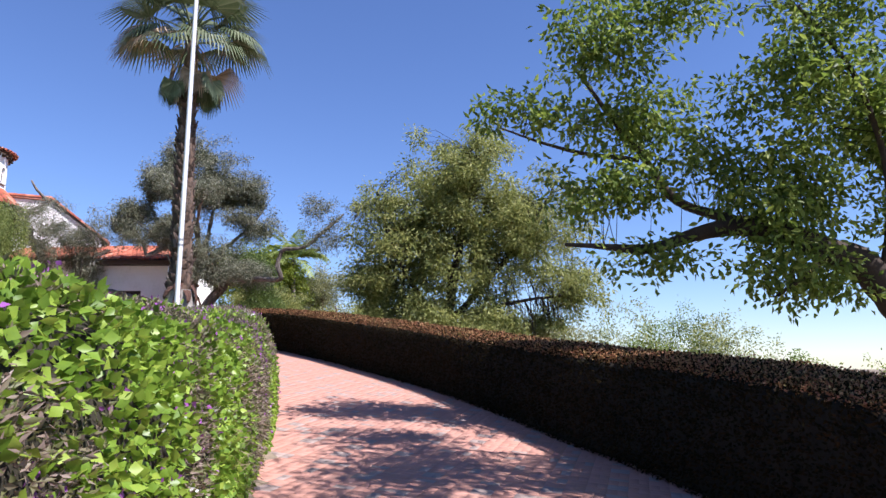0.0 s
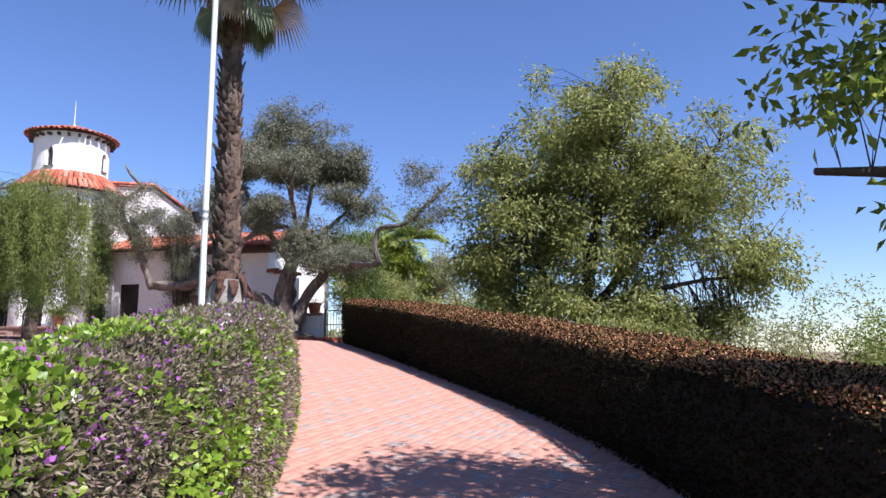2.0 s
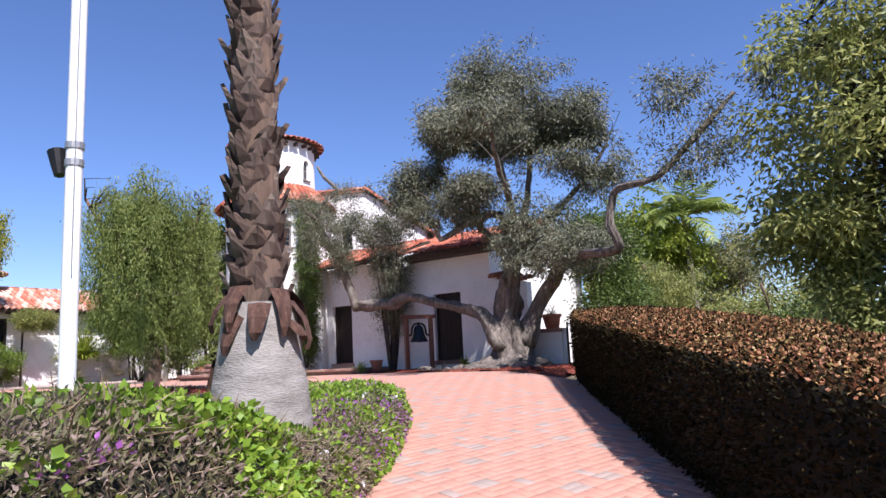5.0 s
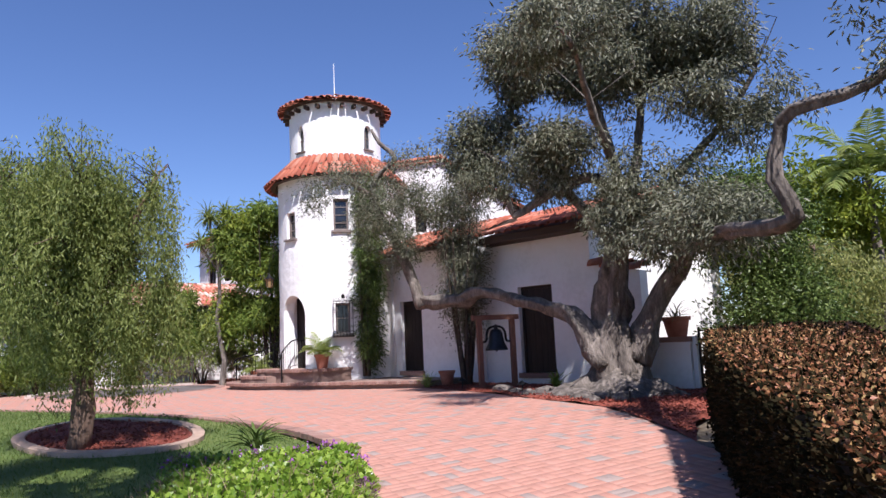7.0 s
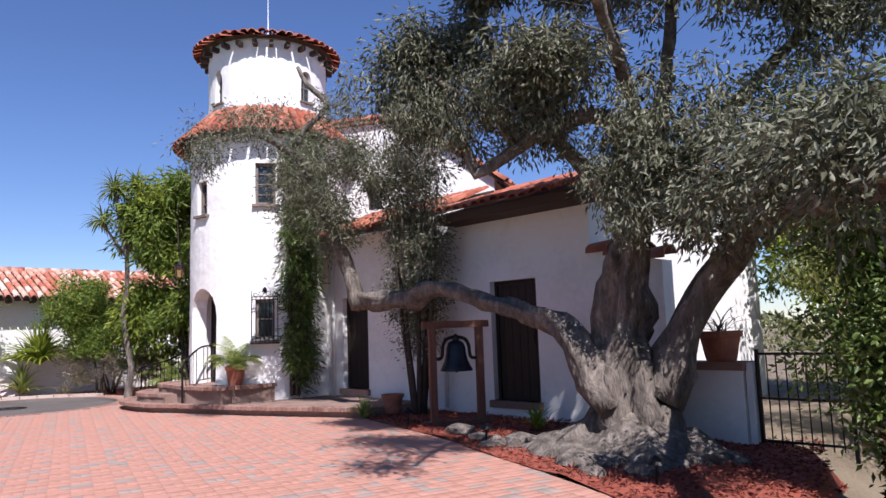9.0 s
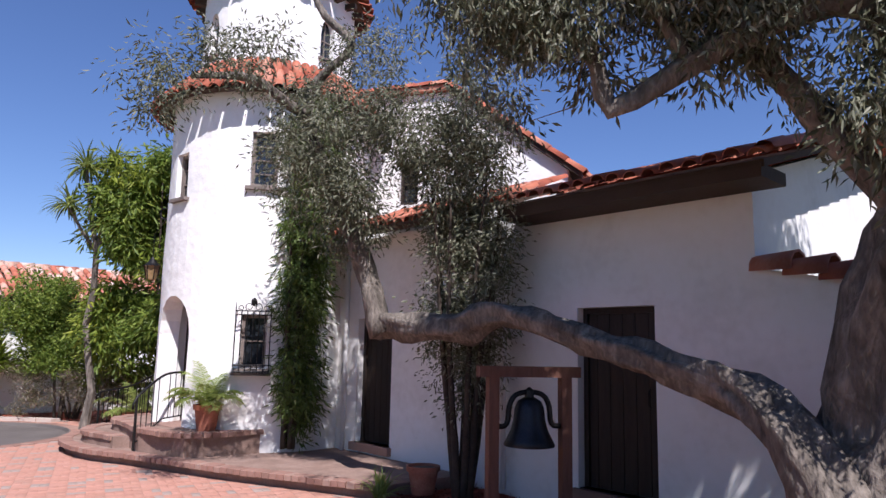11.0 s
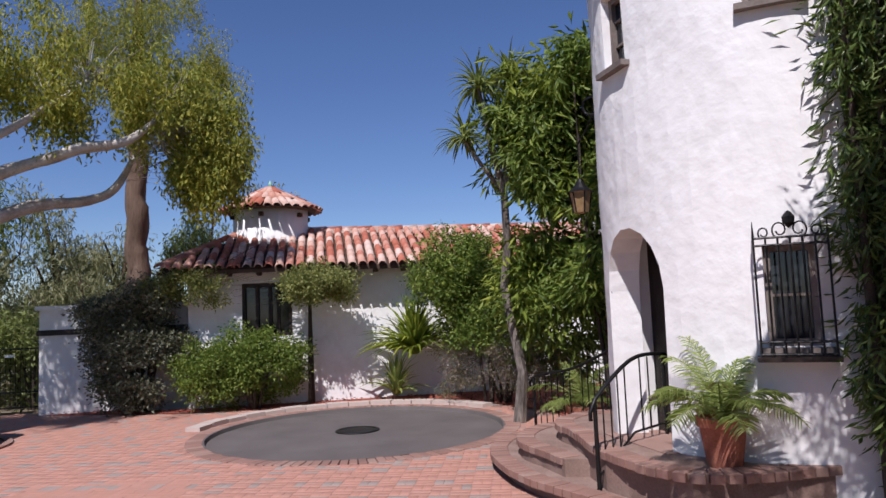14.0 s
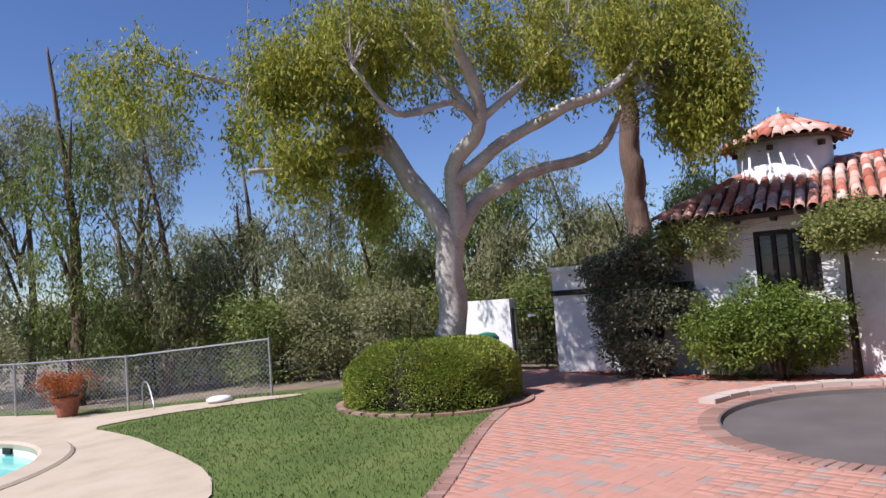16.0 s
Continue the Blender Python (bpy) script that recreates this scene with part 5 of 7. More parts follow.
# broad spreading tree across the hedge
tree("hedge_side_tree", "full green tree with open airy crown behind the hedge", [
    [(0.14, 23.94, -1.35, 0.255), (0.14, 23.94, 0.69, 0.187), (0.41, 23.94, 2.45, 0.145), (0.82, 23.80, 4.63, 0.085), (0.95, 23.80, 6.81, 0.034)],
    [(0.14, 23.94, 0.28, 0.145), (-1.22, 23.66, 2.18, 0.093), (-2.04, 23.53, 4.09, 0.051), (-2.31, 23.53, 5.17, 0.025)],
    [(0.14, 23.94, 0.55, 0.145), (1.77, 24.21, 2.32, 0.093), (2.99, 23.94, 3.81, 0.060), (3.81, 23.66, 5.17, 0.025)],
    [(0.27, 23.94, 1.91, 0.085), (0.00, 25.02, 3.81, 0.060), (-0.27, 25.70, 5.58, 0.025)],
    [(0.14, 23.94, 0.41, 0.102), (2.18, 23.39, 1.23, 0.068), (4.08, 22.98, 1.50, 0.034)]],
    [(0.68, 23.80, 5.72, 2.18, 2.18, 1.84, 442), (-1.50, 23.66, 3.68, 1.84, 1.90, 1.90, 391), (2.99, 23.80, 4.09, 2.18, 2.04, 1.90, 425), (0.54, 23.66, 2.45, 3.26, 2.18, 1.36, 340), (-2.31, 23.53, 1.91, 1.09, 1.22, 1.09, 150), (4.08, 23.39, 1.91, 1.36, 1.50, 1.22, 190), (0.4, 23.6, 0.7, 2.6, 1.6, 0.9, 300), (2.8, 23.4, 0.4, 1.6, 1.3, 0.8, 170), (-1.6, 23.5, 0.6, 1.1, 1.1, 0.8, 130), (0.8, 23.6, 4.2, 2.4, 1.8, 1.6, 260)], BARK_DARK, LEAF_TREE, 0.145, 0.055, 62, 0.29, 61, droop=0.6, gap=-0.06, gscale=0.95, power=0.6)

# leafy tree leaning over the hedge near the start
tree("overhanging_tree", "broad-leaved tree leaning over the hedge and driveway", [
    [(6.9, 9.4, -2.9, 0.26), (6.7, 9.4, -1.2, 0.22), (6.1, 9.48, 0.35, 0.24), (5.3, 9.55, 0.84, 0.2), (4.5, 9.77, 1.2, 0.155), (3.9, 9.95, 1.15, 0.11), (3.07, 10.08, 0.92, 0.075), (1.8, 10.0, 0.97, 0.03)],
    [(4.5, 9.77, 1.2, 0.08), (3.63, 10.39, 1.72, 0.07), (3.09, 10.48, 2.53, 0.055), (2.6, 10.37, 3.14, 0.04), (2.1, 10.39, 3.9, 0.02)],
    [(6.1, 9.48, 0.3, 0.06), (6.0, 9.0, 1.6, 0.05), (5.6, 8.8, 3.0, 0.035), (5.0, 9.0, 4.2, 0.02)],
    [(3.09, 10.48, 2.4, 0.04), (2.0, 10.6, 2.6, 0.03), (0.9, 10.4, 2.9, 0.015)],
    [(5.3, 9.55, 0.84, 0.07), (5.0, 9.2, 0.5, 0.05), (4.4, 9.1, 0.1, 0.02)],
    [(6.8, 9.3, 0.0, 0.08), (6.4, 7.4, 3.0, 0.05), (5.0, 6.8, 4.5, 0.035), (3.4, 7.2, 4.7, 0.025), (1.6, 7.2, 4.8, 0.012)],
    [(6.3, 9.3, 0.6, 0.12), (7.0, 9.5, 2.4, 0.08), (7.6, 9.6, 4.0, 0.04)]],
    [(2.3, 9.6, 3.9, 1.0, 0.8, 0.6, 50), (1.2, 9.4, 2.9, 0.8, 0.7, 0.45, 30), (2.9, 10.3, 3.0, 1.0, 0.9, 0.7, 70), (5.6, 9.6, 1.4, 1.1, 0.8, 0.6, 120), (6.4, 9.6, 2.6, 1.0, 0.9, 1.0, 130), (4.3, 9.8, 2.2, 0.9, 0.8, 0.7, 80), (5.3, 9.6, 0.4, 0.9, 0.7, 0.4, 50), (6.4, 5.2, 3.4, 1.6, 1.6, 0.7, 230), (6.5, 3.2, 3.2, 1.5, 1.4, 0.7, 190), (6.6, 7.4, 3.0, 1.3, 1.2, 0.7, 170), (5.2, 1.6, 3.4, 1.3, 1.3, 0.6, 120), (2.5, 10.1, 1.8, 1.2, 0.9, 0.5, 52), (3.0, 10.0, 0.7, 0.9, 0.7, 0.35, 34), (4.7, 9.4, 1.6, 1.0, 1.0, 0.9, 60), (5.0, 9.0, 3.0, 1.0, 1.0, 1.0, 90), (4.7, 9.2, 0.5, 0.9, 0.9, 0.4, 32), (5.8, 8.8, 4.2, 1.4, 1.2, 0.9, 80), (3.4, 9.4, 4.6, 1.5, 1.2, 0.6, 60), (6.2, 9.0, 2.0, 0.9, 0.9, 0.9, 60), (5.7, 5.7, 3.9, 1.3, 1.2, 0.6, 130), (4.5, 5.4, 4.9, 1.6, 1.4, 0.45, 170), (4.0, 3.6, 4.9, 1.4, 1.2, 0.45, 120), (3.6, 7.2, 4.6, 1.2, 0.9, 0.4, 70)], BARK_DARK, LEAF_BROAD, 0.13, 0.064, 27, 0.22, 71, droop=0.5, gap=-0.3, power=0.6, twig=0.007, every=2)

# pale-barked spreading tree in the box bush
JX, JY = -26.7, 17.8
tree("spreading_tree", "pale-barked spreading tree with feathery yellow-green leaves", [
    [(JX, JY, -0.05, 0.33), (JX, JY, 0.9, 0.28), (-26.74, 17.85, 2.0, 0.255), (-26.78, 17.92, 2.8, 0.25), (-26.64, 17.71, 3.4, 0.2), (-26.54, 17.0, 4.53, 0.17), (-26.62, 16.23, 5.8, 0.12), (-26.7, 15.68, 7.0, 0.06)],
    [(-26.6, 17.2, 4.2, 0.12), (-26.36, 16.73, 4.7, 0.10), (-25.75, 16.41, 4.68, 0.085), (-24.9, 16.18, 4.25, 0.07), (-23.9, 15.85, 4.15, 0.04)],
    [(-26.78, 17.95, 2.7, 0.2), (-26.8, 18.05, 3.3, 0.19), (-26.7, 18.15, 4.15, 0.15), (-26.64, 18.72, 4.76, 0.13), (-26.4, 18.86, 5.4, 0.12), (-25.9, 18.77, 6.3, 0.09), (-25.5, 18.74, 7.3, 0.05)],
    [(-26.75, 18.1, 3.9, 0.14), (-27.14, 19.08, 4.6, 0.115), (-27.26, 20.16, 5.0, 0.1), (-27.4, 20.94, 5.2, 0.08), (-27.7, 21.4, 5.7, 0.04)],
    [(-26.8, 18.0, 2.9, 0.17), (-27.3, 18.41, 3.65, 0.135), (-28.1, 19.3, 4.13, 0.115), (-28.85, 20.2, 4.45, 0.095), (-29.18, 20.62, 5.3, 0.05)],
    [(-26.6, 18.8, 4.85, 0.08), (-26.0, 18.6, 5.15, 0.06), (-25.1, 18.04, 4.9, 0.05), (-24.3, 17.8, 5.55, 0.025)],
    [(-26.6, 18.8, 4.9, 0.08), (-27.0, 19.6, 5.6, 0.06), (-27.3, 20.3, 6.3, 0.03)],
    [(-26.54, 17.0, 4.53, 0.09), (-25.6, 15.9, 5.5, 0.065), (-24.4, 14.8, 6.0, 0.045), (-23.2, 13.7, 6.5, 0.02)],
    [(-26.64, 18.75, 4.9, 0.07), (-26.2, 18.2, 5.9, 0.05), (-26.2, 17.6, 6.7, 0.03)]],
    [(-26.6, 17.4, 7.4, 2.8, 2.8, 1.5, 480), (-25.0, 15.9, 6.2, 1.6, 1.5, 0.9, 190), (-23.3, 13.7, 6.3, 1.2, 1.2, 0.8, 130), (-24.6, 14.9, 5.5, 1.1, 1.0, 0.6, 90), (-25.4, 15.6, 6.4, 1.3, 1.3, 0.8, 130), (-28.5, 22.1, 5.6, 0.8, 0.9, 1.1, 190), (-26.3, 16.4, 4.1, 0.5, 0.5, 0.5, 60), (-28.2, 21.4, 6.4, 1.3, 1.5, 0.9, 280), (-28.3, 22.3, 5.3, 0.7, 0.8, 0.9, 170), (-27.4, 19.8, 6.5, 1.2, 1.3, 0.8, 280), (-24.6, 16.4, 4.7, 1.0, 0.9, 0.5, 110), (-25.2, 17.4, 6.3, 1.1, 1.2, 0.7, 190), (-26.2, 16.2, 5.2, 0.8, 0.8, 0.5, 90)], BARK_PALE, LEAF_JAC, 0.115, 0.042, 58, 0.24, 81, weep=0.9, gap=-0.02, gscale=1.3, power=0.6, every=2, wob=0.25, twig=0.012)

# straight-trunked tree behind the side yard
tree("straight_tree", "tall straight brown trunk with drooping leaves", [
    [(-32.6, 19.9, -0.2, 0.36), (-32.58, 19.82, 2.9, 0.29), (-32.58, 19.83, 5.3, 0.25), (-32.58, 19.84, 8.4, 0.2), (-32.6, 19.9, 10.5, 0.08)],
    [(-32.6, 19.85, 6.5, 0.1), (-32.5, 20.8, 7.8, 0.07), (-32.6, 21.8, 8.6, 0.03)],
    [(-32.6, 19.85, 7.0, 0.1), (-32.6, 18.8, 8.3, 0.07), (-32.5, 17.8, 9.2, 0.03)]],
    [(-32.7, 20.9, 8.4, 1.5, 1.7, 1.3, 220), (-32.8, 21.5, 6.4, 0.9, 0.9, 1.1, 110), (-32.6, 18.8, 9.2, 1.5, 1.6, 1.2, 150), (-32.6, 20, 10.3, 1.4, 1.5, 0.8, 90)], BARK_BROWN, LEAF_JAC, 0.1, 0.028, 100, 0.28, 86, weep=0.9, gap=-0.2, every=3)

# clipped round bush round the pale tree
def dome_bush():
    cx, cy = -26.35, 17.55
    t = thing("box_bush", "clipped rounded box bush round the tree trunk", "shrub", at=(cx, cy, 0))
    r = np.random.default_rng(91)
    n = 42000
    d = r.normal(size=(n, 3))
    d[:, 2] = np.abs(d[:, 2])
    d /= np.linalg.norm(d, axis=1, keepdims=True)
    e = np.sign(d) * np.abs(d) ** 0.62
    lump = 1 + 0.07 * np.array([noise.noise(Vector(q) * 2.4) for q in e])[:, None]
    P = e * lump * (1.12, 1.5, 1.12) + (cx, cy, 0.0)
    leaf_part("foliage", P, d + r.normal(size=(n, 3)) * 0.55, 0.05, 0.032, LEAF_BOX, t, 92)
    b = Buf().lathe([(0.95, 0), (1.0, 0.5), (0.9, 0.85), (0.55, 1.0), (0.02, 1.02)], 28)
    b.v = [(cx + v[0] * 1.02, cy + v[1] * 1.38, v[2]) for v in b.v]
    part("core", b, CORE_SHADE, t, smooth=True)
    k = thing("bush_edging", "curved brick edging round the box bush", "edging", at=(cx, cy, 0))
    for i in range(34):
        a = 2 * math.pi * i / 34
        m = Matrix.Translation((cx + 1.42 * math.cos(a), cy + 1.8 * math.sin(a), 0.0)) @ pose(0, 0, 0, 0, 0, math.degrees(math.atan2(1.8 * math.cos(a), -1.42 * math.sin(a))))
        part("brick", Buf().box((-0.135, -0.06, -0.05), (0.135, 0.06, 0.035), m), BRICK_OB, k)


dome_bush()


def ring_kerb():
    """Pale kerb stones round the mulch ring on the lawn."""
    t = thing("ring_kerb", "pale curved concrete kerb round the mulch ring", "kerb", kind="structure", at=(-14.4, 20.3, -0.15))
    n = len(RING_BED)
    for i in range(n):
        (x0, y0), (x1, y1) = RING_BED[i], RING_BED[(i + 1) % n]
        b = Buf()
        for dz in (-0.1, 0.06):
            for x, y, k in ((x0, y0, 1.0), (x1, y1, 1.0), (x1, y1, 1.09), (x0, y0, 1.09)):
                px, py = -14.4 + (x + 14.4) * k, 20.3 + (y - 20.3) * (k + 0.08 * (k > 1))
                b.v.append((px, py, h1(px, py) + dz))
        b.f = [(4, 5, 6, 7), (0, 1, 5, 4), (1, 2, 6, 5), (2, 3, 7, 6), (3, 0, 4, 7)]
        part("kerb_stone", b, RING_KERB, t)


ring_kerb()

# ---- planting round the court ----
tower_shrub = bush("tall_tower_shrub", "tall dark shrub with drooping leaves beside the tower", -24.4, 28.9, 0.0, [(-24.5, 28.7, 5.3, 0.9, 0.9, 0.9, 260), (-24.8, 28.4, 4.2, 1.1, 1.0, 0.8, 280), (-24.3, 28.9, 2.6, 1.1, 1.0, 1.1, 300), (-25.2, 27.9, 4.9, 0.6, 0.7, 0.6, 110), (-23.4, 29.2, 4.3, 0.7, 0.8, 1.5, 220), (-25.3, 28.3, 2.3, 1.0, 0.8, 0.9, 220), (-26.0, 28.6, 1.4, 0.9, 0.7, 0.9, 160)], LEAF_BROAD, 0.22, 0.055, 30, 0.26, 101, 7, droop=0.8, spread=0.6, gap=-0.12)
C = clusters([(-24.9, 28.1, 5.6, 0.8, 0.7, 0.6, 60), (-25.2, 27.8, 4.6, 0.8, 0.7, 0.9, 80), (-24.6, 28.2, 3.2, 0.9, 0.7, 1.0, 70), (-25.6, 27.9, 2.4, 0.9, 0.6, 0.9, 50)], 102, -0.1)
P, D = spray(C, 22, 0.2, 103, 0.9)
leaf_part("light_tip", P, D, 0.26, 0.05, LEAF_YELLOW, tower_shrub, 105, label="lighter yellow-green leaf tips")
bush("round_citrus", "rounded bright green citrus tree by the low house", -27.6, 27.6, 0.0, [(-27.7, 27.3, 2.6, 1.0, 1.0, 0.85, 300), (-27.4, 27.9, 2.1, 0.9, 0.8, 0.7, 160), (-27.5, 27.6, 1.5, 0.9, 0.9, 0.6, 150), (-27.9, 27.0, 2.2, 0.8, 0.8, 0.7, 120)], LEAF_BROAD, 0.09, 0.045, 44, 0.17, 104, 3, spread=0.3, category="tree")
bush("brown_bush", "low brownish green bush against the low house", -27.6, 27.9, 0.0, [(-28.0, 27.0, 0.75, 0.8, 0.7, 0.6, 190), (-27.1, 27.9, 0.85, 0.9, 0.7, 0.65, 190), (-26.2, 28.4, 0.8, 0.8, 0.6, 0.6, 120)], LEAF_SAGE, 0.05, 0.02, 60, 0.13, 107, 5)
bush("dark_understorey", "dense dark foliage behind the tower steps", -24.0, 29.7, 0.0, [(-24.5, 29.6, 1.3, 1.3, 0.8, 1.1, 200), (-23.2, 29.8, 2.2, 0.6, 0.6, 1.6, 120)], LEAF_SHRUB, 0.1, 0.04, 34, 0.2, 110, 4)
bush("white_flowering_bush", "leafy grey-green bush climbing the side yard wall", -29.75, 20.6, 0.0, [(-29.3, 20.5, 1.1, 0.45, 0.85, 0.95, 330), (-29.4, 20.9, 2.3, 0.45, 1.0, 0.45, 170), (-29.3, 20.5, 0.5, 0.4, 0.7, 0.45, 90), (-29.3, 20.0, 2.0, 0.4, 0.6, 0.5, 110), (-29.3, 21.3, 1.2, 0.4, 0.5, 0.7, 80)], LEAF_OLIVE, 0.08, 0.045, 44, 0.15, 113, 7, spread=0.5)
bush("round_green_bush", "rounded dark green bush under the low house window", -29.0, 23.0, 0.0, [(-28.95, 23.2, 0.95, 0.6, 1.0, 0.7, 360), (-28.95, 22.2, 0.85, 0.5, 0.8, 0.75, 220)], LEAF_BROAD, 0.07, 0.04, 46, 0.14, 116, 6, spread=0.3)
bush("eave_climber", "climbing plant trained along the low house eave", -29.15, 24.1, 0.0, [(-28.65, 24.35, 2.5, 0.5, 0.75, 0.4, 230), (-29.15, 21.7, 2.6, 0.4, 0.95, 0.38, 210)], LEAF_TREE, 0.07, 0.04, 44, 0.13, 119, 2, spread=0.12, category="vine")


def strap_clump(name, label, x, y, z, n, ln, wid, seed, m, tilt=(20, 75), category="plant"):
    """A tuft of long arching strap leaves."""
    t = thing(name, label, category, at=(x, y, z))
    r = random.Random(seed)
    q = Buf()
    for i in range(n):
        a, e = r.uniform(0, 2 * math.pi), radians(r.uniform(*tilt))
        L, w = ln * r.uniform(0.65, 1.15), wid * r.uniform(0.7, 1.2)
        d = Vector((math.cos(a) * math.cos(e), math.sin(a) * math.cos(e), math.sin(e)))
        s = Vector((-math.sin(a), math.cos(a), 0)) * w
        p = Vector((x + r.uniform(-0.06, 0.06), y + r.uniform(-0.06, 0.06), z))
        pts = [p]
        for k in range(4):
            pts.append(pts[-1] + d * L / 4)
            d = (d + Vector((0, 0, -0.33))).normalized()
        for k, f in enumerate((0.5, 1.0, 0.95, 0.65, 0.08)):
            q.v += [tuple(pts[k] - s * f + Vector((0, 0, w * 0.5 * f))), tuple(pts[k]), tuple(pts[k] + s * f + Vector((0, 0, w * 0.5 * f)))]
        o = len(q.v) - 15
        for k in range(4):
            q.f += [(o + k * 3, o + k * 3 + 1, o + k * 3 + 4, o + k * 3 + 3), (o + k * 3 + 1, o + k * 3 + 2, o + k * 3 + 5, o + k * 3 + 4)]
    part("foliage", q, m, t)
    return t


strap_clump("strap_plant", "tall yellow-green strap-leaved plant against the low house", -28.85, 26.3, 0.95, 220, 1.25, 0.045, 121, LEAF_YELLOW, (25, 88))
strap_clump("strap_plant", "yellow-green strap-leaved plant low on the wall", -28.95, 25.9, 0.1, 60, 0.95, 0.035, 122, LEAF_FERN, (30, 85))
cord = strap_clump("cordyline", "thin-trunked cordyline with spiky heads of leaves", -25.3, 27.1, 5.6, 110, 0.7, 0.022, 124, LEAF_PEPPER, (-30, 85))
for i, (x, y, z) in enumerate(((-25.4, 26.85, 4.75), (-25.15, 27.6, 5.75), (-25.1, 27.8, 4.9), (-25.2, 27.5, 4.35))):
    strap_clump("spiky_head", "spiky tuft of narrow leaves on a thin stem", x, y, z, 90, 0.62, 0.022, 130 + i, LEAF_PEPPER, (-30, 85))
part("thin_trunk", Buf().tube([(-25.2, 27.5, -0.05), (-25.15, 27.58, 0.8), (-25.22, 27.47, 1.46), (-25.3, 27.38, 2.2), (-25.23, 27.45, 2.91), (-25.23, 27.43, 3.87), (-25.27, 27.25, 4.6), (-25.3, 27.1, 5.6)], [0.11, 0.085, 0.075, 0.07, 0.065, 0.06, 0.05, 0.03], 8, True, 0.3), BARK_OLIVE, cord, "thin leaning grey-brown trunk")
for i, (x, y, z) in enumerate(((-25.4, 26.85, 4.7), (-25.1, 27.8, 4.85), (-25.15, 27.6, 5.7))):
    part("side_stem", Buf().tube([(-25.23, 27.43, 3.8), ((-25.23 + x) / 2, (27.43 + y) / 2, (3.7 + z) / 2), (x, y, z)], [0.045, 0.035, 0.03], 7), BARK_OLIVE, cord)
strap_clump("bed_tuft", "yellow-green tuft beside the terrace", -15.9, 28.2, 0.02, 60, 0.42, 0.012, 126, LEAF_FERN, (35, 88))
strap_clump("bed_tuft", "small bright tuft in the mulch", -12.3, 28.6, 0.05, 24, 0.4, 0.03, 127, LEAF_YELLOW, (35, 85))
strap_clump("cycad", "small dark spiky cycad in the flower bed", -10.7, 20.7, h1(-10.7, 20.7) + 0.15, 40, 0.5, 0.02, 128, LEAF_SHRUB, (20, 70))


# ---- pots with plants ----
def clay_pot(x, y, z, r, h, label, name="plant_pot", square=False):
    t = thing(name, label, "plant pot", at=(x, y, z))
    prof = [(0.02, 0.0), (r * 0.66, 0.0), (r * 0.72, h * 0.1), (r * 0.92, h * 0.8), (r * 1.04, h * 0.82), (r * 1.06, h), (r * 0.92, h), (r * 0.88, h * 0.9), (0.02, h * 0.9)]
    part("pot", Buf().lathe(prof, 28, (x, y, z)), CLAY, t, smooth=False)
    part("soil", Buf().lathe([(0.01, h * 0.92), (r * 0.9, h * 0.905)], 20, (x, y, z)), SOIL, t)
    return t


def pinnate(q, p, az, el, L, sag, lw, ll, r, n=26):
    """One feather frond: rachis and leaflets."""
    d = Vector((math.cos(az) * math.cos(el), math.sin(az) * math.cos(el), math.sin(el)))
    pts = [Vector(p)]
    for k in range(8):
        pts.append(pts[-1] + d * L / 8)
        d = (d + Vector((0, 0, -sag))).normalized()
    q.tube(pts, [0.010 - 0.001 * k for k in range(9)], 4)
    for k in range(n):
        f = 0.15 + 0.85 * k / n
        i = min(7, int(f * 8))
        c = pts[i].lerp(pts[i + 1], f * 8 - i)
        dd = (pts[i + 1] - pts[i]).normalized()
        side = dd.cross(Vector((0, 0, 1))).normalized()
        for s in (-1, 1):
            v = (side * s + dd * 0.7 + Vector((0, 0, r.uniform(-0.5, 0.1)))).normalized() * ll * (0.55 + 0.6 * math.sin(math.pi * min(1, f + 0.1)))
            w = dd * lw
            q.add([c - w * 0.5, c + w * 0.5, c + v * 0.6 + w * 0.5, c + v + Vector((0, 0, -0.15 * ll)), c + v * 0.6 - w * 0.5], [(0, 1, 2, 3, 4)])


def potted_palm(x, y, z, r, h, label, seed, n=16, L=0.7):
    t = clay_pot(x, y, z, r, h, label, "potted_palm")
    rr = random.Random(seed)
    for i in range(n):
        q = Buf()
        pinnate(q, (x, y, z + h * 0.95), i * 2.399, radians(rr.uniform(25, 82)), L * rr.uniform(0.75, 1.15), 0.2, 0.012, 0.2, rr)
        part("frond", q, LEAF_FERN, t)
    return t


potted_palm(-19.48, 27.6, 0.515, 0.2, 0.4, "terracotta pot with a feathery palm by the steps", 141)
potted_palm(-23.6, 28.0, 0.0, 0.26, 0.45, "terracotta pot with a yellow-green palm behind the steps", 142, 14, 0.8)
pp = clay_pot(-9.76, 29.13, 1.0, 0.26, 0.38, "terracotta pot of trailing plants on the low wall")
strap_clump("pot_plant", "trailing dry green plant in the wall pot", -9.76, 29.13, 1.34, 40, 0.5, 0.01, 143, LEAF_SAGE, (0, 80))
op = clay_pot(-24.85, 8.75, h1(-24.85, 8.75) + 0.02, 0.3, 0.42, "terracotta pot with an orange-leaved shrub by the pool")
C = clusters([(-24.85, 8.75, 0.55, 0.6, 0.6, 0.35, 70)], 144, -0.5)
P, D = spray(C, 40, 0.12, 145)
leaf_part("foliage", P, D, 0.06, 0.03, LEAF_RED, op, 146, label="orange-brown foliage")
clay_pot(-15.75, 28.75, 0.05, 0.2, 0.34, "worn terracotta jar at the foot of the shrub")


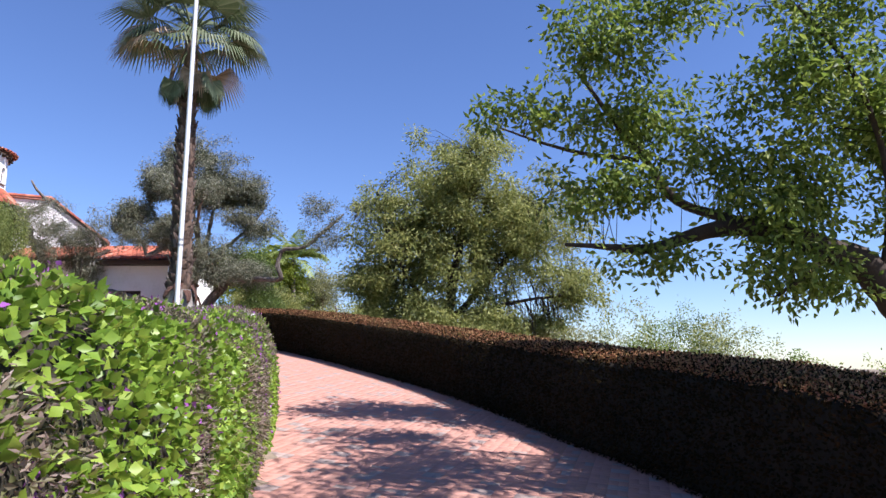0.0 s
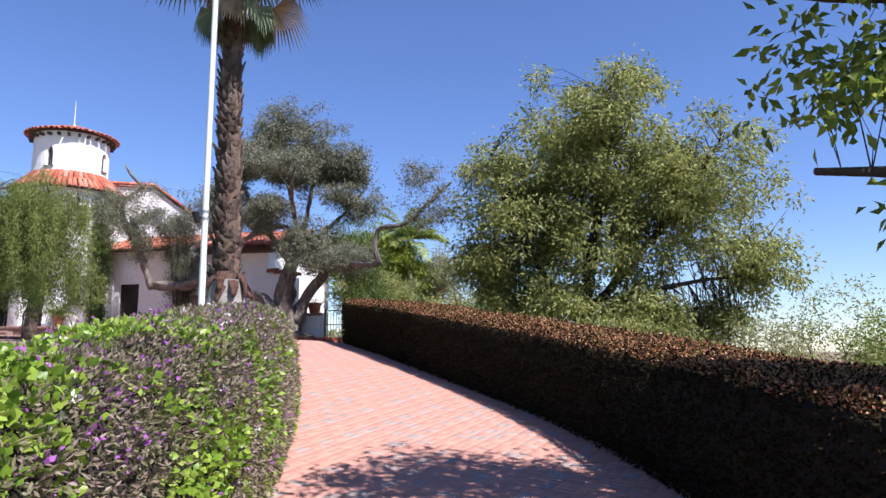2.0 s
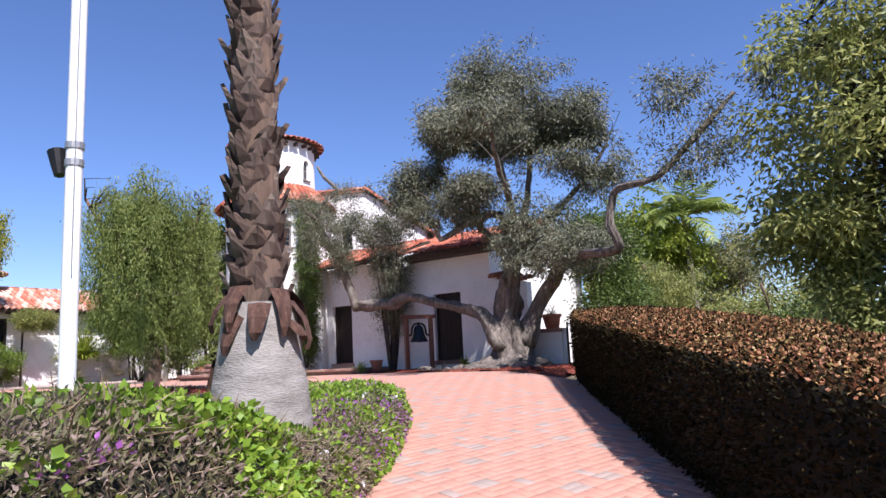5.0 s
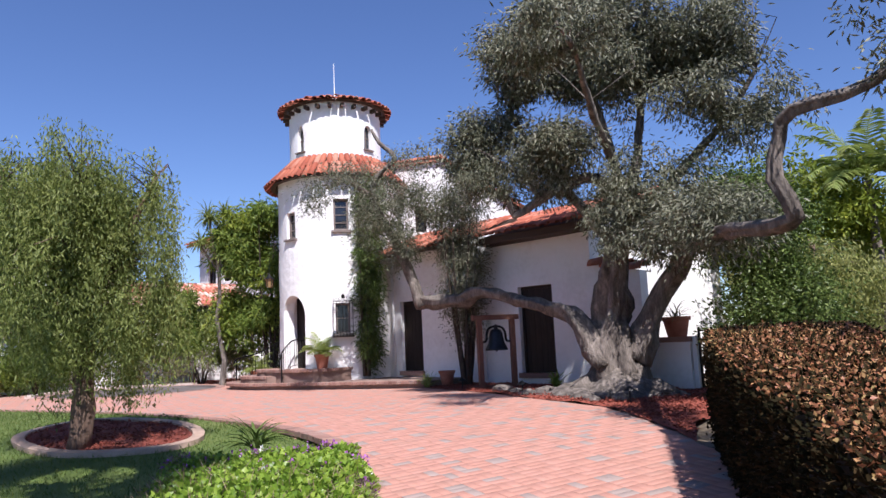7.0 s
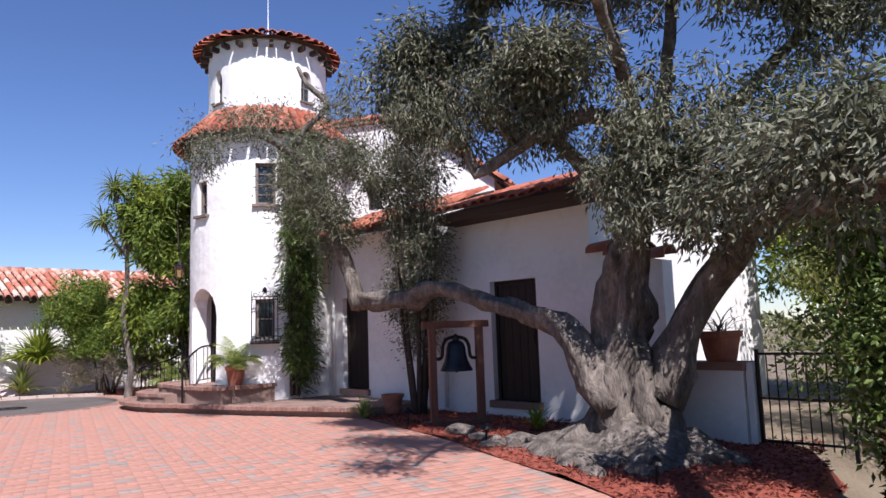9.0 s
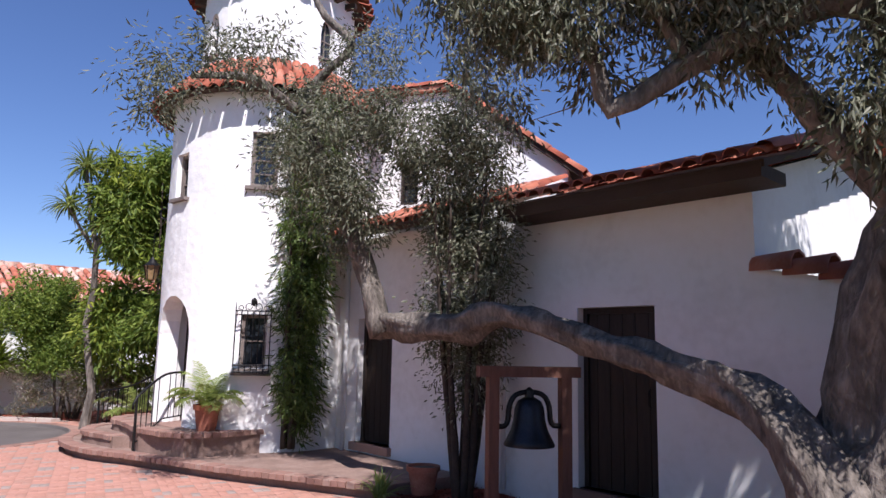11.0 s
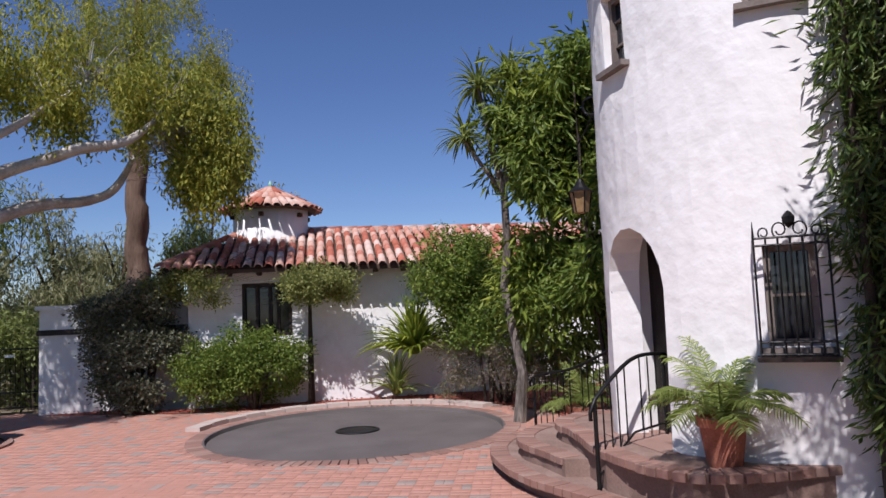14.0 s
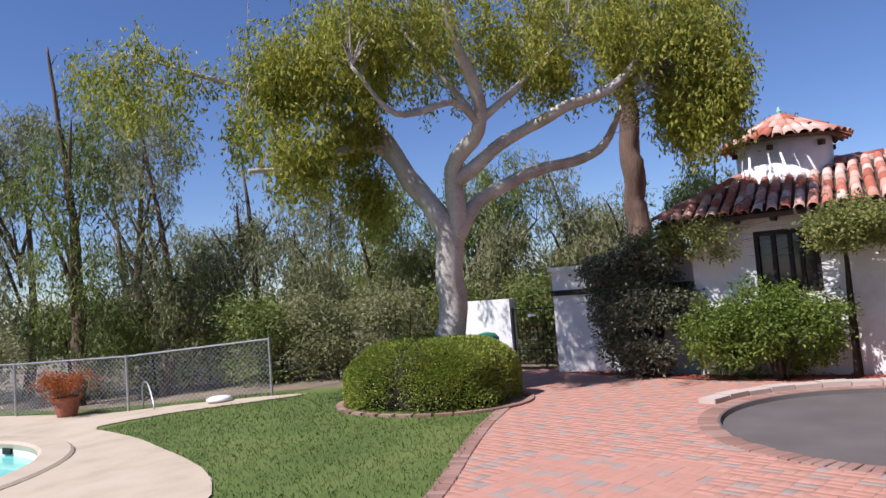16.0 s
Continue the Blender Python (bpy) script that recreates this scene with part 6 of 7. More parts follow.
# ---- tree screens and distance ----
def screen_tree(name, label, x, y, z, tall, wide, leaf, seed, weep=0.9, ll=0.11, lw=0.03, per=70, n=150, bark=BARK_BROWN, bare=0.25):
    r = random.Random(seed)
    lines = [[(x, y, z - 0.3, 0.05 + tall * 0.014), (x + r.uniform(-0.3, 0.3), y + r.uniform(-0.3, 0.3), z + tall * 0.4, tall * 0.011), (x + r.uniform(-0.5, 0.5), y + r.uniform(-0.5, 0.5), z + tall * 0.9, 0.03)]]
    for i in range(5):
        a = r.uniform(0, 6.28)
        h0 = z + tall * r.uniform(0.25, 0.55)
        lines.append([(x, y, h0, 0.06), (x + wide * 0.35 * math.cos(a), y + wide * 0.35 * math.sin(a), h0 + tall * 0.15, 0.04), (x + wide * 0.5 * math.cos(a), y + wide * 0.5 * math.sin(a), h0 + tall * 0.2, 0.015)])
    blobs = []
    for i in range(7):
        a, f = r.uniform(0, 6.28), r.uniform(bare, 0.95)
        rad = wide * (1 - 0.5 * abs(f - 0.5)) * 0.5
        blobs.append((x + rad * math.cos(a) * 0.9, y + rad * math.sin(a) * 0.9, z + tall * f, wide * 0.5, wide * 0.5, tall * 0.17, n // 7))
    return tree(name, label, lines, blobs, bark, leaf, ll, lw, per, 0.35, seed, weep=weep, gap=-0.2, every=3)


sr = random.Random(77)
screen = [(-26.6, 6.2, 11.5, 1.6), (-28.2, 7.6, 9.0, 1.5), (-24.6, 3.6, 10.5, 1.6), (-34.2, 14.3, 7.6, 2.0), (-37.5, 16.2, 7.5, 2.4), (-30.5, 8.5, 8.5, 2.0), (-33, 11.5, 7.0, 2.2), (-29.5, 5.0, 10, 2.2), (-35, 8, 8, 2.4), (-36, 14.5, 7.5, 2.4), (-33.5, 15.8, 5.2, 1.7), (-38, 18, 8.0, 2.5), (-31.5, 1.5, 9.0, 2.3), (-27.5, 2.0, 9.5, 2.0), (-40, 11, 7, 2.6), (-36.5, 20.8, 6.5, 2.0), (-25.5, -1.5, 9.0, 2.2), (-41, 22, 7.5, 2.4), (-37, 5, 6.5, 2.8), (-34.5, 3, 6.0, 2.8), (-42, 15, 6.5, 3), (-39, 8.5, 6, 2.8), (-31.5, 10.3, 4.5, 1.8), (-33.5, 13.2, 4.6, 1.8), (-31, 6.4, 5, 1.8), (-35.2, 17.8, 4.6, 1.8)]
for i, (x, y, tall, wide) in enumerate(screen):
    screen_tree("willowy_tree", "willowy thin-leaved tree beyond the fence", x, y, -0.9, tall, wide, LEAF_DULL if i % 3 else LEAF_PEPPER, 200 + i * 3, 1.1, 0.2, 0.045, 56, 160)
for i, (x, y) in enumerate(((-29.5, 10.6), (-31.2, 13.6), (-28.6, 7.0), (-33.6, 16.8), (-32.4, 17.6), (-30.2, 12.3), (-32.8, 14.9), (-29.8, 8.8), (-27.6, 4.6), (-26.5, 2.0), (-33.5, 19.0))):
    bush("thicket", "tangled dark green undergrowth beyond the fence", x, y, -0.6, [(x, y, 0.6, 1.2, 1.2, 0.9, 90), (x + 0.4, y - 0.3, 1.6, 0.9, 1.0, 0.7, 60)], LEAF_DULL if i % 2 else LEAF_PEPPER, 0.13, 0.05, 44, 0.3, 240 + i * 3, 3)
# trees behind the house and down the slope
screen_tree("acacia_tree", "bright yellow-green tree behind the olive", -9.9, 36.5, -1.5, 7.8, 3.2, LEAF_YELLOW, 281, 0.0, 0.17, 0.07, 80, 420)
screen_tree("far_tree", "grey-green tree on the slope behind the house", -7.5, 39.5, -2.5, 6.6, 3.6, LEAF_DULL, 284, 0.0, 0.16, 0.06, 80, 420)
screen_tree("far_tree", "dark green tree down the slope", -4.8, 33.5, -2.5, 5.0, 3.0, LEAF_TREE, 287, 0.0, 0.14, 0.05, 80, 380, bare=0.1)
screen_tree("far_tree", "dark green tree behind the hedge end", -8.0, 32.2, -1.0, 4.2, 2.2, LEAF_TREE, 290, 0.3, 0.11, 0.04, 80, 380, bare=0.1)
bush("side_shrub", "dense dark shrub between the olive and the hedge", -7.6, 27.9, 0.0, [(-7.5, 27.8, 2.4, 0.9, 0.9, 1.2, 330), (-7.2, 27.4, 1.2, 0.9, 0.8, 1.0, 260), (-8.1, 28.3, 3.3, 0.9, 0.7, 0.7, 170)], LEAF_SHRUB, 0.08, 0.035, 50, 0.2, 295, 5)
for i, (x, y, z, w, h, m) in enumerate(((5.4, 21.4, -2.1, 1.5, 3.1, LEAF_TREE), (6.8, 21.0, -2.4, 1.4, 3.5, LEAF_BROAD), (8.4, 20.8, -2.8, 1.4, 3.7, LEAF_TREE), (8.2, 22.6, -2.4, 1.3, 3.4, LEAF_SHRUB), (9.6, 19.5, -3.2, 1.2, 2.9, LEAF_BROAD), (8.0, 16.5, -3.0, 1.2, 2.4, LEAF_BROAD), (10.5, 16.5, -3.6, 1.6, 3.0, LEAF_BROAD), (2.6, 25.5, -1.5, 1.6, 2.4, LEAF_DULL), (-1.0, 27.0, -1.0, 1.8, 2.4, LEAF_TREE), (-3.6, 28.0, -0.8, 1.4, 2.0, LEAF_SHRUB), (-5.4, 29.4, -0.9, 1.3, 2.5, LEAF_TREE), (1.0, 21.5, -1.4, 1.3, 1.9, LEAF_TREE), (3.5, 19.2, -1.7, 1.3, 1.9, LEAF_DULL), (-1.8, 22.5, -0.9, 1.2, 1.7, LEAF_TREE))):
    bush("slope_bush", "leafy green bush on the slope beyond the hedge", x, y, z, [(x, y, z + h * 0.55, w, w, h * 0.45, 150), (x + 0.5, y, z + h * 0.3, w * 0.9, w * 0.9, h * 0.3, 80)], m, 0.09, 0.04, 40, 0.22, 300 + i * 3, 4)
def feather_palm():
    x, y, z = -7.9, 36.0, -2.0
    t = thing("feather_palm", "slender palm with drooping yellow-green feather fronds", "palm tree", at=(x, y, z))
    part("trunk", Buf().tube([(x, y, z), (x + 0.1, y, 1.5), (x, y, 4.6)], [0.16, 0.13, 0.1], 10, True, 0.2), BARK_OLIVE, t, smooth=True)
    rr = random.Random(61)
    for i in range(20):
        q = Buf()
        pinnate(q, (x, y, 4.6), i * 2.399, radians(rr.uniform(5, 75)), rr.uniform(1.7, 2.4), 0.2, 0.05, 0.5, rr, 30)
        part("frond", q, LEAF_FERN, t)


feather_palm()
# far wooded hills
def far_woods():
    r = np.random.default_rng(401)
    t = thing("far_woods", "low wooded hills in the far distance", "woods", kind="stuff", at=(-12, 14, -15))
    V, F = [], []
    for k in range(90):
        a = r.uniform(1.7, 4.4)
        d = r.uniform(65, 150)
        cx, cy, s = -25 + d * math.cos(a), 10 + d * math.sin(a), r.uniform(5, 10)
        n = 900
        q = r.normal(size=(n, 3))
        q /= np.linalg.norm(q, axis=1, keepdims=True)
        P = q * (s, s, s * 0.55) * r.uniform(0.75, 1.05, (n, 1)) + (cx, cy, -6 + d * 0.05)
        v, f = leaves(P, q + r.normal(size=(n, 3)) * 0.6, 0.9, 0.6, k)
        F.append(f + sum(len(x) for x in V))
        V.append(v)
    part("foliage", mesh_from("foliage", np.vstack(V), np.vstack(F), LEAF_DULL), None, t, kind="stuff")


far_woods()


def lawn_blades():
    r = np.random.default_rng(411)
    n = 70000
    x, y = r.uniform(-27, -9.5, n), r.uniform(12, 22.3, n)
    ok = inside(LAWN, x, y) & ~inside(PATIO, x, y) & ~inside(RING_BED, x, y)
    x, y = x[ok], y[ok]
    P = np.column_stack([x, y, height(x, y) - 0.006])
    D = r.normal(size=P.shape) * 0.5 + (0, 0, 1)
    tagged(leaf_part("lawn_grass", P, D, 0.055, 0.012, BLADE, None, 412, 0.1), "short green grass blades over the lawn", "grass", kind="stuff")


lawn_blades()


def mulch_chips():
    r = np.random.default_rng(421)
    for name, poly, n in (("bark_chips", MULCH_AREA, 26000), ("bark_chips", ANNEX_BED, 9000), ("bark_chips", RING_BED, 4500)):
        A = np.array(poly)
        x, y = r.uniform(A[:, 0].min(), A[:, 0].max(), n), r.uniform(A[:, 1].min(), A[:, 1].max(), n)
        ok = inside(poly, x, y)
        x, y = x[ok], y[ok]
        P = np.column_stack([x, y, height(x, y) + 0.03 + 0.05 * np.array([noise.noise(Vector((a * 2.2, b * 2.2, 3))) for a, b in zip(x, y)])])
        D = r.normal(size=P.shape) * (1, 1, 0.35)
        tagged(leaf_part(name, P, D, 0.07, 0.022, MULCH, None, 422, 0.1), "loose red bark chips over the bed", "mulch", kind="stuff")


mulch_chips()

# ---- terrace and tower steps ----
def brick_slab(name, outline, z0, z1, material, label):
    b = Buf()
    v, f = cdt(outline, (), 0.5)
    n = len(v)
    b.add([(p[0], p[1], z1) for p in v], f)
    ring_ = outline
    m = len(ring_)
    o = len(b.v)
    b.add([(p[0], p[1], z1) for p in ring_] + [(p[0], p[1], z0) for p in ring_], [(i, i + m, (i + 1) % m + m, (i + 1) % m) for i in range(m)])
    return tagged(part(name, b, material, None), label, "step", kind="structure")


TERR = [*map(tuple, TERRACE_FRONT), (-15.9, 29.64), (-19.0, 29.64), (-19.3, 28.5), (-20.75, 29.15), (-22.3, 29.0), (-23.6, 29.2)]
brick_slab("terrace", TERR, -0.2, 0.17, TERRACE, "worn brick terrace along the house front")


def disc(cx, cy, r, a0, a1, n=26):
    return [(cx + r * math.cos(radians(a)), cy + r * math.sin(radians(a))) for a in np.linspace(a0, a1, n)]


MID = [*disc(-21.85, 27.75, 1.18, 160, 290), (-20.9, 26.72), (-20.75, 27.3), (-22.3, 28.9)]
brick_slab("step_middle", MID, 0.15, 0.345, TERRACE, "curved middle brick step of the tower entrance")
TOP = [*disc(-21.75, 27.85, 0.85, 165, 285), (-21.1, 26.98), (-20.3, 26.9), (-19.3, 27.2), (-19.12, 28.5), (-20.4, 28.2), (-22.3, 28.8)]
brick_slab("step_top", TOP, 0.15, 0.515, TERRACE, "curved top brick landing at the tower door")


def edge_bricks(parent_name, label, line, z, out=0.04, w=0.105, d=0.22, h=0.075, mat_=BRICK_OB, category="edging"):
    """A course of header bricks along a line, each its own piece."""
    line = smoothline(line, 0.05)
    seg = np.linalg.norm(np.diff(line, axis=0), axis=1)
    cs = np.concatenate([[0], np.cumsum(seg)])
    t = thing(parent_name, label, category, kind="structure", at=(line[0, 0], line[0, 1], z))
    me = mesh_from("brick", *brick_geo(w, d, h), mat_)
    n = int(cs[-1] // (w + 0.012))
    for s in w / 2 + np.arange(n) * (cs[-1] / n):
        p = np.array([np.interp(s, cs, line[:, a]) for a in (0, 1)])
        q = np.array([np.interp(s + 0.02, cs, line[:, a]) for a in (0, 1)]) - p
        ob = new("brick", me)
        ob.parent = t
        ob.matrix_parent_inverse = Matrix.Translation(-Vector(t.location))
        ob.matrix_basis = Matrix.Translation((p[0], p[1], z + random.uniform(-0.004, 0.004))) @ pose(0, 0, 0, random.uniform(-1.5, 1.5), random.uniform(-1.5, 1.5), math.degrees(math.atan2(q[1], q[0])) + random.uniform(-2, 2))
    return t


def brick_geo(w, d, h, bev=0.008):
    """A brick with softened top edges, lying with its end to -y."""
    a, b = w / 2, d / 2
    V = [(-a, -b, -h), (a, -b, -h), (a, b, -h), (-a, b, -h), (-a, -b, -bev), (a, -b, -bev), (a, b, -bev), (-a, b, -bev), (-a + bev, -b + bev, 0), (a - bev, -b + bev, 0), (a - bev, b - bev, 0), (-a + bev, b - bev, 0)]
    F = [(8, 9, 10, 11)] + [(i, (i + 1) % 4, 4 + (i + 1) % 4, 4 + i) for i in range(4)] + [(4 + i, 4 + (i + 1) % 4, 8 + (i + 1) % 4, 8 + i) for i in range(4)]
    return V, F


edge_bricks("terrace_edging", "brick nosing along the terrace front", [tuple(p) for p in TERRACE_FRONT[::2]], 0.185)
edge_bricks("middle_step_edging", "brick nosing of the middle step", disc(-21.85, 27.75, 1.1, 165, 290, 14) + [(-20.95, 26.8)], 0.36)
edge_bricks("top_step_edging", "brick nosing of the top step", disc(-21.75, 27.85, 0.77, 168, 285, 12) + [(-21.1, 27.07), (-20.3, 26.99), (-19.35, 27.27), (-19.22, 28.4)], 0.53)
edge_bricks("circle_edging", "pale brick ring round the asphalt circle", disc(*CIRCLE_C, CIRCLE_R + 0.17, 0, 360, 60), 0.012, d=0.26, mat_=BRICK_OB)


def kerb_arc():
    t = thing("pale_kerb", "pale stone kerb behind the asphalt circle", "kerb", kind="structure", at=(*CIRCLE_C, 0))
    for i in range(15):
        a0, a1 = radians(118 + i * 9), radians(118 + i * 9 + 8.6)
        b = Buf()
        for z in (-0.1, 0.075):
            for a, r in ((a0, 2.72), (a1, 2.72), (a1, 2.98), (a0, 2.98)):
                b.v.append((CIRCLE_C[0] + r * math.cos(a), CIRCLE_C[1] + r * math.sin(a), z + 0.006 * math.sin(i * 3)))
        b.f = [(4, 5, 6, 7), (0, 1, 5, 4), (1, 2, 6, 5), (2, 3, 7, 6), (3, 0, 4, 7)]
        part("kerb_stone", b, KERB, t)


kerb_arc()


# ---- doors and windows ----
def plank_door(name, x0, x1, z0, z1, y, label):
    d = tagged(new(name), label, "door", kind="structure")
    n = 6
    for i in range(n):
        a, b = x0 + (x1 - x0) * i / n, x0 + (x1 - x0) * (i + 1) / n
        part("plank", Buf().box((a + 0.004, y + 0.16, z0), (b - 0.004, y + 0.21 + 0.004 * (i % 2), z1 - 0.06)), WOOD_DARK, d)
    for lo, hi in (((x0, y + 0.12, z0), (x0 + 0.06, y + 0.24, z1)), ((x1 - 0.06, y + 0.12, z0), (x1, y + 0.24, z1)), ((x0 + 0.06, y + 0.12, z1 - 0.07), (x1 - 0.06, y + 0.24, z1))):
        part("frame", Buf().box(lo, hi), WOOD_DARK, d)
    part("handle", Buf().tube([(x1 - 0.16, y + 0.15, z0 + 0.95), (x1 - 0.16, y + 0.11, z0 + 0.98), (x1 - 0.16, y + 0.11, z0 + 1.12), (x1 - 0.16, y + 0.15, z0 + 1.15)], 0.01, 6), IRON, d, "black iron handle")
    part("sill", Buf().box((x0 - 0.05, y - 0.08, z0 - 0.12), (x1 + 0.05, y + 0.3, z0)), BRICK_OB, d, "brick sill")
    return d


plank_door("door_1", -18.47, -17.57, 0.33, 2.30, WALL_Y, "dark stained plank door at the terrace")
plank_door("door_2", -14.07, -13.05, 0.28, 2.34, WALL_Y, "dark stained plank door behind the bell")


def casement(name, a, z0, z1, w, r, label, c=TC, bars=3, mat_=None):
    """A framed window set in a round wall at angle a."""
    mat_ = mat_ or WOOD_GREY
    d = tagged(new(name), label, "window", kind="structure")
    m = Matrix.Translation((c[0], c[1], 0)) @ pose(0, 0, 0, 0, 0, a)
    x = r - 0.14
    part("pane", Buf().box((x - 0.01, -w / 2 + 0.05, z0 + 0.05), (x, w / 2 - 0.05, z1 - 0.05), m), GLASS, d)
    for lo, hi in (((x - 0.04, -w / 2, z0), (x + 0.05, -w / 2 + 0.06, z1)), ((x - 0.04, w / 2 - 0.06, z0), (x + 0.05, w / 2, z1)), ((x - 0.04, -w / 2 + 0.06, z1 - 0.06), (x + 0.05, w / 2 - 0.06, z1)), ((x - 0.04, -w / 2 + 0.06, z0), (x + 0.05, w / 2 - 0.06, z0 + 0.06))):
        part("frame", Buf().box(lo, hi, m), mat_, d)
    for k in range(1, bars + 1):
        z = z0 + (z1 - z0) * k / (bars + 1)
        part("glazing_bar", Buf().box((x, -w / 2 + 0.06, z - 0.012), (x + 0.025, w / 2 - 0.06, z + 0.012), m), mat_, d)
    part("sill", Buf().box((x - 0.02, -w / 2 - 0.07, z0 - 0.06), (r + 0.07, w / 2 + 0.07, z0 - 0.005), m), mat_, d, "projecting wooden sill")
    return d


casement("window_1", -32.5, 4.40, 5.33, 0.44, TR, "grey wooden casement high on the tower")
casement("window_2", -84.5, 4.27, 5.05, 0.37, TR, "narrow wooden casement on the tower flank", bars=2)
casement("window_3", -33.0, 1.47, 2.32, 0.41, TR, "dark window behind an iron grille", bars=1)
for i, (a, z0, z1) in enumerate(((-83, 6.95, 7.75), (8, 7.0, 7.75), (95, 6.95, 7.75))):
    d = tagged(new("window_" + str(4 + i)), "small pointed window in the tower drum", "window", kind="structure")
    m = Matrix.Translation((TC[0], TC[1], 0)) @ pose(0, 0, 0, 0, 0, a)
    part("pane", Buf().box((DR - 0.13, -0.16, z0 - 0.02), (DR - 0.12, 0.16, z1 + 0.02), m), GLASS, d)
    part("glazing_bar", Buf().box((DR - 0.12, -0.012, z0), (DR - 0.1, 0.012, z1), m), WOOD_GREY, d)
    part("glazing_bar", Buf().box((DR - 0.12, -0.15, z0 + 0.35), (DR - 0.1, 0.15, z0 + 0.374), m), WOOD_GREY, d)
    part("sill", Buf().box((DR - 0.05, -0.2, z0 - 0.05), (DR + 0.05, 0.2, z0 - 0.005), m), WOOD_GREY, d)


def flat_window(name, x0, x1, z0, z1, y, label):
    d = tagged(new(name), label, "window", kind="structure")
    part("pane", Buf().box((x0, y + 0.15, z0), (x1, y + 0.16, z1)), GLASS, d)
    for lo, hi in (((x0, y + 0.1, z0), (x0 + 0.05, y + 0.2, z1)), ((x1 - 0.05, y + 0.1, z0), (x1, y + 0.2, z1)), ((x0 + 0.05, y + 0.1, z1 - 0.05), (x1 - 0.05, y + 0.2, z1)), ((x0 + 0.05, y + 0.1, z0), (x1 - 0.05, y + 0.2, z0 + 0.05))):
        part("frame", Buf().box(lo, hi), WOOD_DARK, d)
    part("glazing_bar", Buf().box(((x0 + x1) / 2 - 0.015, y + 0.11, z0 + 0.05), ((x0 + x1) / 2 + 0.015, y + 0.14, z1 - 0.05)), WOOD_DARK, d)
    return d


gw = tagged(new("window_7"), "dark narrow window in the gable wall", "window", kind="structure")
for name, u0, u1, z0, z1, d0, d1, m_ in (("pane", 1.22, 1.6, 4.55, 5.4, 0.16, 0.17, GLASS), ("frame", 1.22, 1.27, 4.55, 5.4, 0.08, 0.2, WOOD_DARK), ("frame", 1.55, 1.6, 4.55, 5.4, 0.08, 0.2, WOOD_DARK), ("frame", 1.27, 1.55, 5.34, 5.4, 0.08, 0.2, WOOD_DARK), ("frame", 1.27, 1.55, 4.55, 4.61, 0.08, 0.2, WOOD_DARK), ("glazing_bar", 1.27, 1.55, 4.95, 4.98, 0.12, 0.15, WOOD_DARK)):
    part(name, Buf().add([gable_at(u, z, d) for z in (z0, z1) for d in (d0, d1) for u in (u0, u1)], [(0, 2, 3, 1), (4, 5, 7, 6), (0, 1, 5, 4), (2, 6, 7, 3), (0, 4, 6, 2), (1, 3, 7, 5)]), m_, gw)
for i, w in enumerate(FW):
    flat_window("window_" + str(8 + i), w[0][0], w[1][0], w[0][1], w[2][1], 31.5, "dark wooden window of the rear wing")
aw = tagged(new("window_12"), "dark timber window with posts in the low house", "window", kind="structure")
part("pane", Buf().box((AX - 0.2, 22.72, 1.46), (AX - 0.19, 23.73, 2.58)), GLASS, aw)
for y in (22.7, 22.98, 23.25, 23.42, 23.68):
    part("post", Buf().box((AX - 0.12, y, 1.45), (AX - 0.04, y + 0.07, 2.6)), WOOD_DARK, aw)
for z in (1.45, 2.52):
    part("rail", Buf().box((AX - 0.11, 22.77, z), (AX - 0.05, 23.68, z + 0.08)), WOOD_DARK, aw)
part("pane", Buf().box((AX - 0.2, 27.85, 1.5), (AX - 0.19, 28.25, 1.95)), GLASS, tagged(new("window_13"), "small dark window in the low house", "window", kind="structure"))


def tower_door():
    d = tagged(new("door_3"), "dark arched plank door deep in the tower wall", "door", kind="structure")
    m = Matrix.Translation((TC[0], TC[1], 0)) @ pose(0, 0, 0, 0, 0, -84)
    for i in range(6):
        y0 = -0.52 + i * 0.175
        part("plank", Buf().box((1.18, y0, 0.5), (1.25 + 0.006 * (i % 2), y0 + 0.17, 2.75), m), WOOD_DARK, d)
    # plaster lining of the deep recess
    b = Buf()
    ys = [-0.5, 0.5]
    b.box((1.1, -0.62, 0.4), (1.52, -0.49, 2.7), m)
    part("jamb", b, PLASTER, d, "white plaster jamb")
    part("jamb", Buf().box((1.1, 0.49, 0.4), (1.52, 0.62, 2.7), m), PLASTER, d, "white plaster jamb")
    part("threshold", Buf().box((1.1, -0.55, 0.4), (1.85, 0.55, 0.525), m), BRICK_OB, d, "brick threshold")
    pl = thing("wall_plaque", "small dark plaque with worn lettering on the jamb", "plaque", at=tuple(m @ Vector((1.55, -0.47, 2.0))))
    part("plate", Buf().box((1.42, -0.492, 1.98), (1.72, -0.475, 2.05), m), WOOD_GREY, pl)
    for k in range(6):
        part("letter_bar", Buf().box((1.45 + k * 0.04, -0.476, 2.0), (1.475 + k * 0.04, -0.472, 2.03), m), WOOD_DARK, pl)
    bell_ = thing("door_bell", "small metal door bell plate on the jamb", "door bell", at=tuple(m @ Vector((1.6, -0.47, 1.6))))
    part("plate", Buf().box((1.53, -0.492, 1.52), (1.61, -0.47, 1.66), m), STEEL, bell_)
    part("button", Buf().box((1.56, -0.472, 1.58), (1.585, -0.462, 1.605), m), IRON, bell_)


tower_door()


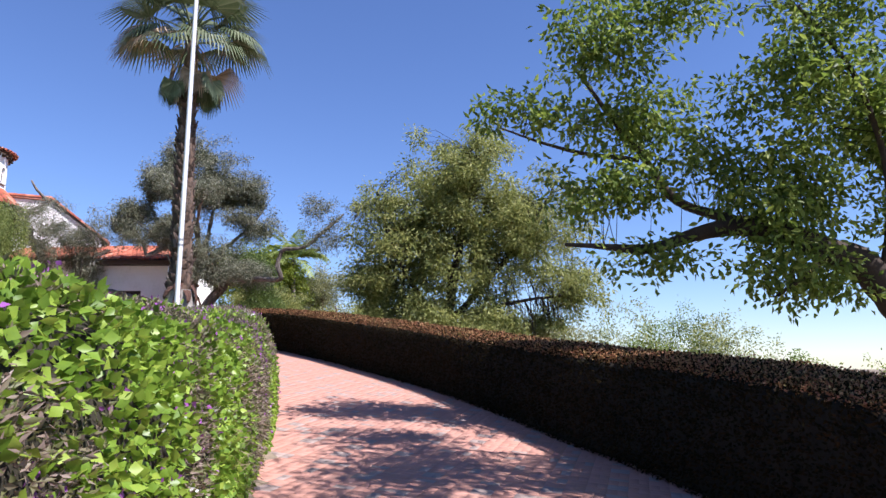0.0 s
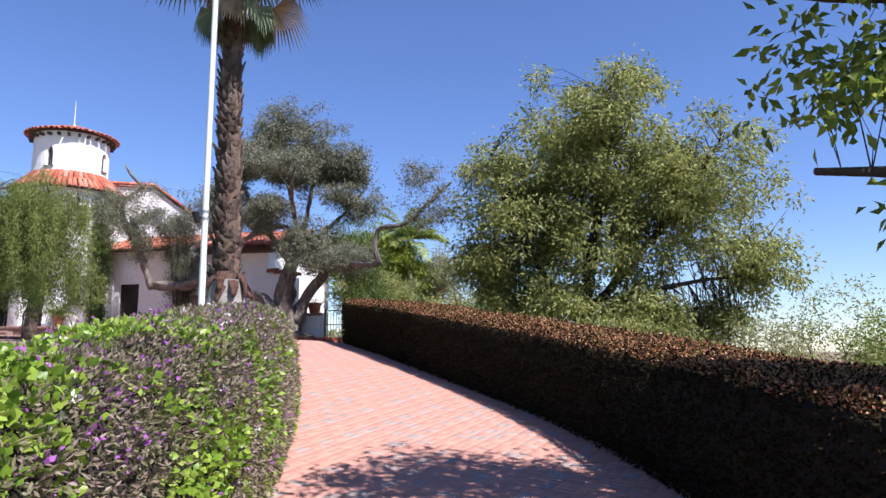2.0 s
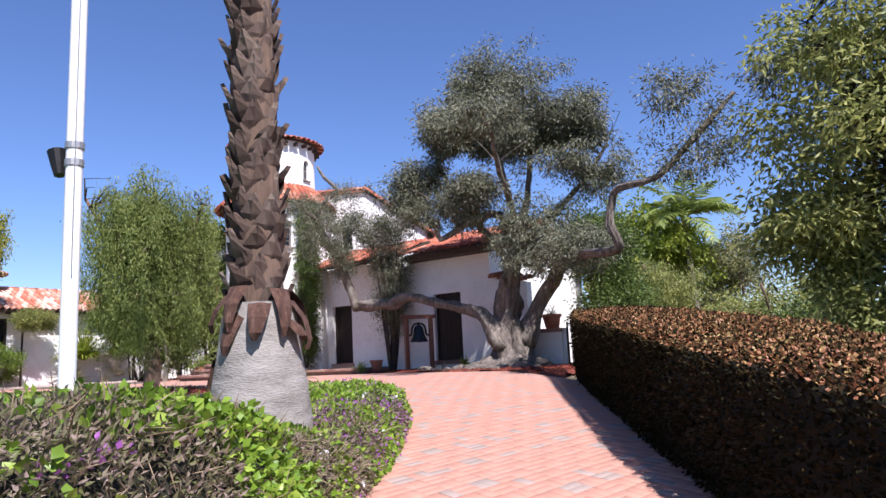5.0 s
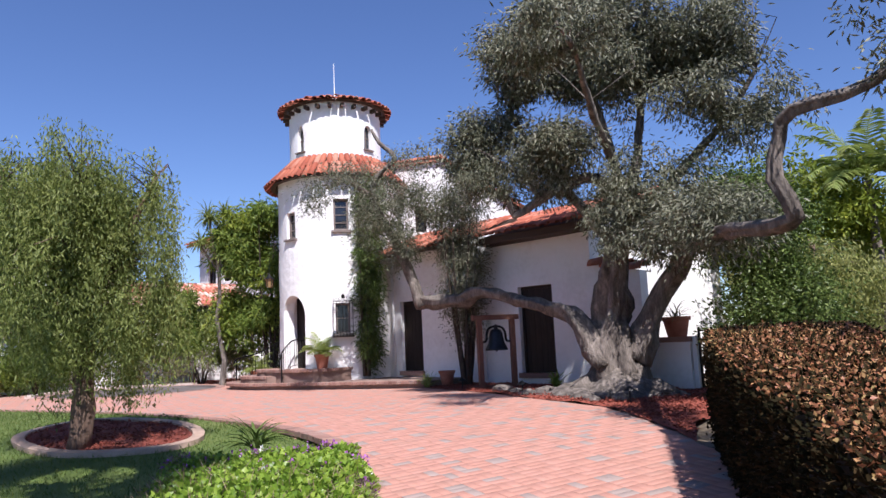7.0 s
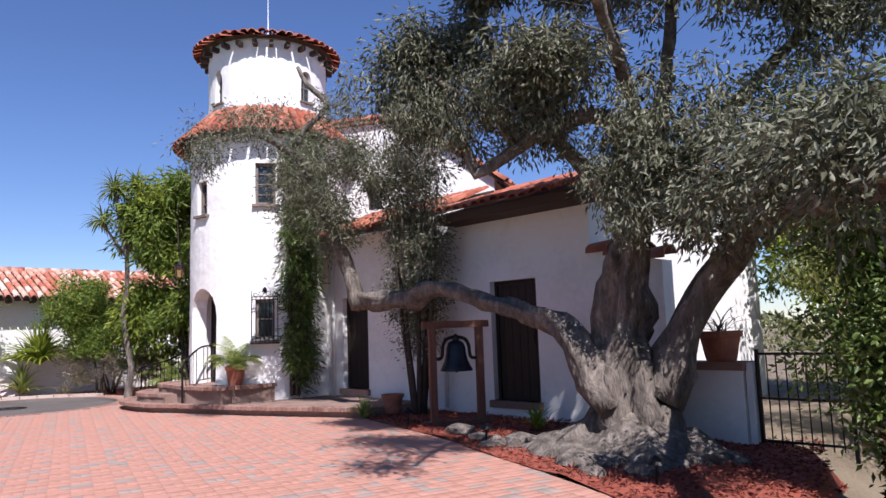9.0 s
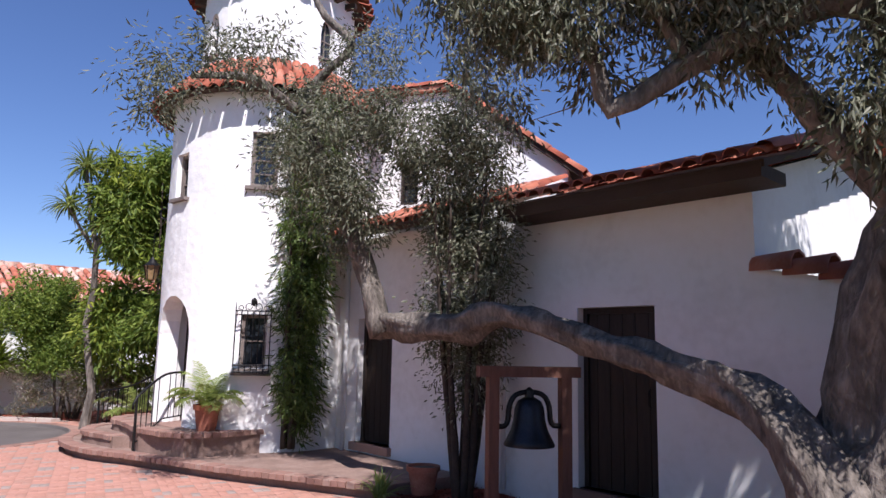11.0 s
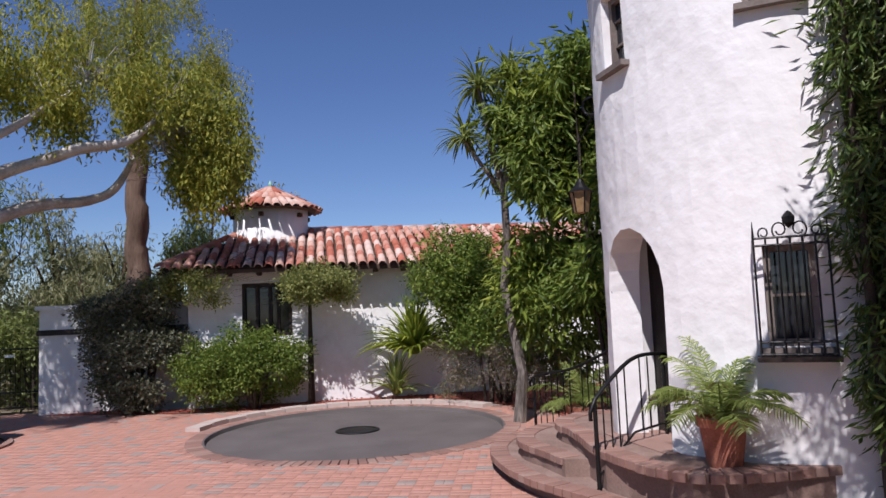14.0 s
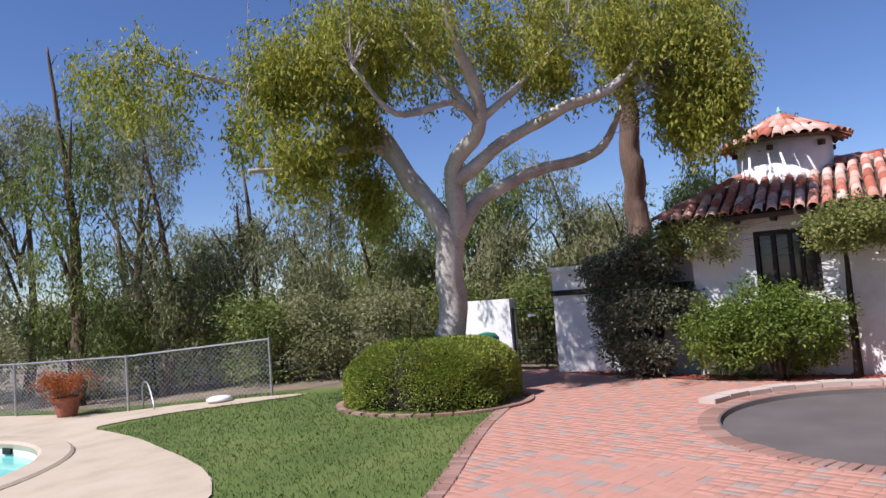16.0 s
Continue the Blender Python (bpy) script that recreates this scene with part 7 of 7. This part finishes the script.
def window_grille():
    t = thing("window_grille", "black wrought iron window grille with scroll crest", "grille", at=(TC[0] + 1.5, TC[1] - 1, 1.45))
    m = Matrix.Translation((TC[0], TC[1], 0)) @ pose(0, 0, 0, 0, 0, -33)
    x0, x1, w = TR - 0.05, TR + 0.17, 0.27
    for y in np.linspace(-w, w, 7):
        part("bar", Buf().tube([m @ Vector((x1, y, 1.40)), m @ Vector((x1, y, 2.36))], 0.009, 6), IRON, t)
    for z in (1.42, 1.52, 2.30, 2.36):
        part("rail", Buf().tube([m @ Vector((x0, -w, z)), m @ Vector((x1, -w, z)), m @ Vector((x1, w, z)), m @ Vector((x0, w, z))], 0.011, 6), IRON, t)
    part("shelf", Buf().box((x0 - 0.02, -w - 0.03, 1.36), (x1 + 0.02, w + 0.03, 1.40), m), WOOD_DARK, t)
    for s in (-1, 1):
        for k in range(2):
            c = Vector((x1, s * (0.07 + 0.12 * k), 2.42 - 0.02 * k))
            rad = 0.055 - 0.015 * k
            pts = [m @ (c + Vector((0, s * rad * math.cos(a) * (1 - a / 12), rad * 1.2 * math.sin(a) * (1 - a / 12)))) for a in np.linspace(-1, 6, 18)]
            part("scroll", Buf().tube(pts, 0.007, 5), IRON, t)
        part("spike", Buf().tube([m @ Vector((x1, s * w, 2.36)), m @ Vector((x1, s * w, 2.50))], [0.012, 0.003], 6), IRON, t)
    c = m @ Vector((x1, 0, 2.50))
    part("rosette", Buf().lathe([(0.005, -0.07), (0.045, -0.03), (0.05, 0.02), (0.02, 0.06), (0.005, 0.07)], 10, tuple(c)), IRON, t)


window_grille()


# ---- iron handrails ----
def handrail(label, pts):
    t = thing("handrail", label, "railing", "handrails at the tower steps", at=tuple(pts[0]))
    P = [Vector(p) for p in pts]
    top = [p + Vector((0, 0, 0.82)) for p in P]
    end = top[-1] + (top[-1] - top[-2]).normalized() * 0.1
    part("top_rail", Buf().tube(smoothline([tuple(top[0] + Vector((0, 0, -0.14)) - (P[1] - P[0]).normalized() * 0.08), *map(tuple, top), tuple(end + Vector((0, 0, -0.05)))], 0.08), 0.02, 8), IRON, t, smooth=True)
    part("bottom_rail", Buf().tube([p + Vector((0, 0, 0.12)) for p in P], 0.012, 6), IRON, t)
    part("post", Buf().tube([P[0] - Vector((0, 0, 0.2)), top[0]], 0.022, 8), IRON, t)
    part("post", Buf().tube([P[-1], top[-1]], 0.02, 8), IRON, t)
    for a, b in zip(P[:-1], P[1:]):
        n = max(2, int((b - a).length / 0.12))
        for i in range(1, n):
            p = a.lerp(b, i / n)
            part("baluster", Buf().tube([p + Vector((0, 0, 0.12)), p + Vector((0, 0, 0.82))], 0.008, 5), IRON, t)
    return t


handrail("black iron handrail on the near side of the steps", [(-20.33, 26.84, 0.17), (-20.6, 27.35, 0.5), (-20.86, 27.82, 0.52)])
handrail("black iron handrail on the far side of the steps", [(-24.0, 27.4, 0.02), (-23.2, 27.75, 0.2), (-22.35, 28.0, 0.52)])


# ---- bell in its frame ----
def bell_frame():
    a, b = Vector((-14.0, 28.12, 0)), Vector((-13.64, 28.84, 0))
    t = thing("wooden_stand", "redwood post stand holding a cast bell", "stand", at=(a.x, a.y, 0.05))
    d = (b - a).normalized()
    ang = math.degrees(math.atan2(d.y, d.x))
    for p in (a, b):
        m = Matrix.Translation((p.x, p.y, 0)) @ pose(0, 0, 0, 0, 0, ang)
        part("post", Buf().box((-0.055, -0.055, -0.1), (0.055, 0.055, 1.55), m), WOOD_RED, t)
    m = Matrix.Translation(((a + b) / 2)) @ pose(0, 0, 0, 0, 0, ang)
    part("lintel", Buf().box((-0.56, -0.06, 1.55), (0.56, 0.06, 1.66), m), WOOD_RED, t)
    part("foot_beam", Buf().box((-0.6, -0.07, -0.05), (0.6, 0.07, 0.09), m), WOOD_RED, t)
    bell = thing("bell", "dark cast metal bell on a yoke", "bell", at=((a.x + b.x) / 2, (a.y + b.y) / 2, 0.95))
    c = (a + b) / 2
    prof = [(0.255, 0.86), (0.262, 0.875), (0.235, 0.93), (0.19, 1.02), (0.165, 1.12), (0.15, 1.24), (0.12, 1.31), (0.06, 1.345), (0.02, 1.35), (0.02, 1.33), (0.13, 1.2), (0.22, 0.9), (0.255, 0.86)]
    part("body", Buf().lathe(prof, 32, (c.x, c.y, 0)), BRONZE, bell, smooth=True)
    pts = [(-0.345, 1.06), (-0.27, 1.06), (-0.235, 1.12), (-0.22, 1.26), (-0.15, 1.37), (0, 1.40), (0.15, 1.37), (0.22, 1.26), (0.235, 1.12), (0.27, 1.06), (0.345, 1.06)]
    part("yoke", Buf().tube(smoothline([tuple(m @ Vector((x, 0, z))) for x, z in pts], 0.04), 0.028, 8), IRON, bell, smooth=True)
    part("crown", Buf().lathe([(0.05, 1.33), (0.045, 1.42), (0.01, 1.45)], 12, (c.x, c.y, 0)), IRON, bell)
    part("clapper", Buf().lathe([(0.004, 1.2), (0.008, 0.95), (0.03, 0.9), (0.035, 0.86), (0.01, 0.83)], 10, (c.x, c.y, 0)), IRON, bell)


bell_frame()


# ---- lantern on its cable, pipes ----
AMBER = mat("amber_glass", [(0.16, 0.10, 0.045), (0.30, 0.20, 0.10)], 8.0, 0.2, 0.1, 40.0)


def lantern():
    x, y, z = -22.15, 27.55, 3.1
    t = thing("hanging_lantern", "black iron lantern with amber glass on a cable", "lantern", at=(x, y, z + 0.6))
    part("cage", Buf().lathe([(0.03, -0.12), (0.09, -0.1), (0.13, 0.14), (0.14, 0.16)], 6, (x, y, z)), AMBER, t, "amber glass body")
    for k in range(6):
        a = math.pi * k / 3
        part("cage_bar", Buf().tube([(x + 0.095 * math.cos(a), y + 0.095 * math.sin(a), z - 0.1), (x + 0.14 * math.cos(a), y + 0.14 * math.sin(a), z + 0.15)], 0.008, 5), IRON, t)
    part("cap", Buf().lathe([(0.17, 0.15), (0.1, 0.2), (0.04, 0.28), (0.02, 0.32)], 12, (x, y, z)), IRON, t)
    part("chain", Buf().tube([(x, y, z + 0.3), (x, y, z + 0.75)], 0.008, 5), IRON, t)
    part("cable", Buf().tube([(-21.45, 27.52, 4.12), (-21.8, 27.53, 3.95), (x, y, z + 0.75)], 0.01, 5), IRON, t)
    part("bracket", Buf().tube(smoothline([(-21.4, 27.5, 4.25), (-21.52, 27.4, 4.2), (-21.55, 27.42, 4.08), (-21.42, 27.5, 4.02)], 0.05), 0.014, 6), IRON, t)


lantern()
pipe = thing("drain_pipe", "white painted drain pipe on the house wall", "pipe", at=(-18.75, 29.6, 0.2))
part("pipe", Buf().tube([(-18.72, 29.58, 0.15), (-18.72, 29.58, 3.5)], 0.04, 10), WHITE_PAINT, pipe, smooth=True)
pipe = thing("drain_pipe", "white painted downpipe beside the wing", "pipe", at=(-15.2, 29.6, 0.2))
part("pipe", Buf().tube([(-15.18, 29.58, 0.1), (-15.18, 29.58, 2.9), (-15.05, 29.5, 3.2), (-15.05, 29.35, 3.4)], 0.035, 10), WHITE_PAINT, pipe, smooth=True)
# low wall and white gate beyond the olive
lw = tagged(part("wall_planter", Buf().box((-10.75, 29.0, -0.4), (-9.46, 29.3, 0.90)), PLASTER, None), "low white wall carrying a clay pot", "wall", kind="structure")
tagged(part("wall_planter_cap", Buf().box((-10.8, 28.95, 0.90), (-9.43, 29.35, 1.0)), BRICK_OB, None), "brick capping of the low wall", "trim", kind="structure")
gt = thing("garden_gate", "black iron garden gate beside a white post", "gate", at=(-9.4, 29.2, -0.1))
part("post", Buf().box((-9.44, 29.05, -0.4), (-9.36, 29.2, 0.99)), WHITE_PAINT, gt, "white painted post")
for x in (-9.33, -8.33):
    part("stile", Buf().box((x - 0.02, 29.12, -0.1), (x + 0.02, 29.16, 1.15)), IRON, gt)
for x in np.arange(-9.22, -8.4, 0.11):
    part("bar", Buf().tube([(x, 29.14, 0.0), (x, 29.14, 1.1)], 0.009, 6), IRON, gt)
for z in (0.05, 0.55, 1.08):
    part("rail", Buf().box((-9.31, 29.13, z), (-8.35, 29.15, z + 0.03)), IRON, gt)

# small lights and stones in the mulch
def path_light(x, y):
    z = h1(x, y)
    t = thing("path_light", "small black mushroom path light in the mulch", "lamp", "path lights in the mulch", at=(x, y, z))
    part("stake", Buf().tube([(x, y, z - 0.05), (x, y, z + 0.22)], 0.012, 6), IRON, t)
    part("hood", Buf().lathe([(0.1, 0.2), (0.08, 0.23), (0.02, 0.27), (0.005, 0.28)], 12, (x, y, z)), IRON, t)


for x, y in ((-9.3, 26.5), (-12.2, 27.35), (-14.6, 28.1)):
    path_light(x, y)
rs = random.Random(12)
for i in range(16):
    f = i / 15
    x, y = -9.6 - 3.2 * f + rs.uniform(-0.3, 0.3), 26.7 + 0.9 * f + rs.uniform(-0.25, 0.35)
    z = h1(x, y)
    bm = bmesh.new()
    bmesh.ops.create_icosphere(bm, subdivisions=2, radius=1)
    s = rs.uniform(0.08, 0.2)
    for v_ in bm.verts:
        v_.co *= 1 + 0.35 * noise.noise(v_.co * 1.5 + Vector((i * 3, 0, 0)))
        v_.co = Vector((v_.co.x * s * 1.4, v_.co.y * s, v_.co.z * s * 0.6)) + Vector((x, y, z + s * 0.25))
    me = bpy.data.meshes.new("rock")
    bm.to_mesh(me)
    bm.free()
    me.materials.append(BARK_OLIVE)
    tagged(new("rock", me), "grey weathered rock at the olive roots", "rock", "rocks round the olive")


# ---- flagpole ----
def flagpole():
    x, y = -5.485, 14.18
    z = h1(x, y)
    t = thing("flagpole", "tall white painted flagpole with a floodlight", "flagpole", at=(x, y, z))
    part("pole", Buf().tube([(x, y, z - 0.2), (x, y, z - 0.19), (x, y, 5), (x, y, 10.49), (x, y, 10.5)], [0.05, 0.05, 0.046, 0.036, 0.036], 16), WHITE_PAINT, t, smooth=True)
    part("foot", Buf().lathe([(0.12, 0.0), (0.12, 0.05), (0.06, 0.1)], 16, (x, y, z)), WHITE_PAINT, t)
    part("halyard", Buf().tube([(x + 0.07, y - 0.03, 1.0), (x + 0.06, y - 0.03, 10.4)], 0.004, 4), STEEL, t)
    zc = 1.68
    for dz in (0.0, 0.11):
        part("clamp", Buf().lathe([(0.045, -0.02), (0.056, -0.02), (0.056, 0.02), (0.045, 0.02)], 16, (x, y, zc + dz)), STEEL, t)
    fl = part("floodlight", Buf().tube([(x - 0.02, y, zc + 0.02), (x - 0.10, y - 0.02, zc + 0.02)], 0.016, 6), IRON, t)
    part("housing", Buf().tube([(x - 0.11, y - 0.03, zc - 0.06), (x - 0.13, y - 0.03, zc + 0.02), (x - 0.15, y - 0.03, zc + 0.10)], [0.035, 0.05, 0.062], 12), IRON, fl)


flagpole()


# ---- gate, bin, fence, pool ----
def yard_gate():
    t = thing("iron_gate", "black iron garden gate between white walls", "gate", at=(-30.7, 17.2, 0.0))
    for y in (17.2, 18.4):
        part("stile", Buf().box((-30.72, y - 0.02, 0.05), (-30.68, y + 0.02, 1.45)), IRON, t)
    for z in (0.12, 0.45, 1.38):
        part("rail", Buf().box((-30.715, 17.22, z), (-30.685, 18.38, z + 0.03)), IRON, t)
    for y in np.arange(17.3, 18.35, 0.1):
        part("bar", Buf().tube([(-30.7, y, 0.14), (-30.7, y, 1.4)], 0.007, 5), IRON, t)
    part("sign", Buf().box((-30.66, 17.6, 1.22), (-30.65, 17.8, 1.28)), WHITE_PAINT, t, "small pale sign plate")


yard_gate()


def bin_():
    x, y = -30.2, 16.72
    t = thing("green_bin", "round green plastic bin beside the white wall", "bin", at=(x, y, 0))
    part("body", Buf().lathe([(0.02, 0.0), (0.2, 0.0), (0.27, 0.75), (0.25, 0.75)], 20, (x, y, 0)), PLASTIC, t, smooth=True)
    part("lid", Buf().lathe([(0.29, 0.74), (0.29, 0.8), (0.2, 0.9), (0.05, 0.93), (0.005, 0.93)], 20, (x, y, 0)), PLASTIC, t, smooth=True)


bin_()


def chain_fence():
    pts = [Vector((x, y, h1(x, y))) for x, y in ((-23.9, 3.6), (-24.6, 7.1), (-25.45, 10.1), (-26.85, 13.1))]
    t = thing("chain_link_fence", "galvanised chain link fence with metal posts", "fence", at=tuple(pts[0]))
    for p in pts:
        part("post", Buf().tube([p - Vector((0, 0, 0.1)), p + Vector((0, 0, 1.26))], 0.03, 8), STEEL, t)
    wires = Buf()
    for a, b in zip(pts[:-1], pts[1:]):
        part("top_rail", Buf().tube([a + Vector((0, 0, 1.22)), b + Vector((0, 0, 1.22))], 0.02, 6), STEEL, t)
        L = (b - a).length
        n = int(L / 0.11)
        for s in (-1, 1):
            for i in range(-11, n + 11):
                x0, x1 = i * 0.11, i * 0.11 + s * 1.15
                lo, hi = max(min(x0, x1), 0), min(max(x0, x1), L)
                if hi - lo < 0.02:
                    continue
                f = lambda x: a.lerp(b, x / L) + Vector((0, 0, 0.05 + 1.15 * ((x - x0) / (x1 - x0))))
                wires.tube([f(lo), f(hi)], 0.0028, 3, False)
    part("wire_mesh", wires, STEEL, t, kind="stuff")


chain_fence()


def pool():
    cx, cy = POOL_C
    z = h1(-21, 14) + 0.01
    t = thing("swimming_pool", "swimming pool with turquoise water and pale coping", "pool", kind="structure", at=(cx, cy, z))
    part("coping", Buf().lathe([(POOL_R + 0.02, -0.12), (POOL_R + 0.03, 0.05), (POOL_R - 0.02, 0.08), (POOL_R - 0.42, 0.08), (POOL_R - 0.47, 0.04), (POOL_R - 0.45, -0.06)], 64, (cx, cy, z)), CONCRETE, t, smooth=False)
    part("wall", Buf().lathe([(POOL_R - 0.45, 0.03), (POOL_R - 0.47, -1.0), (0.05, -1.05)], 64, (cx, cy, z)), WHITE_PAINT, t, "pale pool lining")
    part("water", Buf().lathe([(POOL_R - 0.455, -0.16), (0.02, -0.16)], 64, (cx, cy, z)), WATER, t, "turquoise water")
    part("skimmer", Buf().box((cx - POOL_R + 0.44, cy - 0.3, z - 0.13), (cx - POOL_R + 0.5, cy - 0.05, z - 0.03)), IRON, t)


pool()
hr = thing("pool_handrail", "bent steel pool handrail by the fence", "handrail", at=(-25.55, 10.55, h1(-25.5, 10.5)))
hz = h1(-25.5, 10.5)
part("tube", Buf().tube(smoothline([(-25.75, 10.2, hz - 0.02), (-25.75, 10.2, hz + 0.5), (-25.7, 10.45, hz + 0.56), (-25.5, 10.9, hz + 0.2), (-25.45, 11.0, hz - 0.02)], 0.06), 0.02, 8), STEEL, hr, smooth=True)
fm = thing("pool_float", "white rounded pool cover lying on the walk", "float", at=(-26.1, 12.3, h1(-26.1, 12.3) + 0.02))
part("body", Buf().lathe([(0.02, 0.0), (0.26, 0.02), (0.28, 0.06), (0.2, 0.11), (0.02, 0.13)], 20, (-26.1, 12.3, h1(-26.1, 12.3) + 0.02)), WHITE_PAINT, fm, smooth=True)

# ---- brick pavers of the driveway and court ----
def pavers():
    step = 0.21
    V, F = brick_geo(0.1035, 0.2085, 0.05, 0.0012)
    V, F = np.array(V), F
    red, grey = [], []
    near_red, near_grey = [], []
    th = radians(-16)
    c, s = math.cos(th), math.sin(th)
    gx, gy = np.meshgrid(np.arange(-40, 12, step), np.arange(-20, 48, step))
    X, Y = (gx * c - gy * s).ravel(), (gx * s + gy * c).ravel()
    I, J = np.meshgrid(np.arange(gx.shape[1]), np.arange(gx.shape[0]))
    I, J = I.ravel(), J.ravel()
    ok = inside(PAVED, X, Y) & ~inside(ring, X, Y) & (Y > 0.5)
    X, Y, I, J = X[ok], Y[ok], I[ok], J[ok]
    r = np.random.default_rng(501)
    for x, y, i, j in zip(X, Y, I, J):
        turn = 90 if (i + j) % 2 else 0
        for k in (-0.0525, 0.0525):
            a = th + radians(turn)
            px, py = x + k * math.cos(a), y + k * math.sin(a)
            g = (i % 3 == 0 and j % 2 == 0 and r.uniform() < 0.62) or r.uniform() < 0.05
            near = -23.2 < px < -20.9 and 20.9 < py < 22.9
            ((near_grey if g else near_red) if near else (grey if g else red)).append((px, py, a, r.normal() * 0.0006))
    for name, L, m in (("pavers", red, BRICK), ("grey_pavers", grey, PAVER_GREY)):
        A = np.array(L)
        ca, sa = np.cos(A[:, 2])[:, None], np.sin(A[:, 2])[:, None]
        top = V[4:]
        WX, WY = A[:, 0:1] + top[:, 0] * ca - top[:, 1] * sa, A[:, 1:2] + top[:, 0] * sa + top[:, 1] * ca
        W = np.stack([WX, WY, height(WX.ravel(), WY.ravel()).reshape(WX.shape) + A[:, 3:4] + 0.001 + top[:, 2]], 2).reshape(-1, 3)
        q = np.array([(4, 5, 6, 7)] + [(i, (i + 1) % 4, 4 + (i + 1) % 4, 4 + i) for i in range(4)])
        FF = (np.arange(len(A))[:, None, None] * 8 + q[None]).reshape(-1, 4)
        part(name, mesh_from(name, W, FF, m), None, drive, kind="stuff")
    for L, m in ((near_red, BRICK_P), (near_grey, GREY_P)):
        me = mesh_from("paver", V.tolist(), F, m)
        for px, py, a, dz in L:
            ob = new("paver", me)
            ob.parent = drive
            ob.matrix_basis = Matrix.Translation((px, py, h1(px, py) + dz + 0.001)) @ pose(0, 0, 0, 0, 0, math.degrees(a))


BRICK_P = mat("red_paver_piece", [(0.40, 0.235, 0.18), (0.44, 0.225, 0.165), (0.46, 0.235, 0.175), (0.47, 0.255, 0.195)], 3.0, 0.85, 0.3, 80.0, "object")
GREY_P = mat("grey_paver_piece", [(0.30, 0.235, 0.20), (0.36, 0.275, 0.235)], 3.0, 0.85, 0.3, 80.0, "object")
pavers()
edge_bricks("lawn_edging", "brick edging between the lawn and the court", [tuple(p) for p in LAWN_EDGE[::3]], 0.015, d=0.2)
